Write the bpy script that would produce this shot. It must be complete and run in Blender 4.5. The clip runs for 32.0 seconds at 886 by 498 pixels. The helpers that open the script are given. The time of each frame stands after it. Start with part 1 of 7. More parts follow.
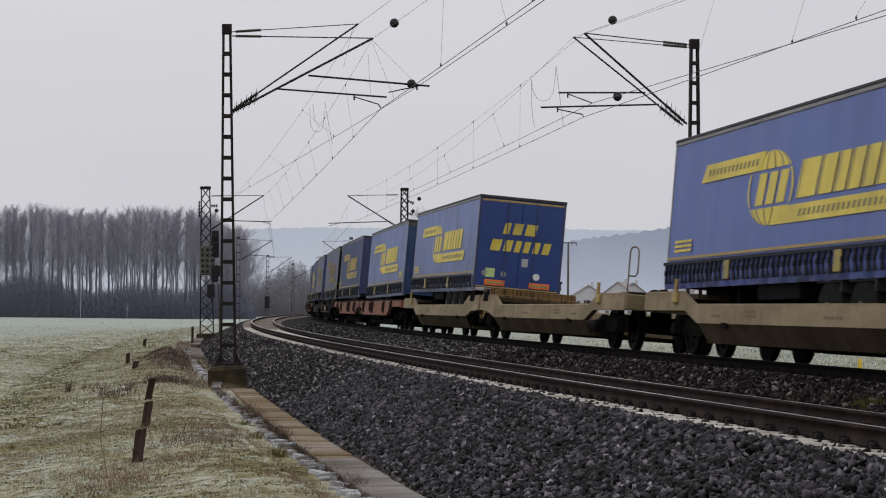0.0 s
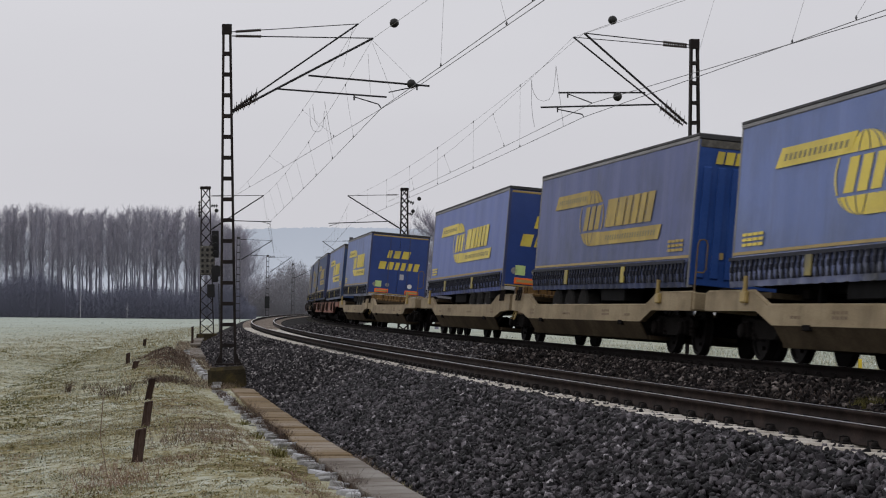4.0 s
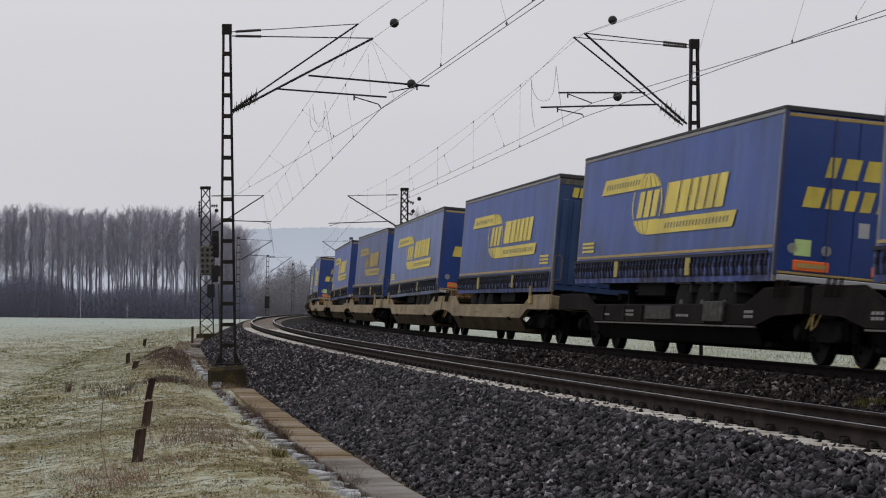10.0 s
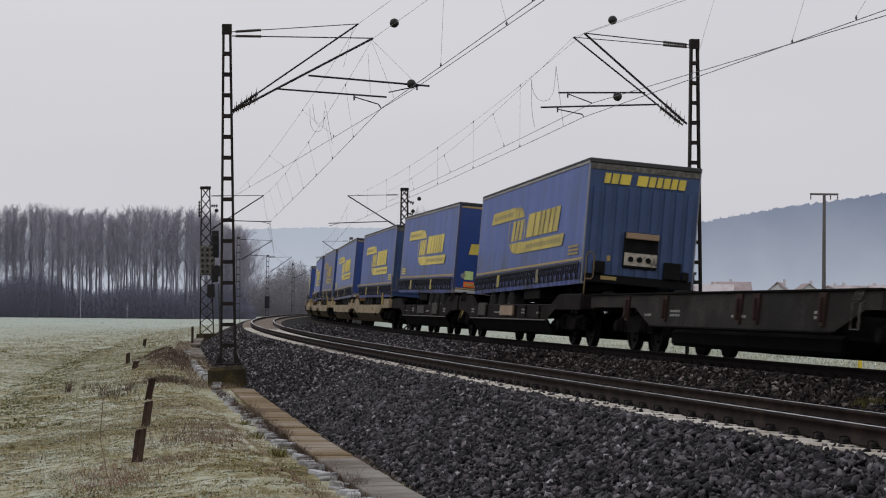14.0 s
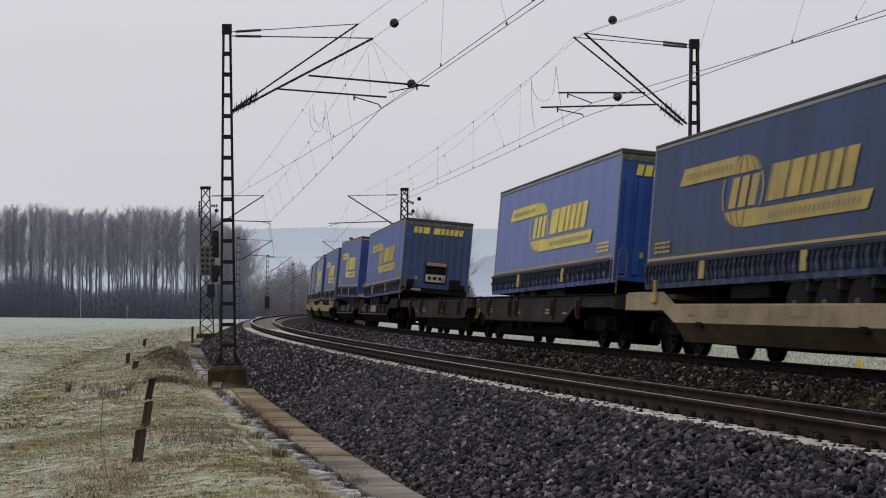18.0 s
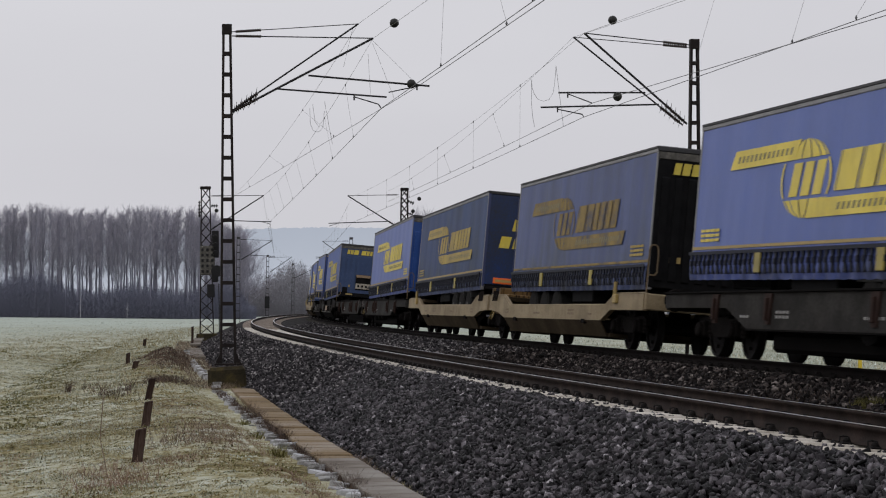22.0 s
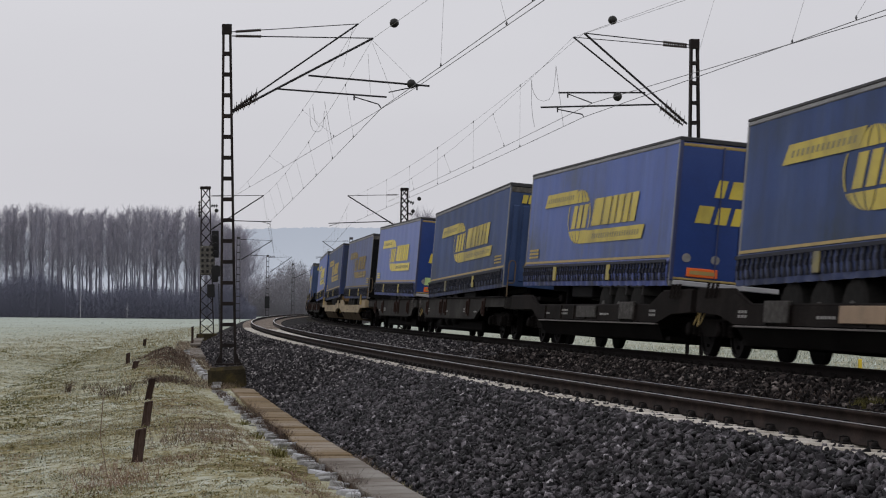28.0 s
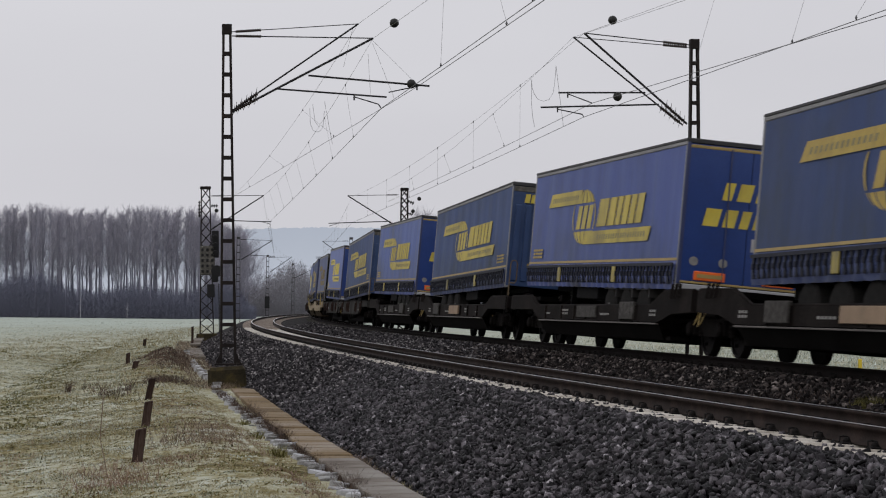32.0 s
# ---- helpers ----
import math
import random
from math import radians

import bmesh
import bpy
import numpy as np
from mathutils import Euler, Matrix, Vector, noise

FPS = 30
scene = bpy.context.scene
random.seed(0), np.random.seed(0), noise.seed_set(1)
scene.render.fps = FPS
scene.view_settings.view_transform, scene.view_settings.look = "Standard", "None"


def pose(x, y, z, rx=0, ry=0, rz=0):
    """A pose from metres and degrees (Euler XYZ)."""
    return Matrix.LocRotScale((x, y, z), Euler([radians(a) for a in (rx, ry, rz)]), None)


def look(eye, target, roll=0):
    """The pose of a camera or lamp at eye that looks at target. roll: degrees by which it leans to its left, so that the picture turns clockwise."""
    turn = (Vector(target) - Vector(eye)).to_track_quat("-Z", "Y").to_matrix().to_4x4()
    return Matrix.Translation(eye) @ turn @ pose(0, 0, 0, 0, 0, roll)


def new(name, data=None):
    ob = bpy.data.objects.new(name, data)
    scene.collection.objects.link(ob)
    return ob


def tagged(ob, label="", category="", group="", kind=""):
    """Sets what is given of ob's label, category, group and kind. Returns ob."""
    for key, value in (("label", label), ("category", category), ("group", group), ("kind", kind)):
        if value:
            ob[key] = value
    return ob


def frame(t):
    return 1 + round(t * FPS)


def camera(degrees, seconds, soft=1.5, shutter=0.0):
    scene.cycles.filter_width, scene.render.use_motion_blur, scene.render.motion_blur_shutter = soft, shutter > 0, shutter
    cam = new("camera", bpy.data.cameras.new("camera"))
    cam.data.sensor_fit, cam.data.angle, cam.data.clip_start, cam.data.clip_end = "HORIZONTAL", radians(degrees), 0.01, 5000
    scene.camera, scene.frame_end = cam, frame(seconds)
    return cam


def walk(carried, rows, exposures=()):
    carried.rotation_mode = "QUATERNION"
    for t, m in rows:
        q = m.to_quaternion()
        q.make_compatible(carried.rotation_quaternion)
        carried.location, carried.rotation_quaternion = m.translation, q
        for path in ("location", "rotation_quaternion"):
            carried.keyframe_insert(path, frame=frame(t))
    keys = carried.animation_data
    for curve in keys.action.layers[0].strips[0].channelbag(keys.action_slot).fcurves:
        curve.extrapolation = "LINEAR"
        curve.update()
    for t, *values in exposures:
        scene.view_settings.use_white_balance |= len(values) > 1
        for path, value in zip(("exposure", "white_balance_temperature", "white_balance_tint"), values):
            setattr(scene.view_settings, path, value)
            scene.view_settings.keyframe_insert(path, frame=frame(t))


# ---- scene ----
# ---------------------------------------------------------------- camera
EYE = Vector((0.0, 0.0, 0.996))
PITCH = radians(1.657)
cam = camera(24.26, 32.0, soft=1.1, shutter=0.4)
SHOT = look(EYE, EYE + Vector((0, math.cos(PITCH), math.sin(PITCH))), 0.566)
walk(cam, [(0.0, SHOT), (32.0, SHOT)], exposures=[(0.0, 0.0), (32.0, 0.0)])

# ---------------------------------------------------------------- light: an overcast winter day
world = bpy.data.worlds.new("overcast_sky")
scene.world = world
world.use_nodes = True
wn, wl = world.node_tree.nodes, world.node_tree.links
wn.clear()
sky = wn.new("ShaderNodeTexSky")
sky.sky_type, sky.sun_disc = "NISHITA", False
sky.sun_elevation, sky.sun_rotation = radians(24), radians(-60)
sky.air_density, sky.dust_density, sky.ozone_density = 1.0, 4.0, 1.0
dull = wn.new("ShaderNodeHueSaturation")
dull.inputs["Saturation"].default_value, dull.inputs["Value"].default_value = 0.12, 0.06
cloud_tex = wn.new("ShaderNodeTexNoise")
cloud_tex.inputs["Scale"].default_value, cloud_tex.inputs["Detail"].default_value = 1.6, 4.0
cloud_map = wn.new("ShaderNodeMapping")
cloud_map.inputs["Scale"].default_value = (1.0, 1.0, 4.0)
cloud_co = wn.new("ShaderNodeTexCoord")
cloud_ramp = wn.new("ShaderNodeValToRGB")
cloud_ramp.color_ramp.elements[0].position, cloud_ramp.color_ramp.elements[1].position = 0.3, 0.75
cloud_ramp.color_ramp.elements[0].color = (0.632, 0.625, 0.672, 1)
cloud_ramp.color_ramp.elements[1].color = (0.708, 0.705, 0.748, 1)
sky_mix = wn.new("ShaderNodeMix")
sky_mix.data_type = "RGBA"
sky_mix.inputs["Factor"].default_value = 0.88
sky_bg = wn.new("ShaderNodeBackground")
sky_out = wn.new("ShaderNodeOutputWorld")
wl.new(cloud_co.outputs["Generated"], cloud_map.inputs["Vector"])
wl.new(cloud_map.outputs["Vector"], cloud_tex.inputs["Vector"])
wl.new(cloud_tex.outputs["Fac"], cloud_ramp.inputs["Fac"])
wl.new(sky.outputs["Color"], dull.inputs["Color"])
wl.new(dull.outputs["Color"], sky_mix.inputs["A"])
wl.new(cloud_ramp.outputs["Color"], sky_mix.inputs["B"])
# an overcast sky is brighter overhead than at the horizon
sky_up = wn.new("ShaderNodeSeparateXYZ")
sky_rise = wn.new("ShaderNodeMapRange")
sky_rise.inputs["From Min"].default_value, sky_rise.inputs["From Max"].default_value = 0.12, 1.0
sky_rise.inputs["To Min"].default_value, sky_rise.inputs["To Max"].default_value = 1.0, 1.65
sky_gain = wn.new("ShaderNodeVectorMath")
sky_gain.operation = "SCALE"
wl.new(cloud_co.outputs["Generated"], sky_up.inputs[0])
wl.new(sky_up.outputs["Z"], sky_rise.inputs["Value"])
wl.new(sky_mix.outputs["Result"], sky_gain.inputs[0])
wl.new(sky_rise.outputs["Result"], sky_gain.inputs["Scale"])
wl.new(sky_gain.outputs["Vector"], sky_bg.inputs["Color"])
wl.new(sky_bg.outputs["Background"], sky_out.inputs["Surface"])
sky_bg.inputs["Strength"].default_value = 1.0
sun = new("sun", bpy.data.lights.new("sun", "SUN"))
sun.data.energy, sun.data.angle, sun.data.color = 0.35, radians(30), (1.0, 0.97, 0.93)
sun.matrix_world = look((-40, -20, 40), (0, 30, 0))

# ---------------------------------------------------------------- the line of the railway
GAP, DZ, CANT_NEAR, CANT_FAR = 4.66, 0.128, radians(2.61), radians(4.56)
ARC = np.linspace(-420, 800, 2441)
BEND = np.interp(ARC, [-21, -20, 0, 50, 100, 150, 220, 420, 421], [0, 1.2, 1.788, 0.670, 0.900, 0.469, 0.551, 0.551, 0.4]) / 1000
_turn = np.concatenate([[0], np.cumsum((BEND[1:] + BEND[:-1]) / 2 * np.diff(ARC))])
HEAD = radians(90 + 12.437) - (_turn - np.interp(0, ARC, _turn))
_x = np.concatenate([[0], np.cumsum((np.cos(HEAD[1:]) + np.cos(HEAD[:-1])) / 2 * np.diff(ARC))])
_y = np.concatenate([[0], np.cumsum((np.sin(HEAD[1:]) + np.sin(HEAD[:-1])) / 2 * np.diff(ARC))])
LX = _x - np.interp(0, ARC, _x) + math.cos(radians(12.437)) * 7.884
LY = _y - np.interp(0, ARC, _y) + math.sin(radians(12.437)) * 7.884


def line(s, off):
    """Plan position at arc length s, off metres to the left of the near track's centre; arrays or numbers."""
    h = np.interp(s, ARC, HEAD)
    return np.interp(s, ARC, LX) - np.sin(h) * off, np.interp(s, ARC, LY) + np.cos(h) * off


def spot(s, off, z=0.0):
    x, y = line(s, off)
    return Vector((float(x), float(y), z))


def heading(s):
    return float(np.degrees(np.interp(s, ARC, HEAD)))


def rail_plane(s, off, up, far=False):
    """A point in the canted frame of a track: off to the left of its centre, up above its rail heads."""
    c = CANT_FAR if far else CANT_NEAR
    o = off * np.cos(c) - up * np.sin(c) - (GAP if far else 0)
    z = off * np.sin(c) + up * np.cos(c) + (DZ if far else 0)
    x, y = line(s, o)
    return x, y, z + 0 * x


def chord(s, xa, xb):
    """Pose of a vehicle on the far track whose wheels rest at s + xa and s + xb; its x axis points forwards."""
    a, b = spot(s + xa, -GAP), spot(s + xb, -GAP)
    ex = (b - a).normalized()
    n = Vector((-ex.y, ex.x, 0))
    ey = n * math.cos(CANT_FAR) + Vector((0, 0, math.sin(CANT_FAR)))
    ez = ex.cross(ey)
    o = (a + b) / 2 - ex * (xa + xb) / 2
    return Matrix(((ex.x, ey.x, ez.x, o.x), (ex.y, ey.y, ez.y, o.y), (ex.z, ey.z, ez.z, o.z + DZ), (0, 0, 0, 1)))


def travelled(t):
    u = (t - 16) / 16
    return 7.944 * t + 4.064 * (u * u - 1) + 1.091 * (u ** 3 - u) + 0.678 * (u ** 4 - u * u)


# ---------------------------------------------------------------- materials
def node(nt, kind, **inputs):
    n = nt.nodes.new("ShaderNode" + kind)
    for k, v in inputs.items():
        n.inputs[k.replace("_", " ")].default_value = v
    return n


def ramp(nt, stops):
    r = nt.nodes.new("ShaderNodeValToRGB")
    while len(r.color_ramp.elements) < len(stops):
        r.color_ramp.elements.new(0.5)
    for e, (pos, col) in zip(r.color_ramp.elements, stops):
        e.position, e.color = pos, (*col, 1)
    return r


def surface(name, stops, rough=0.7, metal=0.0, scale=4.0, fine=60.0, bump=0.2, island=0.0, each=0.0, spec=0.5, stretch=(1, 1, 1), fine_mix=0.35, world_space=False):
    """A weathered surface: large stains and fine grain from noise, colour by a ramp, relief by the same noise.
    island, each: how far pieces of one mesh, or whole objects, differ from each other."""
    m = bpy.data.materials.new(name)
    m.use_nodes = True
    nt = m.node_tree
    b = nt.nodes["Principled BSDF"]
    L = nt.links.new
    co = nt.nodes.new("ShaderNodeNewGeometry") if world_space else nt.nodes.new("ShaderNodeTexCoord")
    mp = node(nt, "Mapping", Scale=stretch)
    L(co.outputs["Position" if world_space else "Object"], mp.inputs["Vector"])
    big, small = node(nt, "TexNoise", Scale=scale, Detail=6.0, Roughness=0.6), node(nt, "TexNoise", Scale=fine, Detail=4.0, Roughness=0.7)
    L(mp.outputs["Vector"], big.inputs["Vector"])
    L(mp.outputs["Vector"], small.inputs["Vector"])
    mix = nt.nodes.new("ShaderNodeMix")
    mix.inputs["Factor"].default_value = fine_mix
    L(big.outputs["Fac"], mix.inputs["A"])
    L(small.outputs["Fac"], mix.inputs["B"])
    value = mix.outputs["Result"]
    for amount, kind, out in ((island, "NewGeometry", "Random Per Island"), (each, "ObjectInfo", "Random")):
        if amount:
            g = nt.nodes.new("ShaderNode" + kind)
            a = nt.nodes.new("ShaderNodeMath")
            a.operation, a.inputs[1].default_value, a.inputs[2].default_value = "MULTIPLY_ADD", amount, -amount / 2
            L(g.outputs[out], a.inputs[0])
            s = nt.nodes.new("ShaderNodeMath")
            L(value, s.inputs[0])
            L(a.outputs[0], s.inputs[1])
            value = s.outputs[0]
    r = ramp(nt, stops)
    L(value, r.inputs["Fac"])
    L(r.outputs["Color"], b.inputs["Base Color"])
    b.inputs["Roughness"].default_value, b.inputs["Metallic"].default_value = rough, metal
    b.inputs["Specular IOR Level"].default_value = spec
    if bump:
        bp = node(nt, "Bump", Strength=bump, Distance=0.02)
        L(mix.outputs["Result"], bp.inputs["Height"])
        L(bp.outputs["Normal"], b.inputs["Normal"])
    return m


def tri(c, d=0.25, mid=0.5, width=0.2):
    """Three ramp stops round a colour."""
    lo = tuple(v * (1 - d) for v in c)
    hi = tuple(min(1, v * (1 + d)) for v in c)
    return [(mid - width, lo), (mid, c), (mid + width, hi)]


M_BALLAST = surface("basalt_ballast", [(0.15, (0.002455, 0.00221, 0.002619)), (0.44, (0.006956, 0.006138, 0.007366)), (0.60, (0.02554, 0.0224, 0.02615)), (0.78, (0.07071, 0.06326, 0.06989)), (0.92, (0.1473, 0.1342, 0.1448)), (0.985, (0.4125, 0.3912, 0.4094))], 0.55, 0, 9, 70, 0.6, island=0.80, spec=0.2)
# Paler, with less contrast, for the stones farther along the line.
M_BALLAST_PALE = surface("pale_grey_ballast", [(0.15, (0.01011, 0.009305, 0.01011)), (0.46, (0.02023, 0.0186, 0.02023)), (0.64, (0.04653, 0.04288, 0.04552)), (0.82, (0.1052, 0.09709, 0.1011)), (0.98, (0.4046, 0.3844, 0.3742))], 0.7, 0, 9, 70, 0.6, island=0.80, spec=0.05)
M_BALLAST_OLD = surface("brake_dusted_ballast", [(0.15, (0.00432, 0.003565, 0.00345)), (0.50, (0.0102, 0.008165, 0.00782)), (0.68, (0.0282, 0.023, 0.02162)), (0.84, (0.072, 0.05922, 0.05462)), (0.985, (0.312, 0.276, 0.2553))], 0.7, 0, 9, 70, 0.6, island=0.80, spec=0.06)
M_BED = surface("packed_ballast", [(0.3, (0.003, 0.003, 0.003)), (0.5, (0.012, 0.011, 0.011)), (0.66, (0.04, 0.038, 0.036))], 0.8, 0, 22, 70, 1.0, fine_mix=0.5, world_space=True, spec=0.05)
M_GRASS_GROUND = surface("frosted_pasture", [(0.36, (0.0464, 0.0387, 0.01331)), (0.425, (0.1392, 0.1152, 0.04883)), (0.475, (0.246, 0.2232, 0.1243)), (0.53, (0.3202, 0.3195, 0.2326)), (0.62, (0.4455, 0.4635, 0.3995))], 0.95, 0, 0.42, 6.5, 1.0, spec=0.1, fine_mix=0.52, world_space=True)


def paler_far(m, colour, near, full):
    """Mixes a paler colour in with growing y, from near to full, in soft patches."""
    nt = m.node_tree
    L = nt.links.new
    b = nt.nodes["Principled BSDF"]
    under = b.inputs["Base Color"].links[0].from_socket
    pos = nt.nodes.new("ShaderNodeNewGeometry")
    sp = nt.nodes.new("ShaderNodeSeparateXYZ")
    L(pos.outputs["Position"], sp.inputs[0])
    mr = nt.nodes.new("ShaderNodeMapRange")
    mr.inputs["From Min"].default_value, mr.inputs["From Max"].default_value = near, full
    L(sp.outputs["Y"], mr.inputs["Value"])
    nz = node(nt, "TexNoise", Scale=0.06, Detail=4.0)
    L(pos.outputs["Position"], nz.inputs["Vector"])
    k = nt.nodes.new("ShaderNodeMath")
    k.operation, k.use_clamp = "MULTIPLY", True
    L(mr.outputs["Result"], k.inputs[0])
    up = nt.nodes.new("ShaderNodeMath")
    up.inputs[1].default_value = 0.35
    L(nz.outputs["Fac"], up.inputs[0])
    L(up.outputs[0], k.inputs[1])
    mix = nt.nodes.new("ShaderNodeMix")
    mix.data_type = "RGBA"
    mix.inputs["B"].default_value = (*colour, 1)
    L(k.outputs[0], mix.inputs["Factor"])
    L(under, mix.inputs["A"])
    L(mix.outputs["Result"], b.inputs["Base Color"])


paler_far(M_GRASS_GROUND, (0.37, 0.42, 0.375), 55, 260)
M_BLADE = surface("frosted_grass_blades", [(0.22, (0.04489, 0.0378, 0.01099)), (0.38, (0.1706, 0.135, 0.05312)), (0.50, (0.2963, 0.252, 0.1328)), (0.63, (0.3861, 0.369, 0.2656)), (0.90, (0.5566, 0.567, 0.5221))], 0.9, 0, 0.33, 2.6, 0, island=0.30, spec=0.1, world_space=True)
M_RIME = surface("rime_white_pasture_blades", [(0.22, (0.0644, 0.069, 0.0276)), (0.38, (0.2024, 0.1978, 0.1196)), (0.50, (0.3128, 0.322, 0.2438)), (0.66, (0.4324, 0.46, 0.3956)), (0.90, (0.5704, 0.6072, 0.5704))], 0.9, 0, 0.33, 2.6, 0, island=0.42, spec=0.1, world_space=True)
M_RIME_PALE = surface("thickly_rimed_blades", [(0.22, (0.13, 0.145, 0.10)), (0.40, (0.31, 0.335, 0.275)), (0.55, (0.48, 0.525, 0.475)), (0.80, (0.66, 0.71, 0.68))], 0.9, 0, 0.5, 4, 0, island=0.4, spec=0.1, world_space=True)
M_OLIVE = surface("olive_rank_grass", [(0.2, (0.028, 0.026, 0.008)), (0.5, (0.105, 0.095, 0.028)), (0.85, (0.26, 0.24, 0.11))], 0.9, 0, 1.2, 9, 0, island=0.6, spec=0.1, world_space=True)
M_STRAW = surface("dead_stalks", [(0.25, (0.06, 0.045, 0.034)), (0.55, (0.18, 0.135, 0.10)), (0.9, (0.38, 0.31, 0.25))], 0.95, 0, 2, 30, 0, island=0.6, spec=0.1)
M_REDSTALK = surface("reddish_dry_stalks", [(0.25, (0.12, 0.075, 0.055)), (0.55, (0.27, 0.185, 0.14)), (0.9, (0.42, 0.33, 0.27))], 0.95, 0, 2, 30, 0, island=0.6, spec=0.1)
M_HEAP = surface("dark_brushwood", [(0.2, (0.020, 0.014, 0.011)), (0.55, (0.085, 0.060, 0.048)), (0.95, (0.22, 0.17, 0.145))], 0.95, 0, 2, 30, 0, island=0.7, spec=0.05)
M_SLEEPER = surface("frosted_concrete_sleeper", [(0.3, (0.30, 0.27, 0.225)), (0.5, (0.50, 0.465, 0.41)), (0.7, (0.64, 0.61, 0.56))], 0.9, 0, 5, 50, 0.3, each=0.25, spec=0.2)
M_RUST = surface("rusty_rail_steel", [(0.3, (0.01, 0.00775, 0.006875)), (0.5, (0.02375, 0.01813, 0.01625)), (0.72, (0.05625, 0.04, 0.03375))], 0.6, 0.0, 3, 60, 0.2, spec=0.015)
# Rail steel darkened for the train's shadow on the far track.
M_RUST_DARK = surface("shaded_rail_steel", [(0.3, (0.005, 0.004, 0.004)), (0.6, (0.010, 0.008, 0.0075)), (0.8, (0.022, 0.017, 0.015))], 0.7, 0.0, 3, 60, 0.2, spec=0.015)
M_POLISH = surface("polished_rail_head", tri((0.42, 0.42, 0.43), 0.2), 0.28, 0.9, 2, 40, 0.03, stretch=(1, 1, 1))
M_CLIP = surface("oily_rail_clip", tri((0.010, 0.009, 0.0085), 0.4), 0.7, 0.0, 8, 60, 0.2, spec=0.06)
M_TROUGH = surface("ochre_stained_concrete", [(0.30, (0.07146, 0.05016, 0.02779)), (0.44, (0.1556, 0.107, 0.05396)), (0.56, (0.1891, 0.1438, 0.09156)), (0.72, (0.2775, 0.2424, 0.2043))], 0.9, 0, 0.55, 38, 0.5, each=0.22, spec=0.2, world_space=True)
M_EDGING = surface("frosted_edging_stone", [(0.3, (0.1026, 0.09918, 0.09234)), (0.46, (0.2599, 0.2586, 0.2565)), (0.62, (0.4241, 0.4309, 0.4446))], 0.9, 0, 7, 50, 0.5, each=0.3, spec=0.2)
M_CONCRETE = surface("mossy_concrete", [(0.3, (0.012, 0.011, 0.007)), (0.48, (0.034, 0.028, 0.017)), (0.60, (0.075, 0.058, 0.020)), (0.75, (0.14, 0.115, 0.06))], 0.9, 0, 3, 40, 0.5, spec=0.1)
M_MAST = surface("rusted_mast_steel", [(0.3, (0.009, 0.0075, 0.0075)), (0.55, (0.020, 0.016, 0.015)), (0.75, (0.05, 0.033, 0.026))], 0.7, 0.0, 3, 50, 0.2, spec=0.12)
# Paler grey than M_MAST, for the masts from 200 m on.
M_FARMAST = surface("grey_mast_steel", tri((0.06, 0.057, 0.06), 0.3), 0.75, 0.1, 1, 20, 0.1, spec=0.2)
M_TUBE = surface("galvanised_dark_tube", tri((0.02, 0.02, 0.021), 0.3), 0.5, 0.4, 4, 40, 0.1, spec=0.25)
M_INSUL = surface("brown_glazed_porcelain", tri((0.020, 0.013, 0.011), 0.3), 0.25, 0, 4, 40, 0)
M_WIRE = surface("bronze_wire", tri((0.10, 0.10, 0.105), 0.2), 0.6, 0.3, 3, 30, 0)
M_FINEWIRE = surface("thin_bronze_rope", tri((0.24, 0.24, 0.25), 0.2), 0.6, 0.2, 3, 30, 0)
M_BALL = surface("black_marker_ball", tri((0.012, 0.012, 0.011), 0.3), 0.4, 0, 6, 40, 0.1, spec=0.25)
M_POST = surface("weathered_post_wood", [(0.3, (0.00975, 0.006, 0.00486)), (0.55, (0.0285, 0.0168, 0.01296)), (0.8, (0.0975, 0.066, 0.054))], 0.9, 0, 5, 40, 0.6, stretch=(1, 1, 0.15), each=0.2, spec=0.15)
# Mist is painted in: the woods' colours are paled towards blue-grey.
M_BARK = surface("hazed_poplar_bark", [(0.3, (0.175, 0.1751, 0.224)), (0.5, (0.25, 0.2493, 0.308)), (0.7, (0.34, 0.3399, 0.4088))], 0.95, 0, 0.6, 8, 0.3, each=0.2, spec=0.1)
M_TWIG = surface("hazed_poplar_twigs", [(0.2, (0.2699, 0.2582, 0.3009)), (0.5, (0.3504, 0.3372, 0.3873)), (0.8, (0.4517, 0.4373, 0.4899))], 0.95, 0, 0.3, 6, 0, island=0.3, each=0.3, spec=0.05)
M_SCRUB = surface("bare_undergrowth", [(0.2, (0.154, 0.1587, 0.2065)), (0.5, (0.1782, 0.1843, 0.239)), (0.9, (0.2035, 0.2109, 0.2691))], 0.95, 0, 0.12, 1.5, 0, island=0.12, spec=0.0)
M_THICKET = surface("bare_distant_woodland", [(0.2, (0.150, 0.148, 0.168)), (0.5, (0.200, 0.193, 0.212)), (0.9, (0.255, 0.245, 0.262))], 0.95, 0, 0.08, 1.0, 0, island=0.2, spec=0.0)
M_BIRCH = surface("pale_birch_bark", [(0.35, (0.16, 0.16, 0.17)), (0.5, (0.46, 0.46, 0.48)), (0.7, (0.60, 0.60, 0.62))], 0.9, 0, 3, 20, 0.2, stretch=(1, 1, 0.4), spec=0.1)
M_PLASTER = surface("pale_house_plaster", tri((0.48, 0.47, 0.48), 0.1), 0.9, 0, 0.6, 20, 0.1, each=0.2)
# Red greyed by frost, with the haze of distance mixed in.
M_TILE = surface("frosted_hazed_red_roof_tiles", [(0.3, (0.24, 0.19, 0.19)), (0.5, (0.33, 0.28, 0.28)), (0.7, (0.45, 0.42, 0.43))], 0.9, 0, 0.5, 20, 0.2, each=0.4)
M_WINDOW = surface("dark_window_glass", tri((0.12, 0.13, 0.15), 0.1), 0.15, 0, 1, 10, 0)
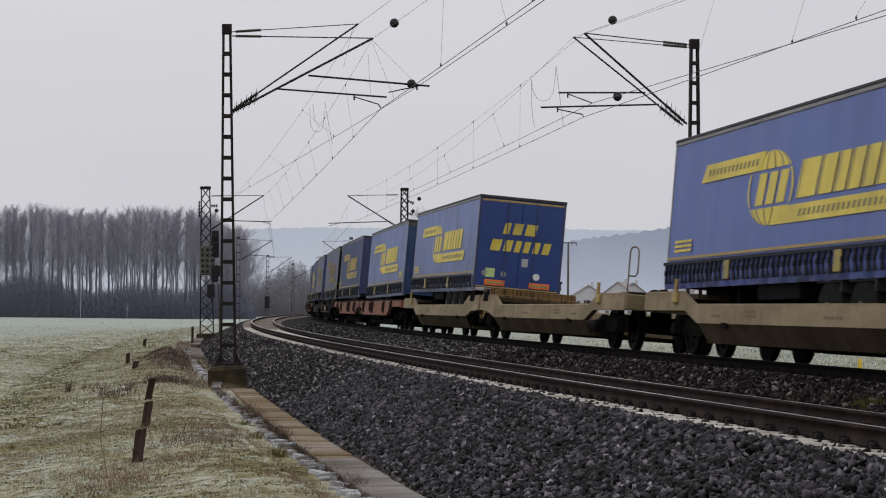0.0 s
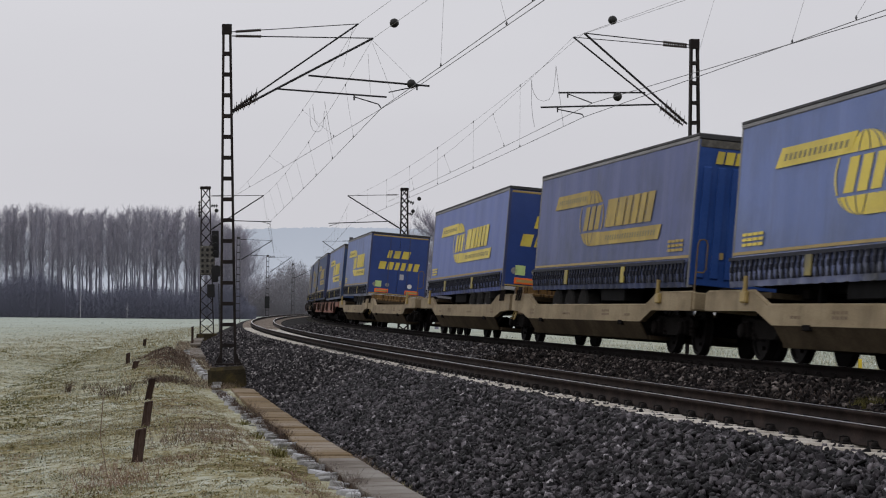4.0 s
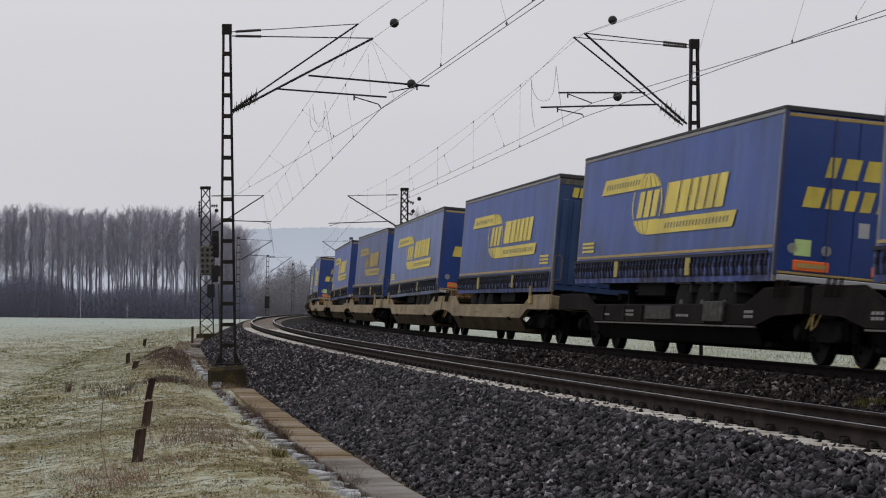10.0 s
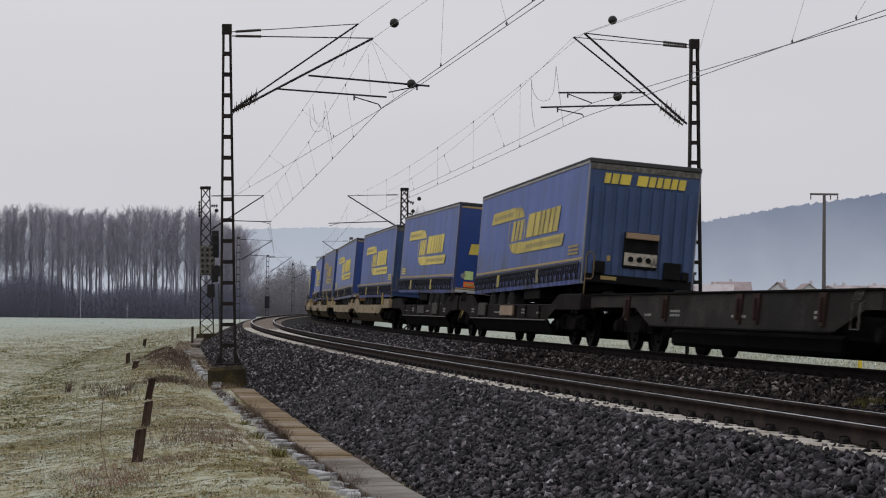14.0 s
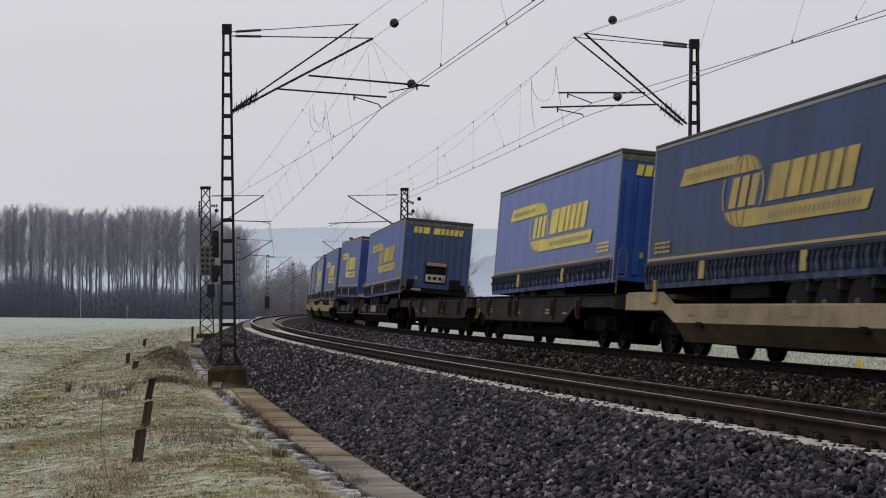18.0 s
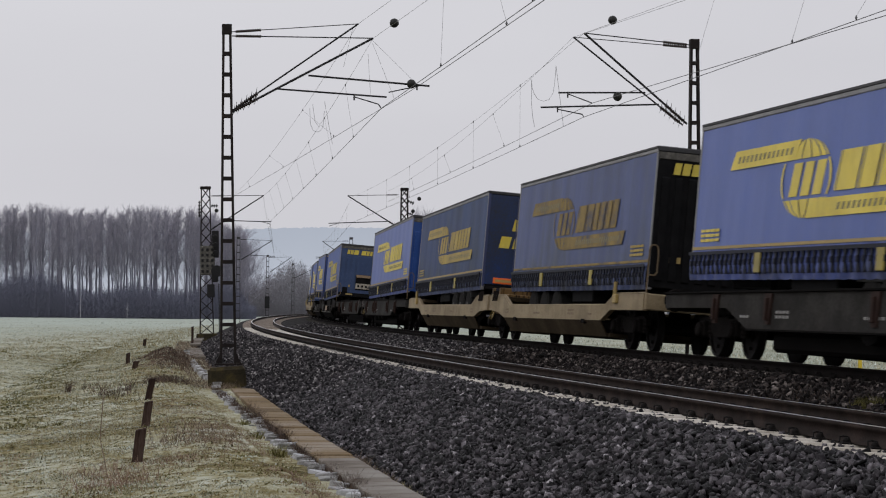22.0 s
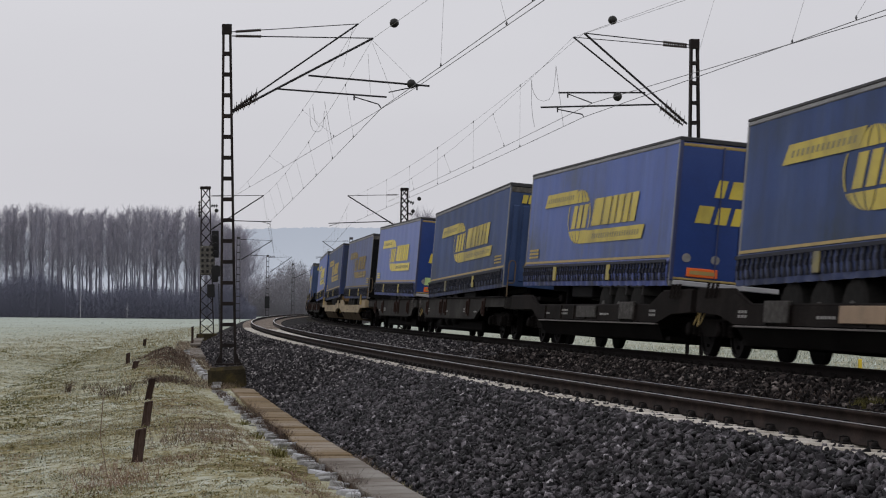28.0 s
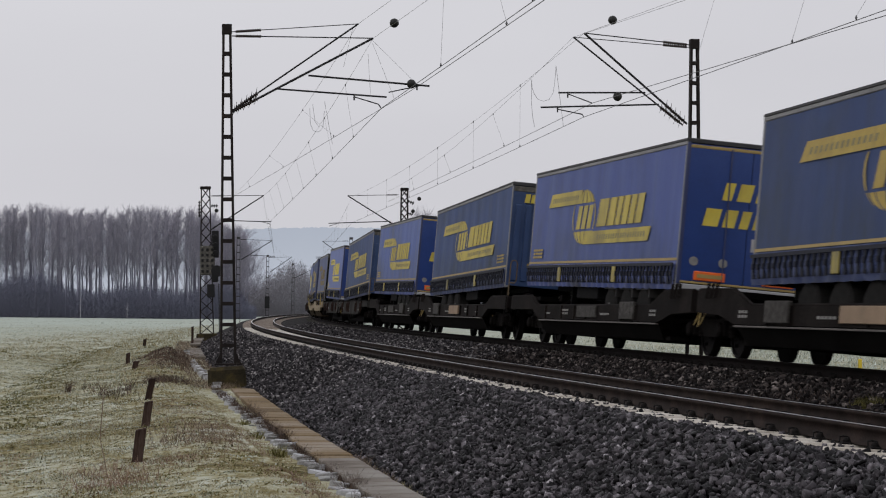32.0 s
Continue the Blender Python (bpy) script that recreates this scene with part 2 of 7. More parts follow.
M_POLE = surface("grey_timber_pole", tri((0.10, 0.092, 0.088), 0.25), 0.9, 0, 2, 30, 0.2, stretch=(1, 1, 0.1))
M_YELLOWPOST = surface("yellow_marker_paint", tri((0.62, 0.46, 0.03), 0.2), 0.6, 0, 5, 40, 0.1)
M_SIGNAL = surface("black_signal_housing", tri((0.013, 0.013, 0.014), 0.3), 0.6, 0, 3, 30, 0.1, spec=0.2)
M_PANEL = surface("grey_riveted_panel", [(0.3, (0.025, 0.024, 0.020)), (0.5, (0.07, 0.065, 0.055)), (0.66, (0.17, 0.16, 0.14))], 0.7, 0, 9, 40, 0.3)

# train
SKIRT_CLEAN = surface("blue_curtain_hem", [(0.25, (0.0374, 0.06272, 0.23)), (0.5, (0.0682, 0.103, 0.345)), (0.75, (0.176, 0.224, 0.4945))], 0.5, 0, 3, 25, 0.1, spec=0.2)
SKIRT_FADED = surface("faded_curtain_hem", [(0.25, (0.075, 0.10, 0.24)), (0.5, (0.16, 0.195, 0.37)), (0.75, (0.28, 0.315, 0.46))], 0.45, 0, 3, 22, 0.1)
SKIRT_DULL = surface("dirty_curtain_hem", [(0.22, (0.021, 0.031, 0.0782)), (0.5, (0.054, 0.0744, 0.1785)), (0.78, (0.15, 0.1783, 0.306))], 0.6, 0, 3, 20, 0.1, spec=0.15)
BLUE_CLEAN = surface("blue_lorry_curtain", [(0.25, (0.0234, 0.05653, 0.229)), (0.5, (0.036, 0.08024, 0.3034)), (0.75, (0.072, 0.1277, 0.3721))], 0.5, 0, 0.7, 25, 0.2, spec=0.32, stretch=(1.98, 0.9118, 0.3205))
BLUE_VIVID = surface("vivid_blue_lorry_curtain", [(0.25, (0.03105, 0.06708, 0.2662)), (0.5, (0.0459, 0.09204, 0.3397)), (0.75, (0.07425, 0.1264, 0.3856))], 0.46, 0, 0.7, 25, 0.2, spec=0.6, stretch=(1.485, 0.78, 0.257))
BLUE_FADED = surface("faded_blue_curtain", [(0.25, (0.05044, 0.095, 0.2632)), (0.5, (0.08536, 0.1406, 0.364)), (0.75, (0.1455, 0.2014, 0.42))], 0.48, 0, 0.6, 22, 0.2, spec=0.55, stretch=(2.134, 0.95, 0.3136))
BLUE_DULL = surface("grimy_blue_curtain", [(0.22, (0.007459, 0.02081, 0.07129)), (0.5, (0.01545, 0.03854, 0.1312)), (0.78, (0.0373, 0.07554, 0.1711))], 0.55, 0, 0.7, 20, 0.2, spec=0.22, stretch=(1.172, 0.7708, 0.2662))
BLUE_GREY = surface("road_dirt_on_blue_curtain", [(0.22, (0.035, 0.042, 0.075)), (0.5, (0.07, 0.088, 0.155)), (0.78, (0.13, 0.15, 0.21))], 0.6, 0, 0.8, 18, 0.08, spec=0.4, stretch=(1, 1, 0.4))
BLUE_HAZE = surface("dust_hazed_blue_curtain", [(0.25, (0.048, 0.068, 0.170)), (0.5, (0.080, 0.102, 0.245)), (0.75, (0.135, 0.155, 0.30))], 0.55, 0, 0.7, 22, 0.2, spec=0.4, stretch=(2.2, 1, 0.28))
BLUE_ROYAL = surface("royal_blue_lorry_curtain", [(0.25, (0.024, 0.047, 0.190)), (0.5, (0.038, 0.068, 0.255)), (0.75, (0.072, 0.108, 0.32))], 0.52, 0, 0.7, 25, 0.2, spec=0.25, stretch=(2.2, 1, 0.28))
BLUE_DEEP = surface("deep_blue_lorry_curtain", [(0.25, (0.014, 0.034, 0.115)), (0.5, (0.023, 0.051, 0.160)), (0.75, (0.050, 0.086, 0.205))], 0.55, 0, 0.7, 25, 0.2, spec=0.15, stretch=(2.2, 1, 0.28))
BLUE_WORN = surface("weather_greyed_blue_curtain", [(0.25, (0.01406, 0.02736, 0.1018)), (0.5, (0.03093, 0.0532, 0.1771)), (0.75, (0.06678, 0.095, 0.2269))], 0.5, 0, 0.8, 18, 0.2, spec=0.36, stretch=(1.687, 0.76, 0.2767))
M_DOOR_SOOT = surface("sooty_blue_door_paint", [(0.36, (0.022, 0.026, 0.040)), (0.50, (0.016, 0.030, 0.085)), (0.62, (0.008, 0.034, 0.165))], 0.5, 0, 0.55, 20, 0.05, spec=0.25)
M_YELLOW_SOFT = surface("softened_yellow_print", [(0.25, (0.33, 0.26, 0.045)), (0.5, (0.47, 0.37, 0.055)), (0.75, (0.56, 0.46, 0.11))], 0.55, 0, 1.3, 28, 0.03, spec=0.3)
M_DOOR = surface("deep_blue_door_paint", [(0.25, (0.005, 0.022, 0.11)), (0.5, (0.008, 0.034, 0.165)), (0.75, (0.022, 0.055, 0.20))], 0.4, 0, 0.9, 30, 0.05)
M_DOOR_DULL = surface("grimy_blue_door_paint", [(0.25, (0.016, 0.022, 0.055)), (0.5, (0.022, 0.032, 0.10)), (0.75, (0.05, 0.055, 0.10))], 0.55, 0, 0.9, 30, 0.05)
M_BULK_BRIGHT = surface("bright_blue_front_wall", [(0.25, (0.009, 0.033, 0.135)), (0.5, (0.013, 0.050, 0.205)), (0.75, (0.035, 0.080, 0.25))], 0.45, 0, 0.9, 26, 0.05, spec=0.3)
M_BULK = surface("ribbed_blue_front_wall", [(0.25, (0.008, 0.021, 0.060)), (0.5, (0.015, 0.040, 0.115)), (0.75, (0.045, 0.075, 0.16))], 0.5, 0, 0.9, 26, 0.05)
M_YELLOW = surface("yellow_print", [(0.25, (0.50, 0.38, 0.035)), (0.5, (0.66, 0.52, 0.05)), (0.75, (0.72, 0.60, 0.12))], 0.5, 0, 1.2, 30, 0.03)
M_YELLOW_OLD = surface("worn_yellow_print", [(0.25, (0.2392, 0.168, 0.0372)), (0.5, (0.368, 0.2604, 0.0434)), (0.75, (0.4784, 0.3528, 0.0744))], 0.6, 0, 1.5, 25, 0.03)
M_YELLOW_GONE = surface("dirt_dulled_yellow_print", [(0.38, (0.050, 0.062, 0.105)), (0.48, (0.19, 0.135, 0.050)), (0.70, (0.31, 0.22, 0.060))], 0.65, 0, 1.8, 25, 0.03, spec=0.2)
M_GOLD = surface("ochre_edge_piping", tri((0.30, 0.215, 0.07), 0.25), 0.6, 0, 2, 30, 0.1)
M_INK = surface("dark_lettering_bars", tri((0.17, 0.15, 0.07), 0.2), 0.6, 0, 2, 30, 0)
M_ALU = surface("grey_aluminium_rail", tri((0.20, 0.20, 0.205), 0.3), 0.6, 0.2, 1.2, 40, 0.1, spec=0.3)
M_ROOF = surface("pale_roof_sheet", tri((0.33, 0.33, 0.34), 0.2), 0.7, 0, 0.8, 20, 0.1)
M_DARKROOF = surface("dark_roof_edge", tri((0.042, 0.042, 0.044), 0.4), 0.6, 0.2, 2, 30, 0.1, spec=0.2)
M_STRAP = surface("black_curtain_strap", tri((0.018, 0.020, 0.030), 0.3), 0.7, 0, 6, 40, 0, spec=0.15)
M_CHASSIS = surface("black_chassis_paint", tri((0.010, 0.010, 0.0105), 0.4), 0.7, 0.0, 3, 40, 0.1, spec=0.015)
M_TYRE = surface("worn_tyre_rubber", tri((0.016, 0.0155, 0.015), 0.4), 0.9, 0, 6, 60, 0.2, spec=0.04)
M_RIM = surface("road_grimed_wheel_rim", tri((0.055, 0.053, 0.05), 0.4), 0.6, 0.2, 8, 40, 0.1, spec=0.1)
M_LAMP = surface("orange_red_reflector", tri((0.70, 0.13, 0.02), 0.2), 0.3, 0, 6, 40, 0)
M_TRESTLE = surface("striped_ochre_trestle", [(0.40, (0.0196, 0.01109, 0.005208)), (0.47, (0.1176, 0.06804, 0.02387)), (0.7, (0.1792, 0.1109, 0.0434))], 0.7, 0, 3.0, 30, 0.1, stretch=(0.4, 6, 0.4), spec=0.2, fine_mix=0.15)
M_GUARD = surface("grey_plastic_mudguard", tri((0.035, 0.034, 0.033), 0.3), 0.7, 0, 3, 30, 0.1, spec=0.1)
M_STIRRUP = surface("bare_steel_stirrup", tri((0.085, 0.076, 0.07), 0.3), 0.6, 0.1, 4, 40, 0.1, spec=0.3)
M_STENCIL = surface("faded_white_stencil", tri((0.20, 0.195, 0.185), 0.25), 0.7, 0, 6, 40, 0)
M_MARKING = surface("rubbed_brown_stencil", tri((0.13, 0.085, 0.045), 0.3), 0.7, 0, 6, 40, 0)
M_BOARD = surface("soot_grey_board", [(0.3, (0.018, 0.016, 0.014)), (0.5, (0.040, 0.037, 0.034)), (0.66, (0.095, 0.09, 0.083))], 0.7, 0, 7, 40, 0.2, spec=0.1)
# Darker than M_SLEEPER; used under the far track.
M_SLEEPER_DARK = surface("dark_concrete_sleeper", [(0.3, (0.03, 0.027, 0.024)), (0.5, (0.07, 0.064, 0.057)), (0.7, (0.14, 0.13, 0.12))], 0.9, 0, 5, 50, 0.3, each=0.25, spec=0.1)
M_SLEEPER_FAR = surface("rust_dusted_concrete_sleeper", [(0.3, (0.17, 0.138, 0.112)), (0.5, (0.265, 0.222, 0.185)), (0.7, (0.35, 0.305, 0.265))], 0.9, 0, 0.3, 30, 0.3, island=0.2, spec=0.1)
M_WHITE = surface("white_sticker", tri((0.62, 0.63, 0.62), 0.1), 0.5, 0, 6, 40, 0)
M_GREEN = surface("yellow_green_sticker", tri((0.42, 0.55, 0.22), 0.15), 0.5, 0, 6, 40, 0)
M_CREAM = surface("cream_equipment_panel", [(0.38, (0.03, 0.028, 0.025)), (0.46, (0.28, 0.25, 0.20)), (0.65, (0.45, 0.42, 0.36))], 0.6, 0, 5, 40, 0.1)
M_TAN = surface("tan_wagon_paint", [(0.2, (0.075, 0.055, 0.031)), (0.40, (0.20, 0.155, 0.092)), (0.58, (0.29, 0.232, 0.145)), (0.85, (0.36, 0.30, 0.20))], 0.7, 0, 0.9, 24, 0.12, stretch=(1, 1, 2), spec=0.15)
# Tan darkened for the lower web, which leans inward into shade.
M_TAN_LOW = surface("shaded_tan_paint", [(0.25, (0.0192, 0.0144, 0.0096)), (0.5, (0.048, 0.0368, 0.024)), (0.75, (0.104, 0.0816, 0.0544))], 0.7, 0, 1.0, 24, 0.12, spec=0.015)
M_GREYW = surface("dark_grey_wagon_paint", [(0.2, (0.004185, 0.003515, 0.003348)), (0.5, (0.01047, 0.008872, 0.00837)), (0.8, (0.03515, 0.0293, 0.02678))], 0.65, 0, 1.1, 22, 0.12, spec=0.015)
# Darker copy of the grey: the lower web's shade is in its colour.
M_GREYW_LOW = surface("darkened_grey_wagon_paint", tri((0.006, 0.0054, 0.0052), 0.5), 0.75, 0, 1.1, 22, 0.12, spec=0.015)
M_BROWNW = surface("brown_grey_wagon_paint", [(0.2, (0.01066, 0.009776, 0.00936)), (0.5, (0.02878, 0.02749, 0.026)), (0.8, (0.07675, 0.07332, 0.0676))], 0.65, 0, 1.0, 22, 0.12, spec=0.015)
M_REDW = surface("red_brown_wagon_paint", [(0.2, (0.09, 0.035, 0.022)), (0.5, (0.19, 0.075, 0.048)), (0.8, (0.27, 0.13, 0.09))], 0.65, 0, 1.0, 22, 0.12, spec=0.2)
M_BOGIE = surface("grime_black_running_gear", [(0.3, (0.005, 0.0045, 0.0045)), (0.6, (0.012, 0.0105, 0.010)), (0.85, (0.035, 0.027, 0.021))], 0.8, 0.0, 4, 40, 0.3, spec=0.015)
M_WHEEL = surface("dirty_wheel_steel", tri((0.008, 0.007, 0.007), 0.4), 0.75, 0.0, 4, 40, 0.2, spec=0.06)
M_HANDLE = surface("ochre_hand_hoop", tri((0.10, 0.066, 0.030), 0.35), 0.7, 0, 4, 40, 0.1)
M_HATCH = surface("bare_tan_plate", tri((0.22, 0.15, 0.092), 0.3), 0.7, 0, 2, 30, 0.1)
M_RUSTSTREAK = surface("rust_brown_bracket", tri((0.030, 0.018, 0.015), 0.4), 0.8, 0, 5, 40, 0.2, spec=0.1)


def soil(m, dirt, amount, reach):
    """Road dirt over a trailer's paint: streaks that run down, blotches, and a broken tone growing towards z = 1.2, so
    curtains darken downwards; each trailer has its own.
    """
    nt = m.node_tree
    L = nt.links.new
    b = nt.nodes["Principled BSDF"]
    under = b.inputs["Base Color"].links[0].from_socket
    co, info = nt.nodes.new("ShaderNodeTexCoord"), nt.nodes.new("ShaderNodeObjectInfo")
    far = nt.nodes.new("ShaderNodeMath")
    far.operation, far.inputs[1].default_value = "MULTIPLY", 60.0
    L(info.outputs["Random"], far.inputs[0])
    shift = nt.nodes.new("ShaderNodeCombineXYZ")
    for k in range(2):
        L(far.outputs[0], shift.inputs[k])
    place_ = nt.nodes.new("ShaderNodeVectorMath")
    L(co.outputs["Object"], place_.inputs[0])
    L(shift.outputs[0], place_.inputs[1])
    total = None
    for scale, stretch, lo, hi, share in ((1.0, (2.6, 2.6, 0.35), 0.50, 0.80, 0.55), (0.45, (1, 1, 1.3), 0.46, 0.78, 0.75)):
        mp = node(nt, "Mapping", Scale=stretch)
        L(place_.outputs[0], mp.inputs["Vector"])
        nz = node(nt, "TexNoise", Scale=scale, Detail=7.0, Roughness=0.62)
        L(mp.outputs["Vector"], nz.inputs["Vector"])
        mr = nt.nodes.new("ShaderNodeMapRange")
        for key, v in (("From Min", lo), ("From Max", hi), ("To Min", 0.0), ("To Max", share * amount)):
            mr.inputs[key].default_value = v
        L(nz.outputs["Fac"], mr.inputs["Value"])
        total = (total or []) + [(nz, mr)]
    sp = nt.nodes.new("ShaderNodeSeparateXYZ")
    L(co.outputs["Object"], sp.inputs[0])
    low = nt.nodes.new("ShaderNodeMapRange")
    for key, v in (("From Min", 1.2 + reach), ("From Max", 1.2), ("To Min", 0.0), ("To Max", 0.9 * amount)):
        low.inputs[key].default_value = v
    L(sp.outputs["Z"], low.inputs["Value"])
    low_tone = nt.nodes.new("ShaderNodeMath")
    low_tone.operation = "MULTIPLY"
    L(low.outputs["Result"], low_tone.inputs[0])
    L(total[1][0].outputs["Fac"], low_tone.inputs[1])
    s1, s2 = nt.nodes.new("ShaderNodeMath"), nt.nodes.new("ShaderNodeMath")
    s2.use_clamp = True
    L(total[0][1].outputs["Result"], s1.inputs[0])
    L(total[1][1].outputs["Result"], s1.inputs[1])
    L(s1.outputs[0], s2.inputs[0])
    L(low_tone.outputs[0], s2.inputs[1])
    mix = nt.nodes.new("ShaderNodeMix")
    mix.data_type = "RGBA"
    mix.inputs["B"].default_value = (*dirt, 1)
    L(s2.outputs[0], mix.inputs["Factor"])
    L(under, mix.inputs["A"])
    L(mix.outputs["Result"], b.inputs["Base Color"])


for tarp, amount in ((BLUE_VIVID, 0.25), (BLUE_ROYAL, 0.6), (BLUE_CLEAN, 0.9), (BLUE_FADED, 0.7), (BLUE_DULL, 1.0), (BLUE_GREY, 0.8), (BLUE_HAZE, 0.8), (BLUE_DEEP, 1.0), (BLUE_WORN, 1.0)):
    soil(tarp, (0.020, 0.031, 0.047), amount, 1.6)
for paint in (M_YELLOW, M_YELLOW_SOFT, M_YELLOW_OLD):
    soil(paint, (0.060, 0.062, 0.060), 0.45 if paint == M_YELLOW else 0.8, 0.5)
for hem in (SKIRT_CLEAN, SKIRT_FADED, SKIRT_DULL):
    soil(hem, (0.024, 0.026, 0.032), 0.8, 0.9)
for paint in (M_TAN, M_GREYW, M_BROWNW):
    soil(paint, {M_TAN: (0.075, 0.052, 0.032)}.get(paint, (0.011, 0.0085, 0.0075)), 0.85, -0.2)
# ---------------------------------------------------------------- mesh building
class Shape:
    """Collects vertices and faces of one mesh."""

    def __init__(self):
        self.v, self.f = [], []

    def add(self, verts, faces):
        n = len(self.v)
        self.v += [tuple(p) for p in verts]
        self.f += [tuple(i + n for i in f) for f in faces]
        return self

    def box(self, x0, x1, y0, y1, z0, z1, c=0.0):
        """A box; c: width of its chamfered edges."""
        if c <= 0:
            return self.add([(x, y, z) for x in (x0, x1) for y in (y0, y1) for z in (z0, z1)],
                            [(0, 1, 3, 2), (4, 6, 7, 5), (0, 4, 5, 1), (2, 3, 7, 6), (0, 2, 6, 4), (1, 5, 7, 3)])
        bm = bmesh.new()
        bmesh.ops.create_cube(bm, size=1.0)
        for v in bm.verts:
            v.co = Vector((x0 + (v.co.x + 0.5) * (x1 - x0), y0 + (v.co.y + 0.5) * (y1 - y0), z0 + (v.co.z + 0.5) * (z1 - z0)))
        bmesh.ops.bevel(bm, geom=bm.edges[:], offset=c, segments=1, affect="EDGES")
        bm.verts.index_update()
        self.add([v.co for v in bm.verts], [[v.index for v in f.verts] for f in bm.faces])
        bm.free()
        return self

    def prism(self, outline, y0, y1, shift=0.0):
        """A plate: an outline of (x, z), counter-clockwise or not, from y0 to y1; shift moves the far face in x."""
        n = len(outline)
        return self.add([(x, y0, z) for x, z in outline] + [(x + shift, y1, z) for x, z in outline],
                        [tuple(range(n)), tuple(range(2 * n - 1, n - 1, -1))] + [(i, i + n, (i + 1) % n + n, (i + 1) % n) for i in range(n)])

    def tube(self, a, b, r, r2=None, n=8, caps=True):
        a, b = Vector(a), Vector(b)
        d = (b - a).normalized()
        u = d.orthogonal().normalized()
        w = d.cross(u)
        r2 = r if r2 is None else r2
        ring = [u * math.cos(2 * math.pi * i / n) + w * math.sin(2 * math.pi * i / n) for i in range(n)]
        faces = [(i, (i + 1) % n, (i + 1) % n + n, i + n) for i in range(n)]
        if caps:
            faces += [tuple(range(n - 1, -1, -1)), tuple(range(n, 2 * n))]
        return self.add([a + p * r for p in ring] + [b + p * r2 for p in ring], faces)

    def rope(self, points, r, n=5):
        """A continuous round cord through the points."""
        pts = [Vector(p) for p in points]
        verts, faces = [], []
        for i, p in enumerate(pts):
            d = (pts[min(i + 1, len(pts) - 1)] - pts[max(i - 1, 0)]).normalized()
            u = d.cross(Vector((0.13, 0.21, 0.97)) if abs(d.z) < 0.9 else Vector((0.97, 0.21, 0.13))).normalized()
            w = d.cross(u)
            verts += [p + (u * math.cos(2 * math.pi * k / n) + w * math.sin(2 * math.pi * k / n)) * r for k in range(n)]
        for i in range(len(pts) - 1):
            faces += [(i * n + k, i * n + (k + 1) % n, (i + 1) * n + (k + 1) % n, (i + 1) * n + k) for k in range(n)]
        faces += [tuple(range(n - 1, -1, -1)), tuple(range((len(pts) - 1) * n, len(pts) * n))]
        return self.add(verts, faces)

    def lathe(self, a, b, profile, n=14):
        """A turned body on the axis a-b: profile rows of (share of the length, radius)."""
        a, b = Vector(a), Vector(b)
        d = (b - a).normalized()
        u = d.orthogonal().normalized()
        w = d.cross(u)
        verts, faces = [], []
        for k, r in profile:
            c = a.lerp(b, k)
            verts += [c + (u * math.cos(2 * math.pi * i / n) + w * math.sin(2 * math.pi * i / n)) * r for i in range(n)]
        for j in range(len(profile) - 1):
            faces += [(j * n + i, j * n + (i + 1) % n, (j + 1) * n + (i + 1) % n, (j + 1) * n + i) for i in range(n)]
        faces += [tuple(range(n - 1, -1, -1)), tuple(range((len(profile) - 1) * n, len(profile) * n))]
        return self.add(verts, faces)

    def mesh(self, name, mat, smooth=None):
        me = bpy.data.meshes.new(name)
        me.from_pydata(self.v, [], self.f)
        me.materials.append(mat)
        me.validate()
        bm = bmesh.new()
        bm.from_mesh(me)
        bmesh.ops.recalc_face_normals(bm, faces=bm.faces[:])
        bm.to_mesh(me)
        bm.free()
        if smooth:
            me.shade_smooth()
            me.set_sharp_from_angle(angle=radians(smooth))
        return me


def fast_mesh(name, verts, faces, mat):
    """A large mesh from arrays: verts (n, 3), faces (m, k)."""
    me = bpy.data.meshes.new(name)
    k = faces.shape[1]
    me.vertices.add(len(verts))
    me.vertices.foreach_set("co", np.asarray(verts, np.float32).ravel())
    me.loops.add(faces.size)
    me.loops.foreach_set("vertex_index", np.asarray(faces, np.int32).ravel())
    me.polygons.add(len(faces))
    me.polygons.foreach_set("loop_start", np.arange(0, faces.size, k, dtype=np.int32))
    me.update(calc_edges=True)
    me.materials.append(mat)
    return me


KEPT = {}


def kept(key, make):
    """The mesh of that key, made once."""
    if key not in KEPT:
        KEPT[key] = make()
    return KEPT[key]


def part(name, me, parent, label="", at=None):
    ob = new(name, me)
    ob.parent = parent
    if at is not None:
        ob.matrix_basis = at if isinstance(at, Matrix) else Matrix.Translation(at)
    if label:
        ob["label"] = label
    return ob


def thing(name, m, label, category, group=""):
    ob = new(name)
    ob.empty_display_size = 0.3
    ob.matrix_basis = m
    return tagged(ob, label, category, group)


def setting(name, me, label, category):
    return tagged(new(name, me), label, category, kind="structure")


rng = np.random.default_rng(7)

# ---------------------------------------------------------------- ground, one sheet to the horizon
N_FAR = radians(100)


def place(s, off):
    """Plan position that follows the line near it and runs straight far from it."""
    near = np.clip(off, -60, 60)
    x, y = line(s, near)
    rest = off - near
    return x - math.sin(N_FAR) * rest, y + math.cos(N_FAR) * rest


SEEDS = np.random.default_rng(11)
LATTICE = SEEDS.uniform(-1, 1, (256, 256))


def value_noise(x, y, size):
    """Smooth random relief of that grain, in -1..1."""
    u, v = x / size, y / size
    i, j = np.floor(u).astype(int), np.floor(v).astype(int)
    a, b = u - i, v - j
    a, b = a * a * (3 - 2 * a), b * b * (3 - 2 * b)
    g = lambda p, q: LATTICE[p % 256, q % 256]
    return (g(i, j) * (1 - a) + g(i + 1, j) * a) * (1 - b) + (g(i, j + 1) * (1 - a) + g(i + 1, j + 1) * a) * b


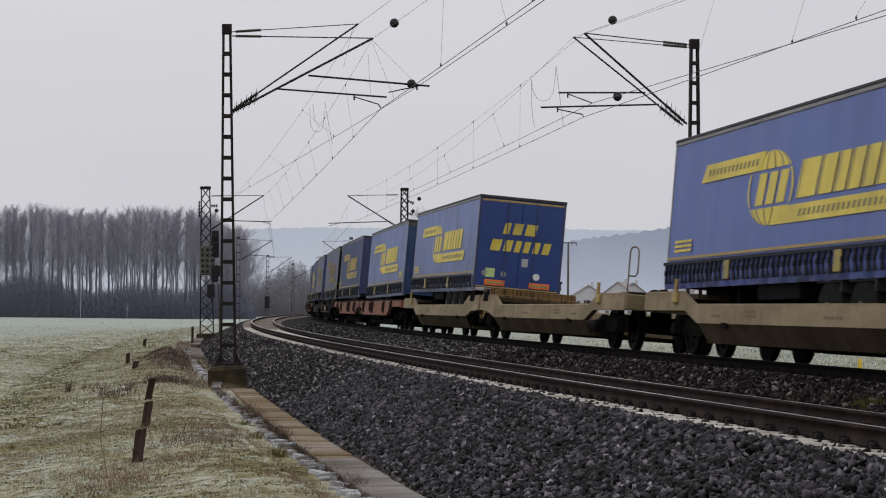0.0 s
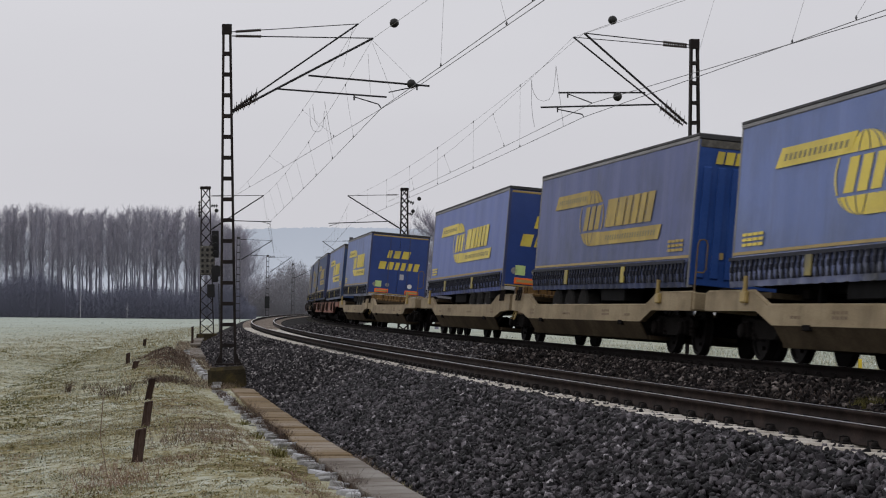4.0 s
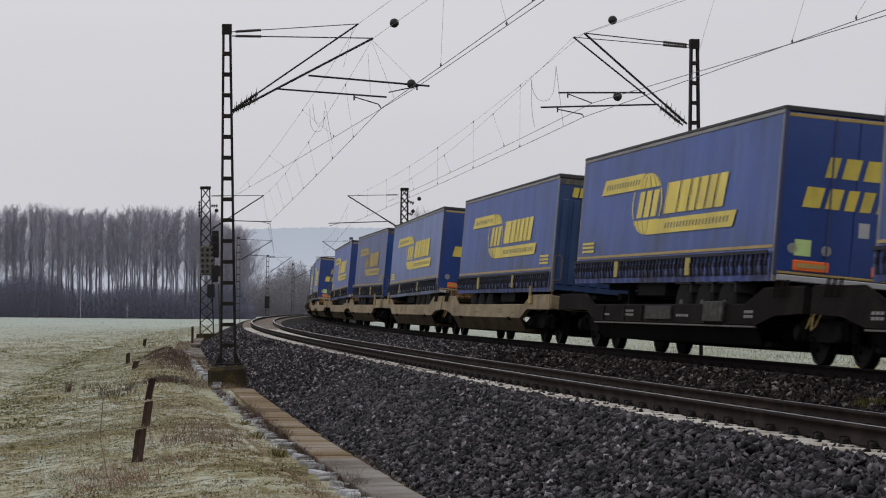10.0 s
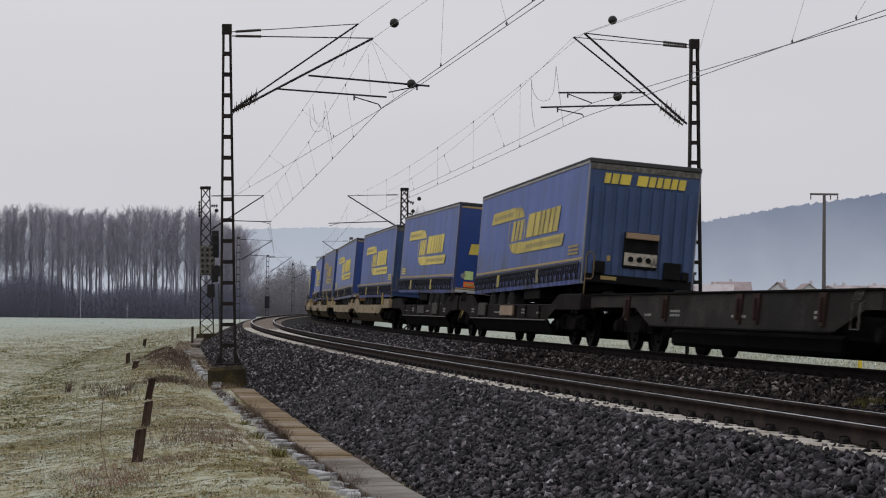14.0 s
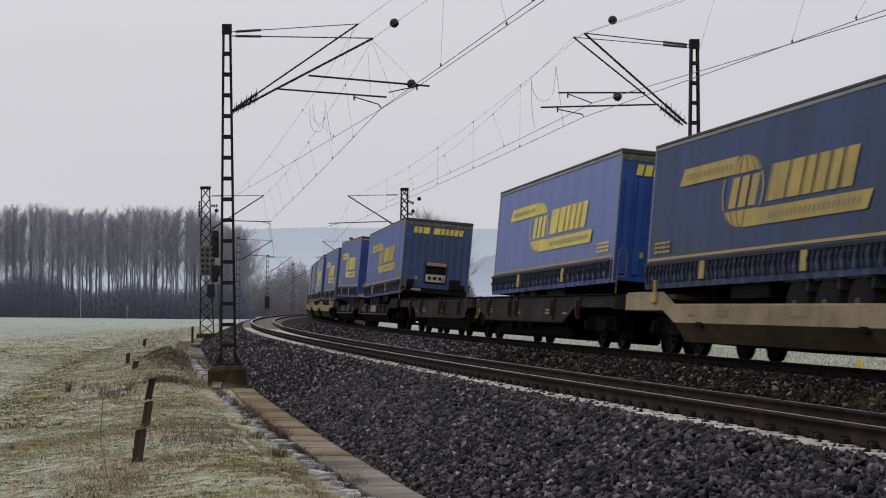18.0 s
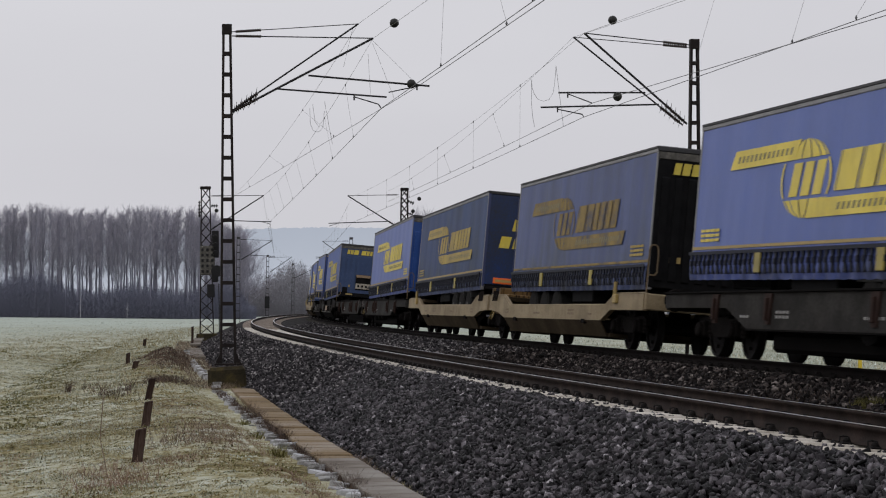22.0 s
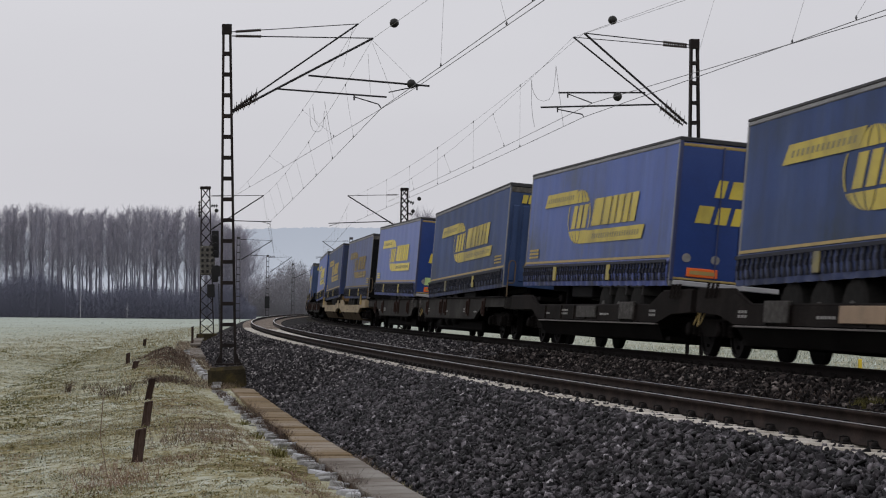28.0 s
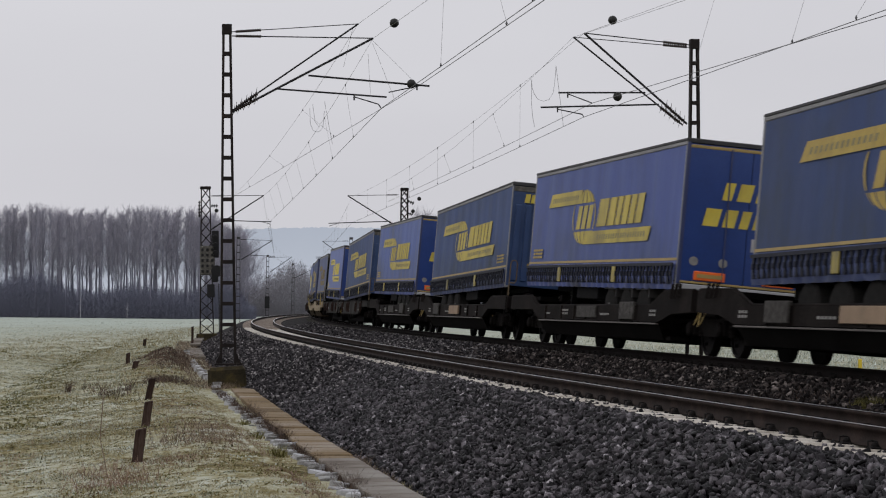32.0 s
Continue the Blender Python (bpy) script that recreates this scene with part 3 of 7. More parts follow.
def lumps(x, y):
    """Uneven turf: hummocks, tussocks and hoof-sized pits."""
    fine = value_noise(x + 0.3 * y, y, 0.22)
    return (0.07 * value_noise(x, y, 2.3) + 0.055 * value_noise(x + 40, y - 0.4 * x, 0.85) + 0.045 * np.sign(fine) * np.abs(fine) ** 1.3
            + 0.018 * value_noise(x - 17, y + 0.2 * x, 0.11))


def turf(s, off):
    x, y = place(s, off)
    base = np.interp(off, [-400, -60, -12, -9.4, -8.5, 3.3, 3.72, 3.86, 4.35, 4.75, 5.05, 5.6, 7.0, 9.0, 14, 30, 60, 400],
                     [-1.5, -1.4, -1.2, -1.1, -1.25, -1.25, -1.02, -0.94, -0.96, -0.955, -0.90, -0.88, -1.02, -1.22, -1.36, -1.45, -1.45, -1.42])
    wild = np.clip((np.abs(off - 6) - 0.4) / 3, 0.55, 1) * np.where(off > 4.9, 1, 0.25)
    heap = (0.40 * np.exp(-((s - 71.5) / 4.0) ** 2 - ((off - 4.95) / 0.75) ** 2) + 0.16 * np.exp(-((s - 64) / 4.5) ** 2 - ((off - 5.2) / 0.9) ** 2)
            + 0.07 * np.exp(-((s - 47) / 3.5) ** 2 - ((off - 5.3) / 0.75) ** 2))
    ditch = -0.14 * np.exp(-((off - 9.6 - 0.02 * (60 - s)) / 0.7) ** 2) * (s < 110)
    far = np.clip((np.abs(off) - 60) / 500, 0, 1)
    return base + lumps(x, y) * wild * (1 - far) * np.where(s > 160, 0.4, 1) + heap + ditch


def grid_mesh(name, ss, oo, height, mat, plan=place):
    S, O = np.meshgrid(ss, oo, indexing="ij")
    X, Y = plan(S, O)
    Z = height(S, O)
    n, m = S.shape
    i = np.arange(n - 1)[:, None] * m + np.arange(m - 1)[None, :]
    me = fast_mesh(name, np.stack([X, Y, Z], -1).reshape(-1, 3), np.stack([i, i + m, i + m + 1, i + 1], -1).reshape(-1, 4)[:, ::-1], mat)
    me.shade_smooth()
    return me


ground_s = np.concatenate([[-4000, -1500, -600, -200, -80, -30], np.arange(-10, 12, 0.5), np.arange(12, 48, 0.085), np.arange(48, 90, 0.16), np.arange(90, 200, 1.5), np.arange(200, 420, 8), [440, 520, 650, 800, 1100, 1600, 2600, 4200]])
ground_o = np.concatenate([[-4000, -2200, -1200, -700, -400, -200, -120, -80, -60, -40, -25], np.arange(-18, -8, 1.0), np.arange(-8, 3, 2.5), np.arange(3.2, 9, 0.085), np.arange(9, 14, 0.13), np.arange(14, 20, 0.3),
                           np.arange(20, 60, 3), [60, 80, 120, 200, 400, 700, 1200, 2200, 4000]])
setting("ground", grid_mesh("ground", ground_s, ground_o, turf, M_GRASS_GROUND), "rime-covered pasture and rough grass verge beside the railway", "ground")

# ---------------------------------------------------------------- ballast bed
def bed(s, off):
    tn, tf = math.tan(CANT_NEAR), math.tan(CANT_FAR)
    near_l, near_r = -0.230 + tn * 1.75, -0.20 - tn * 1.6
    far_l, far_r = DZ - 0.20 + tf * 1.55, DZ - 0.20 - tf * 1.8
    return np.interp(off, [-8.9, -GAP - 1.9, -GAP + 1.55, -1.6, 1.75, 3.75], [-1.3, far_r, far_l - 0.03, near_r, near_l, -1.06])


bed_o = np.array([-8.9, -7.7, -GAP - 1.9, -5.6, -GAP, -3.8, -GAP + 1.55, -2.4, -1.6, -0.9, 0, 0.9, 1.75, 2.3, 2.9, 3.4, 3.75])
bed_ob = setting("ballast_bed", grid_mesh("ballast_bed", np.concatenate([np.arange(-60, 140, 1.0), np.arange(140, 460, 4.0)]), bed_o, lambda s, o: bed(s, o) - 0.03, M_BED, line),
                 "dark packed basalt bed under two railway tracks", "railway bed")


def stones(n, s0, s1, o0, o1, size, lift, cribs=None):
    """Broken stones lying on the bed: centres, then eight jittered corners each; cribs: only between the sleepers of that phase."""
    s, o = rng.uniform(s0, s1, n), rng.uniform(o0, o1, n)
    if cribs is not None:
        clear = np.abs((s - cribs + 0.31) % 0.62 - 0.31) > 0.19
        s, o, n = s[clear], o[clear], int(clear.sum())
    x, y = line(s, o)
    z = bed(s, o) + rng.uniform(-0.75, 0.6, n) * size + lift
    cube = np.array([(a, b, c) for a in (-1, 1) for b in (-1, 1) for c in (-1, 1)], float)
    q = rng.normal(size=(n, 4))
    q /= np.linalg.norm(q, axis=1)[:, None]
    w, a, b, c = q.T
    R = np.stack([1 - 2 * (b * b + c * c), 2 * (a * b - c * w), 2 * (a * c + b * w), 2 * (a * b + c * w), 1 - 2 * (a * a + c * c), 2 * (b * c - a * w),
                  2 * (a * c - b * w), 2 * (b * c + a * w), 1 - 2 * (a * a + b * b)], -1).reshape(n, 3, 3)
    scale = size * 0.5 * rng.uniform(0.30, 1.65, (n, 1, 3)) * np.array((1.3, 1.0, 0.68))
    body = cube[None] * scale * rng.uniform(0.45, 1.1, (n, 8, 3))
    return np.einsum("nij,nkj->nki", R, body) + np.stack([x, y, z], -1)[:, None, :]


faces8 = np.array([(0, 1, 3, 2), (4, 6, 7, 5), (0, 4, 5, 1), (2, 3, 7, 6), (0, 2, 6, 4), (1, 5, 7, 3)])
shoulder = [stones(36000, 11, 32, 1.43, 3.72, 0.059, 0.006), stones(9000, 32, 40, 1.45, 3.72, 0.060, 0.005),
            stones(7500, 11, 62, 0.82, 1.38, 0.046, 0.012, 5.45), stones(3000, 11, 60, 1.36, 1.5, 0.052, -0.03)]
far_stones = [stones(20000, 38, 62, 1.45, 3.72, 0.060, 0.005), stones(16000, 62, 110, 1.45, 3.7, 0.068, 0.0), stones(12000, 48, 80, -3.1, -1.3, 0.064, 0.004), stones(5000, 78, 130, -3.1, -1.3, 0.08, 0.0)]
between = [stones(20000, 15, 40, -3.1, -1.3, 0.060, 0.0), stones(6000, 40, 55, -3.1, -1.3, 0.062, 0.0), stones(8000, 11, 60, -GAP + 1.0, -3.0, 0.055, -0.015),
           stones(7000, 15, 60, -8.3, -6.2, 0.06, 0.0)]
for piles, mat, words in ((shoulder, M_BALLAST, "broken dark basalt stones heaped along the near track"), (between, M_BALLAST_OLD, "brown-dusted basalt stones between and beyond the tracks"), (far_stones, M_BALLAST_PALE, "paler grey basalt stones farther along the tracks")):
    corners = np.concatenate(piles).reshape(-1, 3)
    count = len(corners) // 8
    tagged(new("ballast_stones", fast_mesh("ballast_stones", corners, (np.arange(count)[:, None, None] * 8 + faces8[None]).reshape(-1, 4), mat)), words, "ballast", kind="stuff")

# ---------------------------------------------------------------- tracks
RAIL = [(-0.075, -0.172), (0.075, -0.172), (0.075, -0.160), (0.012, -0.142), (0.009, -0.046), (0.036, -0.034), (0.036, -0.004), (0.026, 0.0), (-0.026, 0.0),
        (-0.036, -0.004), (-0.036, -0.034), (-0.009, -0.046), (-0.012, -0.142), (-0.075, -0.160)]
rail_s = np.concatenate([np.arange(-60, 140, 1.0), np.arange(140, 421, 3.0)])


def sweep(name, outline, base, far, mat, closed=True):
    rows = []
    for dx, dz in outline:
        rows.append(np.stack(rail_plane(rail_s, base + dx, dz, far), -1))
    V = np.stack(rows, 1)
    n, m = V.shape[:2]
    k = m if closed else m - 1
    i = np.arange(n - 1)[:, None] * m + np.arange(k)[None, :]
    j = np.arange(n - 1)[:, None] * m + (np.arange(k)[None, :] + 1) % m
    return fast_mesh(name, V.reshape(-1, 3), np.stack([i, j, j + m, i + m], -1).reshape(-1, 4), mat)


def sleeper_mesh(mat):
    sh = Shape()
    sh.box(-0.14, 0.14, -1.3, -0.45, -0.36, -0.176, 0.03)
    sh.box(-0.12, 0.12, -0.45, 0.45, -0.36, -0.2, 0.03)
    sh.box(-0.14, 0.14, 0.45, 1.3, -0.36, -0.176, 0.03)
    return sh.mesh("sleeper", mat)


def clip_mesh(r):
    sh = Shape()
    for side in (-1, 1):
        for o in (-0.12, 0.12):
            y = side * 0.7525 + o
            sh.box(-0.06, 0.06, y - 0.05, y + 0.05, -0.178, -0.155, 0.01)
            sh.lathe((-0.015, y, -0.156), (-0.015, y, -0.156 + r * 1.35), [(0, r), (0.4, r * 0.95), (0.75, r * 0.7), (1.0, r * 0.3)], 9)
            sh.rope([(0.01, y - 0.05, -0.155), (0.035, y - 0.04, -0.115), (0.05, y, -0.11), (0.035, y + 0.04, -0.115), (0.01, y + 0.05, -0.155)], 0.008, 5)
    return sh.mesh("rail_clip", M_CLIP)


def track_pose(s, far):
    x, y, z = rail_plane(np.array([s]), 0.0, 0.0, far)
    return Matrix.Translation((float(x[0]), float(y[0]), float(z[0]))) @ Matrix.Rotation(np.interp(s, ARC, HEAD), 4, "Z") @ Matrix.Rotation(CANT_FAR if far else CANT_NEAR, 4, "X")


for far in (False, True):
    track = thing("railway_track", Matrix.Identity(4), "far track on concrete sleepers, carrying the train" if far else "empty near track with polished rails on frosted concrete sleepers", "railway track")
    track["kind"] = "structure"
    for base in (-0.7525, 0.7525):
        r = part("rail", sweep("rail", RAIL, base, far, M_RUST_DARK if far else M_RUST), track, "rust-brown steel rail")
        part("running_surface", sweep("running_surface", [(-0.030, 0.003), (-0.024, 0.005), (0.024, 0.005), (0.030, 0.003)], base, far, M_POLISH, False), r, "polished bright rail head")
    for k in range(170 if not far else 120):
        s = 25.85 - 0.6 * 34 + 0.62 * k if not far else 10.3 + 0.62 * k
        sl = part("sleeper", kept(("sleeper", far), lambda: sleeper_mesh(M_SLEEPER_DARK if far else M_SLEEPER)), track, at=track_pose(s, far))
        part("rail_clip", kept(("rail_clip", far), lambda: clip_mesh(0.024 if far else 0.031)), sl)
    rest = Shape()
    for k in range(300 if not far else 200):
        m = track_pose((110.8 if not far else 84.7) + 0.62 * k, far)
        c = [m @ Vector((a, b, e)) for a in (-0.13, 0.13) for b in (-1.3, 1.3) for e in (-0.3, -0.176)]
        rest.add(c, [(0, 1, 3, 2), (4, 6, 7, 5), (0, 4, 5, 1), (2, 3, 7, 6), (0, 2, 6, 4), (1, 5, 7, 3)])
    tagged(part("distant_sleepers", rest.mesh("distant_sleepers", M_SLEEPER_DARK if far else M_SLEEPER_FAR), track), kind="stuff")

# ---------------------------------------------------------------- cable trough and edging stones beside the near track
trough = thing("cable_trough", Matrix.Identity(4), "row of ochre concrete cable trough covers along the ballast foot", "cable trough")
M_TROUGH_PALE = surface("pinkish_grey_concrete", [(0.32, (0.09942, 0.08127, 0.06516)), (0.5, (0.1677, 0.1483, 0.1272)), (0.7, (0.2299, 0.2178, 0.1955))], 0.9, 0, 2.0, 38, 0.5, each=0.25, spec=0.2)
slab = Shape().box(-0.245, 0.245, -0.25, 0.25, -0.09, 0.0, 0.012).mesh("cover_slab", M_TROUGH)
pale_slab = slab.copy()
pale_slab.materials.clear()
pale_slab.materials.append(M_TROUGH_PALE)
PALE_TO = 25.3
for k in range(72):
    s = 11.6 + 0.5 * k
    off = 4.15 - 0.0165 * (s - 22)
    part("cover_slab", slab if s > PALE_TO else pale_slab, trough, at=pose(*spot(s, off, -0.885 + rng.uniform(-0.008, 0.008)), rng.uniform(-0.8, 0.8), rng.uniform(-0.8, 0.8), heading(s) - 0.7 + rng.uniform(-0.7, 0.7)))
far_trough = thing("cable_trough", Matrix.Identity(4), "farther cable trough covers, half overgrown, beyond the mast", "cable trough")
for k in range(76):
    s = 74 + 0.62 * k
    if 88 < s < 97 or rng.random() < 0.1:
        continue
    part("cover_slab", pale_slab, far_trough, at=pose(*spot(s, 3.92 - 0.004 * (s - 74), -0.80 + rng.uniform(-0.02, 0.02)), rng.uniform(-1.5, 1.5), rng.uniform(-1.5, 1.5), heading(s) + rng.uniform(-2, 2)))
kerb = thing("edging_stones", Matrix.Identity(4), "broken row of frosted white edging stones beside the trough", "edging stones")
for v in range(6):
    n = 4 + v % 3
    reach = [(1 + 0.34 * math.sin(2.3 * v + 1.7 * q)) for q in range(n)]
    rim = [(0.115 * reach[q] * math.cos(2 * math.pi * q / n), 0.085 * reach[q] * math.sin(2 * math.pi * q / n)) for q in range(n)]
    sh = Shape().add([(x, y, -0.07) for x, y in rim] + [(x, y, -0.012) for x, y in rim] + [(x * 0.96, y * 0.96, 0.0) for x, y in rim],
                     [tuple(range(n))[::-1], tuple(range(2 * n, 3 * n))] + [(r * n + q, r * n + (q + 1) % n, (r + 1) * n + (q + 1) % n, (r + 1) * n + q) for r in range(2) for q in range(n)])
    KEPT["edge%d" % v] = sh.mesh("stone", M_EDGING)
k = 0
s = 11.8
while s < 86:
    if rng.random() > 0.24:
        off = 4.505 - 0.0080 * (s - 20) + rng.uniform(-0.05, 0.05) + (0.25 * (s - 50) / 36 if s > 50 else 0)
        part("stone", KEPT["edge%d" % (k % 6)], kerb, at=pose(*spot(s, off, -0.908 + rng.uniform(-0.05, 0.02) + (0.1 if s > 48 else 0)), rng.uniform(-9, 9), rng.uniform(-7, 7), heading(s) + 90 + rng.uniform(-40, 40)))
        k += 1
    s += rng.uniform(0.14, 0.30) if s < 48 else rng.uniform(0.3, 0.6)

# ---------------------------------------------------------------- grass blades on the verge
def blades(n, s0, s1, o0, o1, low, high, width, mat, name, label, centre=None, thin=False, on_bed=False):
    s, o = rng.uniform(s0, s1, n), rng.uniform(o0, o1, n)
    if centre is not None:
        s, o = rng.normal(centre[0], centre[1], n), rng.normal(centre[2], centre[3], n)
    if thin:
        s, o = s0 + (s1 - s0) * rng.beta(1, 2.2, n), o0 + (o1 - o0) * rng.beta(1, 1.3, n)
    x, y = line(s, o)
    tuft = np.sin(x * 2.3 + np.sin(y * 1.7)) * np.sin(y * 1.9 + np.sin(x * 2.9))
    h = rng.uniform(low, high, n) * (1 + 0.55 * tuft)
    z = (bed(s, o) if on_bed else turf(s, o)) - 0.01
    a = rng.uniform(0, 2 * np.pi, n)
    lean = rng.uniform(0.2, 1.0, n) * h
    ca, sa = np.cos(a), np.sin(a)
    b = rng.uniform(0, 2 * np.pi, n)
    w = width * rng.uniform(0.6, 1.3, n)
    p0 = np.stack([x - ca * w, y - sa * w, z], -1)
    p1 = np.stack([x + ca * w, y + sa * w, z], -1)
    p2 = np.stack([x + np.cos(b) * lean, y + np.sin(b) * lean, z + h], -1)
    V = np.stack([p0, p1, p2], 1).reshape(-1, 3)
    return tagged(new(name, fast_mesh(name, V, np.arange(3 * n).reshape(n, 3), mat)), label, "grass", kind="stuff")


def tufts(n, s0, s1, o0, o1, low, high, width, name, label, mat=None, spread=0.05):
    """Tussocks: fans of longer blades that stand together."""
    s, o = rng.uniform(s0, s1, n), rng.uniform(o0, o1, n)
    per = 26
    s, o = np.repeat(s, per) + rng.normal(0, spread, n * per), np.repeat(o, per) + rng.normal(0, spread, n * per)
    size = np.repeat(rng.uniform(0.5, 1.3, n), per)
    x, y = line(s, o)
    z = turf(s, o) - 0.01
    h = rng.uniform(low, high, n * per) * size
    a, b = rng.uniform(0, 2 * np.pi, (2, n * per))
    lean = rng.uniform(0.3, 1.1, n * per) * h
    w = width * rng.uniform(0.6, 1.4, n * per)
    mid = np.stack([x + np.cos(b) * lean * 0.35, y + np.sin(b) * lean * 0.35, z + h * 0.75], -1)
    q = np.stack([np.cos(a) * w, np.sin(a) * w, 0 * a], -1)
    root = np.stack([x, y, z], -1)
    tip = np.stack([x + np.cos(b) * lean, y + np.sin(b) * lean, z + h * 0.85], -1)
    V = np.stack([root - q, root + q, mid + q * 0.7, mid - q * 0.7, mid + q * 0.7, mid - q * 0.7, tip, tip], 1).reshape(-1, 3)
    i = np.arange(n * per)[:, None] * 8
    F = np.concatenate([i + np.array([[0, 1, 2, 3]]), i + np.array([[5, 4, 6, 7]])])
    return tagged(new(name, fast_mesh(name, V, F, mat or M_BLADE)), label, "grass", kind="stuff")


tufts(1500, 14, 45, 4.75, 10.0, 0.012, 0.034, 0.009, "tussocks", "rimed grass tussocks on the verge")
tufts(1200, 14, 45, 5.6, 10.0, 0.012, 0.034, 0.009, "rimed_tussocks", "rime-white grass tussocks below the bank", M_RIME, 0.08)
tufts(520, 14, 45, 4.75, 9.5, 0.010, 0.030, 0.010, "green_tussocks", "dark olive grass tussocks on the verge", M_OLIVE, 0.06)
tufts(170, 14, 45, 4.75, 9.5, 0.008, 0.022, 0.012, "withered_tussocks", "dark withered clumps in the frosted turf", M_HEAP, 0.07)
tufts(1300, 45, 100, 4.8, 16.0, 0.03, 0.07, 0.010, "pasture_tussocks", "rimed grass tussocks in the pasture", M_RIME, 0.12)
tufts(330, 45, 110, 5.0, 14.0, 0.03, 0.07, 0.010, "pasture_green_tussocks", "olive grass tussocks in the pasture", M_OLIVE, 0.12)
tufts(300, 14, 45, 4.8, 9.8, 0.012, 0.034, 0.011, "dark_turf_patches", "dark olive patches of thawed turf", M_OLIVE, 0.13)
tufts(420, 14, 45, 4.9, 10.0, 0.012, 0.032, 0.012, "rime_patches", "white rime patches on the turf", M_RIME_PALE, 0.15)
tufts(300, 36, 110, 8.1, 9.3, 0.025, 0.065, 0.014, "ditch_tussocks", "olive and yellow tussocks along the old ditch", M_OLIVE, 0.16)
tufts(200, 38, 100, 7.0, 8.3, 0.02, 0.05, 0.012, "bank_tussocks", "straw-yellow tussocks on the low bank", M_BLADE, 0.18)
blades(60000, 13, 40, 4.65, 7.6, 0.010, 0.036, 0.0065, M_BLADE, "verge_grass", "short frosted grass tufts, straw yellow and grey green")
blades(56000, 13, 40, 6.2, 10.5, 0.010, 0.034, 0.0065, M_RIME, "rimed_grass", "short rime-white grass below the bank")
blades(28000, 40, 85, 4.65, 8.6, 0.02, 0.05, 0.011, M_BLADE, "bank_grass", "straw-yellow grass on the bank")
blades(45000, 40, 85, 6.5, 15, 0.02, 0.05, 0.011, M_RIME, "pasture_grass", "rime-white pasture grass in low tufts")
blades(30000, 90, 330, 14, 110, 0.03, 0.07, 0.05, M_RIME_PALE, "open_pasture_grass", "thickly rimed grass of the open pasture")
blades(30000, 85, 260, 4.65, 40, 0.03, 0.07, 0.022, M_RIME_PALE, "far_pasture_grass", "rime-white grass of the farther pasture", thin=True)
for s, ds, o, do, n in ((29.5, 2.2, 5.15, 0.32, 5200), (25.8, 1.3, 6.1, 0.35, 2600), (38.5, 2.6, 5.5, 0.4, 3600), (34.0, 2.0, 7.4, 0.6, 1800), (21.5, 1.6, 4.95, 0.16, 2200), (27.0, 3.0, 8.3, 0.35, 1500)):
    blades(n, 0, 1, 0, 1, 0.012, 0.045, 0.007, M_REDSTALK if do < 0.5 else M_STRAW, "brown_stubble", "low reddish brown withered stubble on the verge", (s, ds, o, do))
for s, ds, o, do, n in ((44.5, 1.0, 6.72, 0.16, 130), (46.0, 1.2, 6.35, 0.12, 70), (49.5, 0.5, 7.72, 0.05, 70), (50.5, 0.8, 7.3, 0.16, 60), (48.0, 0.8, 6.95, 0.1, 45)):
    blades(n, 0, 1, 0, 1, 0.12, 0.34, 0.007, M_HEAP, "dead_shrub", "small dark leafless shrub in the frosted grass", (s, ds, o, do))
for s, o, n in ((36.0, 7.93, 130), (36.6, 7.65, 60), (30.5, 4.66, 90), (33.8, 4.6, 80), (26.8, 4.7, 160), (24.0, 8.6, 120)):
    blades(n, 0, 1, 0, 1, 0.04, 0.13, 0.008, M_OLIVE, "green_weed", "small dark green weed in the turf", (s, 0.16, o, 0.05))
blades(26000, 30, 120, -40, -9.2, 0.06, 0.18, 0.03, M_RIME_PALE, "near_field_grass", "thickly rimed grass beyond the far track")
blades(16000, 35, 170, -70, -9.2, 0.06, 0.18, 0.03, M_RIME_PALE, "field_edge_grass", "frosted grass beyond the far track")
blades(700, 35, 170, -70, -9.2, 0.05, 0.14, 0.03, M_OLIVE, "field_edge_weeds", "olive weeds in the frosted field edge")
for s0, s1, o, sd, n in ((36, 44, 8.3, 0.6, 800), (46, 53, 9.0, 0.6, 1100), (52, 62, 8.6, 0.5, 800), (60, 80, 8.3, 0.45, 1000), (80, 140, 8.0, 0.5, 1000), (20, 38, 8.2, 1.2, 1400), (16, 42, 5.8, 0.9, 1500), (40, 70, 7.2, 1.2, 1200)):
    blades(n, s0, s1, o - sd, o + sd, 0.015, 0.045, 0.008 + 0.00012 * s0, M_OLIVE, "rank_grass", "olive green rank grass along the old ditch")
blades(420, 0, 1, 0, 1, 0.04, 0.10, 0.006, M_OLIVE, "moss_clump", "green weed clump between the two tracks", (23.65, 0.13, -2.2, 0.09), on_bed=True)
blades(300, 0, 1, 0, 1, 0.04, 0.12, 0.005, M_HEAP, "withered_weed", "dark withered weeds between the two tracks", (25.6, 0.5, -2.23, 0.12), on_bed=True)
blades(6000, 50, 112, 3.55, 4.75, 0.05, 0.2, 0.008, M_STRAW, "path_weeds", "brown withered weeds along the ballast foot")
blades(14000, 85, 230, 4.65, 17, 0.05, 0.12, 0.02, M_BLADE, "far_bank_grass", "straw-coloured grass on the farther bank", thin=True)
blades(2600, 12, 44, 3.52, 3.80, 0.03, 0.10, 0.0045, M_STRAW, "trough_weeds", "withered weeds between ballast and trough")
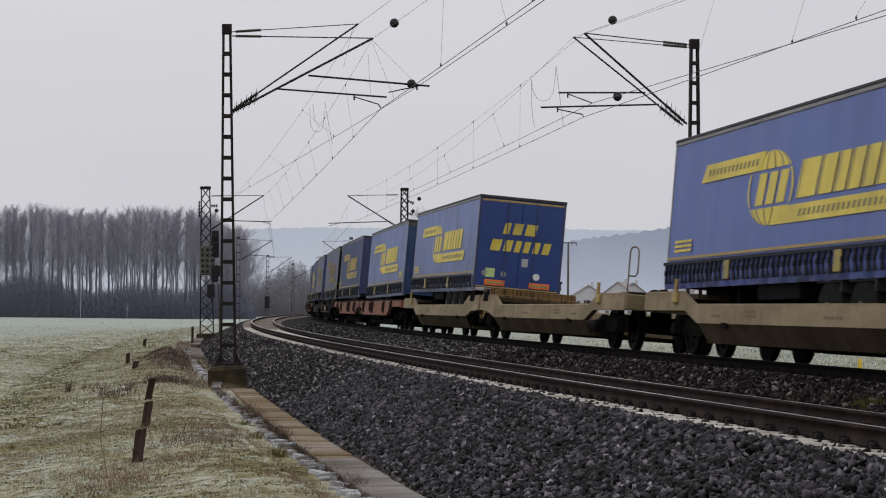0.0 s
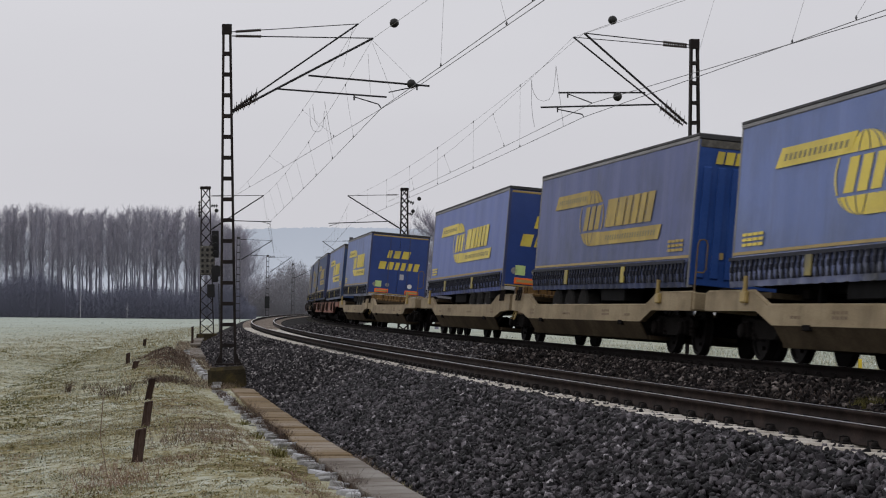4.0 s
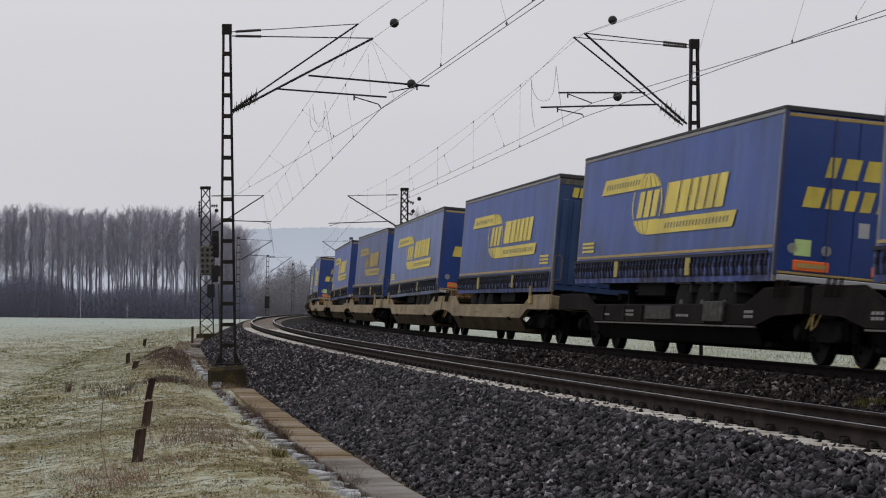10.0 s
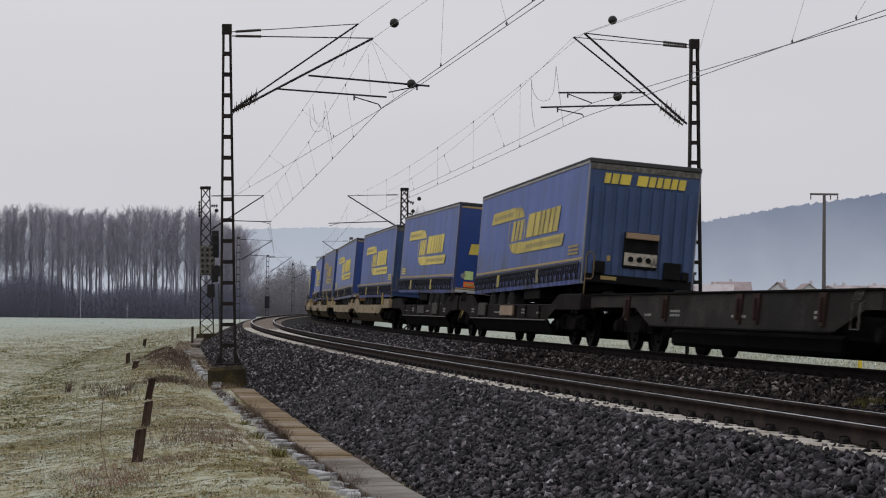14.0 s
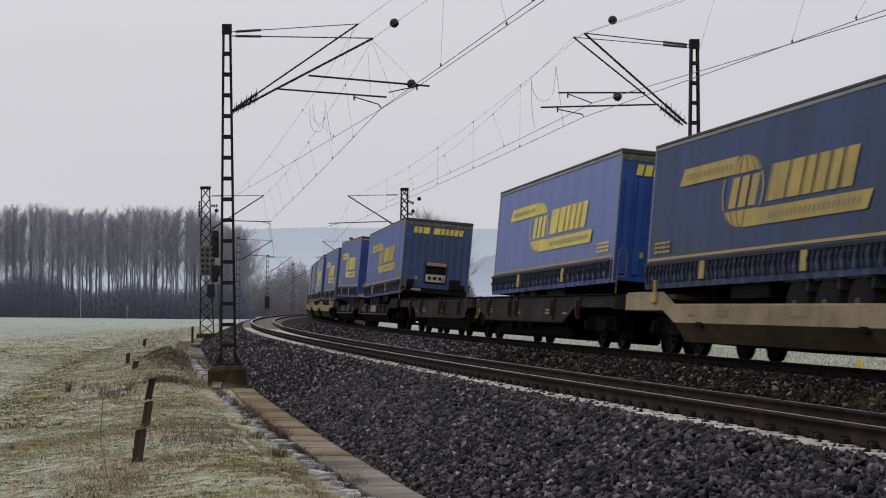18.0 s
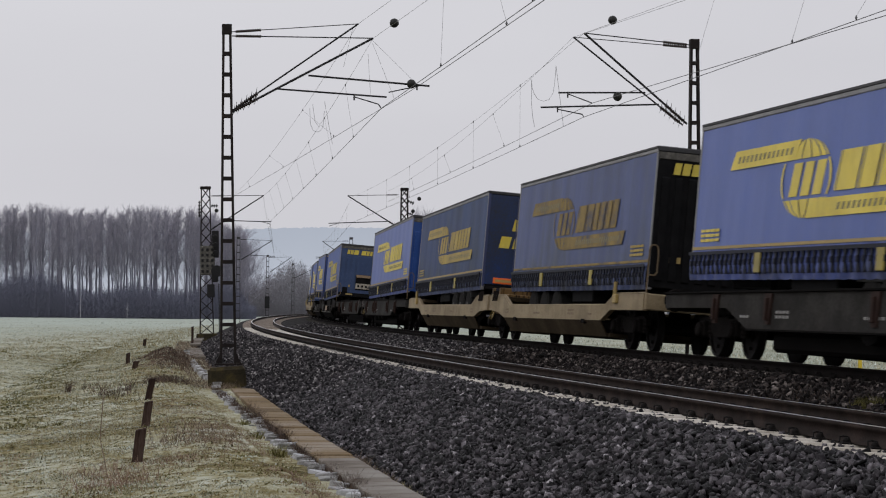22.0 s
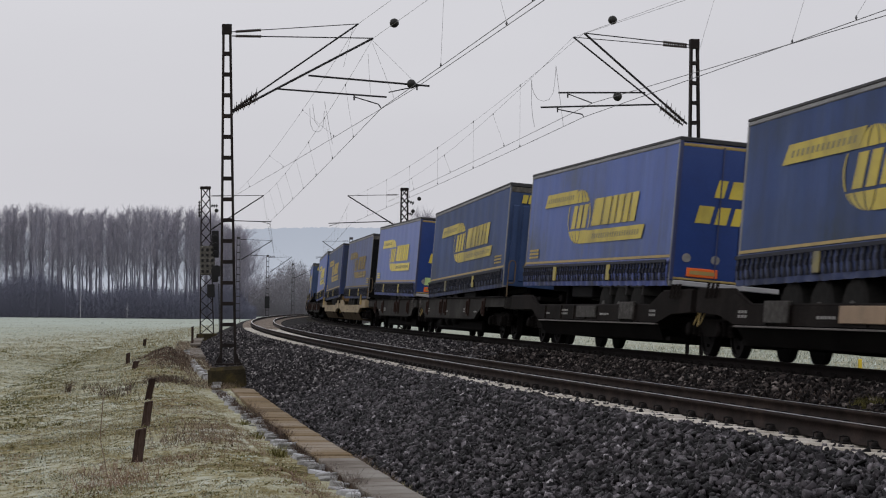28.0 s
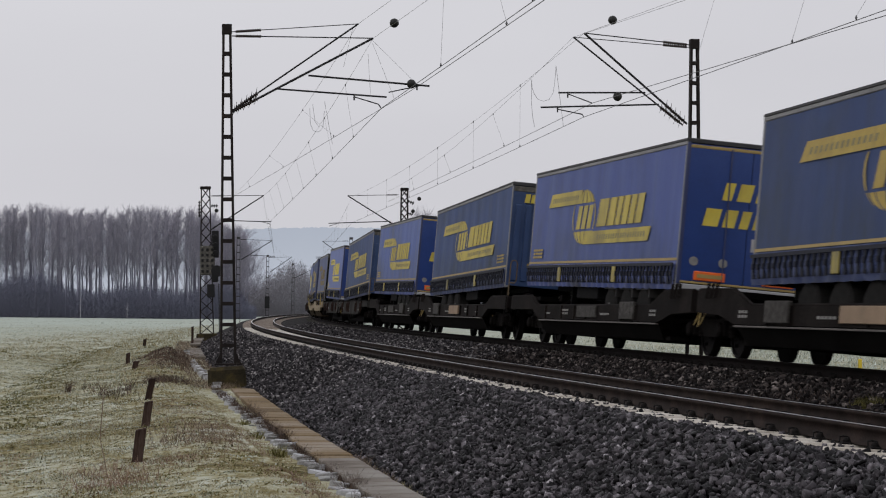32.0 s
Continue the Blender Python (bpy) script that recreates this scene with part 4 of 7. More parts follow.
for s, n in ((20.2, 260), (21.6, 340), (23.1, 300), (24.6, 420), (25.7, 300), (27.2, 460), (28.6, 420), (30.1, 480), (31.5, 380), (33.2, 420), (35.4, 380), (38.0, 300)):
    edge = 4.405 - 0.0165 * (s - 22)
    blades(n // 2, 0, 1, 0, 1, 0.05, 0.17, 0.0035, M_HEAP, "reddish_weed", "clump of dark dead weeds leaning over the trough", (s, 0.42, edge + 0.03, 0.045))
for s, n in ((23.4, 160), (24.9, 220), (26.5, 260), (27.6, 200), (30.2, 160), (34.0, 120)):
    blades(n, 0, 1, 0, 1, 0.04, 0.16, 0.0035, M_STRAW, "ballast_weed", "thin withered grass clump at the foot of the ballast", (s, 0.35, 3.84 - 0.0165 * (s - 22), 0.04))
blades(5000, 12, 48, 4.22, 4.42, 0.03, 0.12, 0.0045, M_HEAP, "dead_weeds", "brown dead weeds between trough and edging stones")
blades(3500, 14, 60, 3.45, 3.85, 0.03, 0.10, 0.005, M_BLADE, "ballast_foot_grass", "thin grass at the ballast foot")
blades(900, 0, 1, 0, 1, 0.06, 0.22, 0.006, M_STRAW, "foundation_weeds", "withered weeds round the mast foundation", (48.6, 0.35, 3.95, 0.35))
blades(500, 0, 1, 0, 1, 0.05, 0.16, 0.007, M_OLIVE, "foundation_moss", "yellow green weeds at the foot of the mast", (48.4, 0.3, 3.62, 0.16))
blades(1500, 12, 46, 4.28, 4.40, 0.06, 0.17, 0.0045, M_HEAP, "trough_edge_weeds", "dark dead weeds leaning over the trough covers")
blades(17000, 0, 1, 0, 1, 0.02, 0.09, 0.010, M_HEAP, "brush_heap", "dark heap of dead brushwood and bramble stalks", (69, 4.2, 5.05, 0.5))
blades(2600, 0, 1, 0, 1, 0.03, 0.09, 0.009, M_REDSTALK, "heap_stalks", "reddish stalks over the brushwood heap", (66, 4.0, 5.3, 0.6))
blades(2600, 0, 1, 0, 1, 0.04, 0.12, 0.006, M_HEAP, "dead_brambles", "dead dark bramble patch on the bank", (50.5, 2.0, 5.35, 0.4))
blades(800, 0, 1, 0, 1, 0.06, 0.22, 0.004, M_REDSTALK, "reddish_stalks", "reddish dry stalks on the verge", (23.5, 0.9, 6.9, 0.28))
blades(1200, 0, 1, 0, 1, 0.06, 0.22, 0.004, M_STRAW, "withered_stalks", "withered stalks beside the fence stumps", (30, 1.6, 5.7, 0.35))

# ---------------------------------------------------------------- fence stumps
def stump(h, r):
    sh = Shape().box(-r, r, -r * 0.8, r * 0.8, -0.3, h, 0.012)
    sh.v = [(x + 0.015 * math.sin(5 * z), y, z + (0.02 * x / r if z > h * 0.8 else 0)) for x, y, z in sh.v]
    return sh.mesh("stump", M_POST)


for s, off, h, r, lean in ((25.6, 6.57, 0.43, 0.066, 4), (32.8, 6.24, 0.41, 0.066, 5), (41.9, 5.98, 0.47, 0.066, 9), (61.0, 6.13, 0.26, 0.08, 8), (69.5, 6.38, 0.36, 0.07, 0), (98.8, 6.24, 0.36, 0.075, 4), (100.4, 3.95, 0.95, 0.06, 0)):
    z = float(turf(np.array([s]), np.array([off]))[0])
    ob = new("fence_post", stump(h, r))
    ob.matrix_basis = pose(*spot(s, off, z), 0, lean, heading(s) - 90)
    tagged(ob, "short dark weathered wooden fence stump in frosted grass" if lean < 5 else "leaning dark weathered wooden fence stump", "fence post", "old fence stumps")
sap = Shape()
sx = spot(24.0, 6.95, -1.05)
sap.rope([sx, sx + Vector((-0.05, 0, 0.25)), sx + Vector((-0.11, 0.02, 0.5)), sx + Vector((-0.09, 0.02, 0.8)), sx + Vector((-0.08, 0.03, 0.98))], 0.006, 5)
sap.rope([sx + Vector((-0.11, 0.02, 0.5)), sx + Vector((-0.03, 0.02, 0.66))], 0.004, 4)
tagged(new("sapling", sap.mesh("sapling", M_STRAW)), "thin bare sapling in the grass", "sapling")

# ---------------------------------------------------------------- overhead line masts
def ladder_mast(name, s, off, zb, top, w0, w1, mat, step, label, foundation=True, far=False, lean=0.0):
    """A battened mast: two channels that taper together, joined by plates."""
    m = Matrix.Translation(spot(s, off, zb)) @ Matrix.Rotation(radians(heading(s) - 90), 4, "Z") @ Matrix.Rotation(radians(lean), 4, "Y")
    th = thing(name, m, label, "catenary mast", "overhead line masts")
    H = top - zb
    for side in (-1, 1):
        sh = Shape()
        a, b = side * w0 / 2, side * w1 / 2
        profile = [(0, -0.075), (0, 0.075), (0.055, 0.075), (0.055, 0.063), (0.012, 0.063), (0.012, -0.063), (0.055, -0.063), (0.055, -0.075)]
        n = len(profile)
        sh.add([(a - side * dx, y, 0) for dx, y in profile] + [(b - side * dx, y, H) for dx, y in profile],
               [(i, (i + 1) % n, (i + 1) % n + n, i + n) for i in range(n)] + [tuple(range(n))[::-1], tuple(range(n, 2 * n))])
        part("upright", sh.mesh("upright", mat), th, "dark rusted steel channel")
    z = step * 0.9
    while z < H - 0.3:
        w = w0 + (w1 - w0) * z / H
        sh = Shape()
        for y in (-0.082, 0.074):
            sh.box(-w / 2 + 0.002, w / 2 - 0.002, y, y + 0.008, z - 0.045, z + 0.045)
        part("batten", sh.mesh("batten", mat), th)
        z += step
    part("mast_cap", Shape().box(-w1 / 2 - 0.01, w1 / 2 + 0.01, -0.09, 0.09, H - 0.22, H + 0.02, 0.008).mesh("mast_cap", mat), th)
    foot = Shape()
    for side in (-1, 1):
        foot.prism([(side * (w0 / 2 - 0.01), 0.0), (side * (w0 / 2 + 0.12), 0.0), (side * (w0 / 2 - 0.01), 0.30)], -0.06, 0.06)
    foot.box(-w0 / 2 - 0.14, w0 / 2 + 0.14, -0.2, 0.2, -0.02, 0.03)
    part("foot", foot.mesh("foot", mat), th)
    if foundation:
        block = Shape().box(-0.47, 0.42, -0.40, 0.40, -1.0, -0.04, 0.07)
        block.v = [(x * (1.0 + 0.10 * (z < -0.5)) + 0.03 * math.sin(5 * z + 3 * y), y, z + 0.035 * math.sin(6 * x + 1) * (z > -0.5)) for x, y, z in block.v]
        part("foundation", block.mesh("foundation", M_CONCRETE), th, "mossy concrete foundation block")
    return th


def insulator(a, b, r=0.055, ribs=7):
    sh = Shape()
    rows = [(0, 0.02)]
    for i in range(ribs):
        k = (i + 0.5) / ribs
        rows += [(k - 0.35 / ribs, 0.028), (k - 0.1 / ribs, r), (k + 0.1 / ribs, r), (k + 0.35 / ribs, 0.028)]
    return sh.lathe(a, b, rows + [(1, 0.02)], 10)


def at_mast(s):
    """Turns (off, z) at arc position s into a place."""
    return lambda off, z, ds=0.0: spot(s + ds, off, z)


def rod(name, a, b, r, mat, parent, label=""):
    inv = parent.matrix_basis.inverted()
    return part(name, Shape().tube(inv @ a, inv @ b, r, n=8).mesh(name, mat, 40), parent, label)


def cantilever(th, P, main, main_top, tie_root, r, off_sign, ins=0.62):
    inv = th.matrix_basis.inverted()
    a, b = P(*main), P(*main_top)
    rod("cantilever_tube", a, b, r, M_TUBE, th)
    d = (b - a).normalized()
    part("insulator", insulator(inv @ (a + d * 0.12), inv @ (a + d * (0.12 + ins)), 0.052, 11).mesh("insulator", M_INSUL, 50), th, "ribbed brown insulator")
    c = P(*tie_root)
    rod("tie_rod", c, b, r * 0.5, M_TUBE, th)
    d = (b - c).normalized()
    part("insulator", insulator(inv @ (c + d * 0.1), inv @ (c + d * (0.1 + ins)), 0.040, 11).mesh("insulator", M_INSUL, 50), th, "ribbed brown insulator")
    spikes = Shape()
    for k in range(5):
        q = inv @ (a + (b - a).normalized() * (0.1 + 0.15 * k))
        spikes.tube(q, q + Vector((0.02, 0.0, 0.16)), 0.011, 0.004, 5)
        spikes.tube(q, q + Vector((-0.05, 0.0, -0.13)), 0.011, 0.004, 5)
    part("bird_spike", spikes.mesh("bird_spike", M_TUBE), th)


# first pair of masts, with two cantilevers each
mast_a = ladder_mast("catenary_mast", 49.6, 3.94, -0.40, 7.82, 0.40, 0.215, M_MAST, 0.505, "tall dark rusted ladder-type catenary mast on a concrete block", lean=-0.95)
P = at_mast(49.6)
cantilever(mast_a, P, (3.96, 5.69), (0.5, 7.61), (3.96, 7.56), 0.028, 1)
cantilever(mast_a, P, (3.91, 5.75), (0.87, 7.95), (3.96, 7.66), 0.021, 1)
rod("registration_tube", P(2.82, 6.3), P(0.15, 6.17), 0.022, M_TUBE, mast_a)
rod("registration_tube", P(2.08, 6.65), P(-0.91, 6.47), 0.024, M_TUBE, mast_a)
rod("steady_arm", P(0.93, 6.15), P(0.35, 5.99), 0.014, M_TUBE, mast_a)
rod("steady_arm", P(0.35, 5.99), P(0.28, 5.89), 0.014, M_TUBE, mast_a)
rod("steady_arm", P(0.1, 6.29), P(-0.66, 6.47), 0.014, M_TUBE, mast_a)
rod("drop_bracket", P(0.95, 6.21), P(0.95, 6.07), 0.02, M_TUBE, mast_a)
rod("drop_bracket", P(-0.6, 6.5), P(-0.6, 6.36), 0.02, M_TUBE, mast_a)
mast_b = ladder_mast("catenary_mast", 50.05, -GAP - 3.15, -0.75, 7.87, 0.44, 0.215, M_MAST, 0.505, "tall dark rusted ladder-type catenary mast beyond the far track", lean=-0.35)
Q = at_mast(50.05)
cantilever(mast_b, Q, (-7.58, 5.73), (-4.9, 7.96), (-7.66, 7.74), 0.028, -1)
cantilever(mast_b, Q, (-7.47, 5.7), (-4.62, 7.85), (-7.66, 7.68), 0.021, -1)
rod("registration_tube", Q(-6.49, 6.5), Q(-4.25, 6.44), 0.022, M_TUBE, mast_b)
rod("registration_tube", Q(-6.84, 6.21), Q(-3.8, 6.06), 0.022, M_TUBE, mast_b)
rod("steady_arm", Q(-4.51, 6.41), Q(-5.12, 6.2), 0.014, M_TUBE, mast_b)
rod("steady_arm", Q(-4.25, 6.02), Q(-4.87, 5.91), 0.014, M_TUBE, mast_b)
rod("steady_arm", Q(-4.87, 5.91), Q(-4.9, 5.84), 0.014, M_TUBE, mast_b)
rod("drop_bracket", Q(-4.49, 6.47), Q(-4.49, 6.32), 0.02, M_TUBE, mast_b)
rod("drop_bracket", Q(-4.23, 6.07), Q(-4.23, 5.95), 0.02, M_TUBE, mast_b)


# second pair: lattice masts, one with a signal
def lattice_mast(s, off, zb, top, w, mat, label, lean=0.0, n=13):
    m = Matrix.Translation(spot(s, off, zb)) @ Matrix.Rotation(radians(heading(s) - 90), 4, "Z") @ Matrix.Rotation(radians(lean), 4, "Y")
    th = thing("catenary_mast", m, label, "catenary mast", "overhead line masts")
    H = top - zb
    for ax in (-1, 1):
        for ay in (-1, 1):
            part("corner_angle", Shape().tube((ax * w * 0.62, ay * w * 0.55, 0), (ax * w * 0.38, ay * w * 0.4, H), 0.042, n=4).mesh("corner_angle", mat), th)
    for face in (-1, 1):
        for k in range(n):
            z0, z1 = H * k / n, H * (k + 1) / n
            a0, a1 = w * (0.62 - 0.24 * k / n), w * (0.62 - 0.24 * (k + 1) / n)
            y = face * w * 0.5
            sh = Shape().tube((-a0, y, z0), (a1, y, z1), 0.028, n=4).tube((a0, y, z0), (-a1, y, z1), 0.028, n=4)
            part("lattice_brace", sh.mesh("lattice_brace", mat), th)
    part("mast_cap", Shape().box(-w * 0.5, w * 0.5, -w * 0.5, w * 0.5, H - 0.1, H + 0.05, 0.02).mesh("mast_cap", mat), th)
    part("foundation", Shape().box(-w * 0.95, w * 0.95, -w * 0.8, w * 0.8, -0.8, 0.05, 0.05).mesh("foundation", M_CONCRETE), th, "concrete foundation block")
    return th


mast_c = lattice_mast(118.8, 3.37, -0.62, 7.85, 0.62, M_MAST, "dark lattice catenary mast carrying a black railway signal", lean=-1.25)
for x0, x1, z0, z1, me, nm, lb in ((0.34, 0.74, 4.40, 5.95, M_SIGNAL, "signal_head", "tall black signal head"), (0.3, 0.7, 3.0, 3.9, M_SIGNAL, "route_indicator", "black signal board"),
                                   (-0.34, 0.50, 3.42, 5.08, M_PANEL, "equipment_panel", "grey riveted panel"), (0.05, 0.48, 2.12, 2.88, M_SIGNAL, "relay_box", "black relay box")):
    part(nm, Shape().box(x0, x1, -0.62, -0.38, z0, z1, 0.04).mesh(nm, me), mast_c, lb)
for k in range(5):
    for q in range(3):
        part("panel_fitting", kept("fitting", lambda: Shape().box(-0.07, 0.07, -0.05, 0.0, -0.08, 0.08, 0.015).mesh("panel_fitting", M_SIGNAL)), mast_c, at=(-0.20 + 0.28 * q, -0.62, 3.62 + 0.31 * k))
for k in range(3):
    part("signal_hood", Shape().tube((0.54, -0.62, 4.7 + 0.45 * k), (0.54, -0.85, 4.67 + 0.45 * k), 0.13, n=10).mesh("signal_hood", M_SIGNAL), mast_c)
part("round_signal", Shape().tube((0.62, -0.5, 3.62), (0.62, -0.72, 3.62), 0.34, n=18).mesh("round_signal", M_SIGNAL), mast_c, "round black disc signal")
part("service_pipe", Shape().tube((0.72, -0.5, 0), (0.72, -0.5, 2.9), 0.03).mesh("service_pipe", M_SIGNAL), mast_c)
part("insulator", insulator((0.3, 0, 7.95 - 0.55), (0.7, 0, 7.95 - 0.55), 0.10, 3).mesh("insulator", M_SIGNAL), mast_c)
part("insulator", insulator((-0.36, 0, 6.75), (-0.36, 0, 7.7), 0.075, 5).mesh("insulator", M_SIGNAL), mast_c)
mast_d = lattice_mast(117.1, -GAP - 3.16, -0.9, 7.85, 0.46, M_MAST, "dark lattice catenary mast beyond the train", n=19)
part("insulator", insulator((0.18, 0, 8.05), (0.56, 0, 7.92), 0.10, 3).mesh("insulator", M_SIGNAL), mast_d)
part("insulator", insulator((0.18, 0, 7.35), (0.50, 0, 7.28), 0.09, 3).mesh("insulator", M_SIGNAL), mast_d)
others = []
for s, off, far in ((203.1, 3.46, False), (273, 3.95, False), (324, 4.11, False), (200.6, -GAP - 2.94, True), (262, -GAP - 3.1, True)):
    others.append((s, ladder_mast("catenary_mast", s, off, -0.8, 7.85, 0.52, 0.34, M_FARMAST, 0.72, "distant grey ladder-type catenary mast in the haze", far=far), off, far))
part("line_box", Shape().box(-0.32, 0.32, -0.4, -0.15, 1.6, 3.2, 0.03).mesh("line_box", M_SIGNAL), others[1][1], "dark switch box")
ARMS = {118.8: ((3.22, 5.41), (0.2, 7.44), (3.25, 7.36), (1.87, 5.95), (-0.25, 5.92)), 117.1: ((-7.59, 5.56), (-4.55, 7.41), (-7.5, 7.5), (-7.02, 5.97), (-3.48, 5.81)),
        203.1: ((3.18, 5.61), (0.16, 7.54), (3.36, 7.62), (2.29, 6.08), (-0.14, 5.98)), 273: ((3.62, 5.62), (0.75, 7.65), (3.87, 7.54), (2.73, 6.05), (0.71, 6.0))}
for s, th, off, far in [(118.8, mast_c, 3.62, False), (117.1, mast_d, -GAP - 3.16, True)] + others:
    R = at_mast(s)
    c = -GAP if far else 0.0
    sgn = -1 if far else 1
    root, tip, tie, arm_a, arm_b = ARMS.get(s, ((off - sgn * 0.2, 5.6), (c + sgn * 0.15, 7.45), (off - sgn * 0.2, 7.5), (c + sgn * 2.0, 6.0), (c - sgn * 0.5, 5.9)))
    cantilever(th, R, root, tip, tie, 0.034, sgn)
    rod("registration_tube", R(*arm_a), R(*arm_b), 0.026, M_TUBE, th)
    rod("steady_arm", R(arm_b[0] + sgn * 0.5, arm_b[1] - 0.02), R(arm_b[0] + sgn * 0.05, arm_b[1] - 0.15), 0.016, M_TUBE, th)

# ---------------------------------------------------------------- overhead wires
def span(P0, P1, sag, n=14):
    return [P0.lerp(P1, i / n) - Vector((0, 0, sag * 4 * (i / n) * (1 - i / n))) for i in range(n + 1)]


def catenary(name, contact, messenger, label, spacing=8.5, sag=0.45):
    """contact and messenger: rows of (s, off, z) at the masts."""
    th = thing(name, Matrix.Identity(4), label, "overhead line")
    contact_path, carrier_path = [], []
    for (a, b), (c, d) in zip(zip(contact, contact[1:]), zip(messenger, messenger[1:])):
        A, B, C, D = (p if isinstance(p, Vector) else spot(*p) for p in (a, b, c, d))
        contact_path += span(A, B, 0.05, 8)[(1 if contact_path else 0):]
        carrier_path += span(C, D, sag, 16)[(1 if carrier_path else 0):]
        n = int((B - A).length / spacing)
        for i in range(1, n):
            k = i / n
            p, q = A.lerp(B, k), C.lerp(D, k) - Vector((0, 0, sag * 4 * k * (1 - k)))
            part("dropper", Shape().rope([p, p + Vector((0, 0, 0.03)), q - Vector((0, 0, 0.03)), q], 0.0028, 4).lathe(p - Vector((0, 0, 0.03)), p + Vector((0, 0, 0.05)), [(0, 0.008), (0.5, 0.022), (1, 0.006)], 6).lathe(q - Vector((0, 0, 0.05)), q + Vector((0, 0, 0.03)), [(0, 0.006), (0.5, 0.020), (1, 0.008)], 6).mesh("dropper", M_WIRE), th)
    part("contact_wire", Shape().rope(contact_path, 0.0078).mesh("contact_wire", M_WIRE), th, "grooved bronze contact wire")
    part("messenger_wire", Shape().rope(carrier_path, 0.0046).mesh("messenger_wire", M_FINEWIRE), th, "thin bronze carrying rope")
    return th


def reach(mast, through_point, length=72.0):
    """The end of a straight span that starts at a mast and passes through a second point; both are (s, off, z)."""
    a, b = spot(*mast), spot(*through_point)
    return a + (b - a).normalized() * length


near_c, near_m = (49.6, 0.28, 5.89), (49.6, 0.5, 7.61)
line_a = catenary("overhead_line", [reach(near_c, (31.7, 0.27, 5.93)), near_c, (118.8, -0.18, 5.94), (203.1, -0.1, 5.86), (273, 0.1, 5.86), (324, 0, 5.86)],
                  [reach(near_m, (43.2, 0.27, 7.66)), near_m, (118.8, 0.23, 7.41), (203.1, 0.15, 7.35), (273, 0.15, 7.35), (324, 0.1, 7.35)], "grey contact and carrying wires over the near track")
up_c, up_m = (49.6, -0.63, 6.46), (49.6, 0.87, 7.95)
line_b = catenary("overhead_line", [reach(up_c, (31.5, 0.14, 5.92)), up_c, (118.8, 2.4, 7.1)], [reach(up_m, (44.9, 0.70, 7.95)), up_m, (118.8, 2.0, 7.4)], "second wire run lifting off over the near track", 14)
far_c, far_m = (50.05, -4.9, 5.84), (50.05, -4.9, 7.96)
line_c = catenary("overhead_line", [reach(far_c, (31.0, -5.3, 5.87)), far_c, (117.1, -GAP - 0.15, 5.86), (200.6, -GAP, 5.86), (262, -GAP, 5.86)],
                  [reach(far_m, (44.0, -5.44, 8.0)), far_m, (117.1, -GAP - 0.15, 7.35), (200.6, -GAP - 0.15, 7.35), (262, -GAP, 7.35)], "grey contact and carrying wires over the far track")
side_c, side_m = (50.05, -5.12, 6.2), (50.05, -4.62, 7.85)
line_d = catenary("overhead_line", [reach(side_c, (31.5, -5.5, 5.86)), side_c, (117.1, -GAP - 2.2, 7.1)], [reach(side_m, (45.0, -5.1, 7.85)), side_m, (117.1, -GAP - 2.2, 7.7)], "second wire run lifting off over the far track", 14)
for th, pts in ((line_a, [(1.09, 6.90), (1.06, 6.42), (0.99, 6.27), (0.88, 6.20), (0.76, 6.24), (0.69, 6.36), (0.65, 6.84)]), (line_b, [(1.0, 7.02), (0.92, 6.5), (0.80, 6.35)]), (line_a, [(0.65, 7.12), (0.52, 6.45), (0.40, 5.85)])):
    part("jumper_loop", Shape().rope([spot(60.5, x, y) for x, y in pts], 0.0062).mesh("jumper_loop", M_FINEWIRE), th, "hanging wire loop")
for th, pts in ((line_c, [(-4.93, 7.54), (-4.95, 7.32), (-5.0, 7.16), (-5.11, 6.99), (-5.28, 6.93), (-5.44, 6.98), (-5.56, 7.17), (-5.61, 7.5), (-5.64, 7.95)]), (line_c, [(-4.93, 7.54), (-4.94, 6.82), (-4.97, 6.5), (-5.03, 6.19)]), (line_d, [(-5.64, 7.95), (-5.74, 7.18), (-5.82, 6.6), (-5.87, 6.21)])):
    part("jumper_loop", Shape().rope([spot(57.0, x, y) for x, y in pts], 0.0062).mesh("jumper_loop", M_FINEWIRE), th, "hanging wire loop")


# thin stays that fan out below the tips of the first mast's arms
for th, a, b in ((line_a, (0.51, 7.48), (-0.04, 6.14)), (line_a, (0.62, 7.22), (0.55, 6.23)), (line_b, (1.01, 7.82), (1.22, 6.89)), (line_a, (0.51, 7.55), (-0.6, 6.5))):
    part("stay_wire", Shape().rope([spot(49.6, *a), spot(49.6, *b)], 0.0035, 4).mesh("stay_wire", M_FINEWIRE), th)


def ball(where, r=0.115):
    bm = bmesh.new()
    bmesh.ops.create_uvsphere(bm, u_segments=16, v_segments=10, radius=r)
    for v in bm.verts:
        if abs(v.co.z) < r * 0.12:
            v.co *= 1.03
    me = bpy.data.meshes.new("marker_ball")
    bm.to_mesh(me)
    bm.free()
    me.materials.append(M_BALL)
    me.shade_smooth()
    ob = new("marker_ball", me)
    ob.matrix_basis = Matrix.Translation(where) @ Matrix.Rotation(0.5, 4, "X")
    tagged(ob, "black round wire ball hanging on the overhead wire", "wire ball", "wire balls")


ball(P(-0.02, 8.0))
ball(P(-0.46, 6.51))
ball(Q(-5.63, 8.31))
ball(Q(-5.77, 6.38))
ball(at_mast(117.1)(-8.67, 7.29))
ball(at_mast(117.1)(-8.32, 6.57))
ball(at_mast(118.8)(2.91, 6.52))

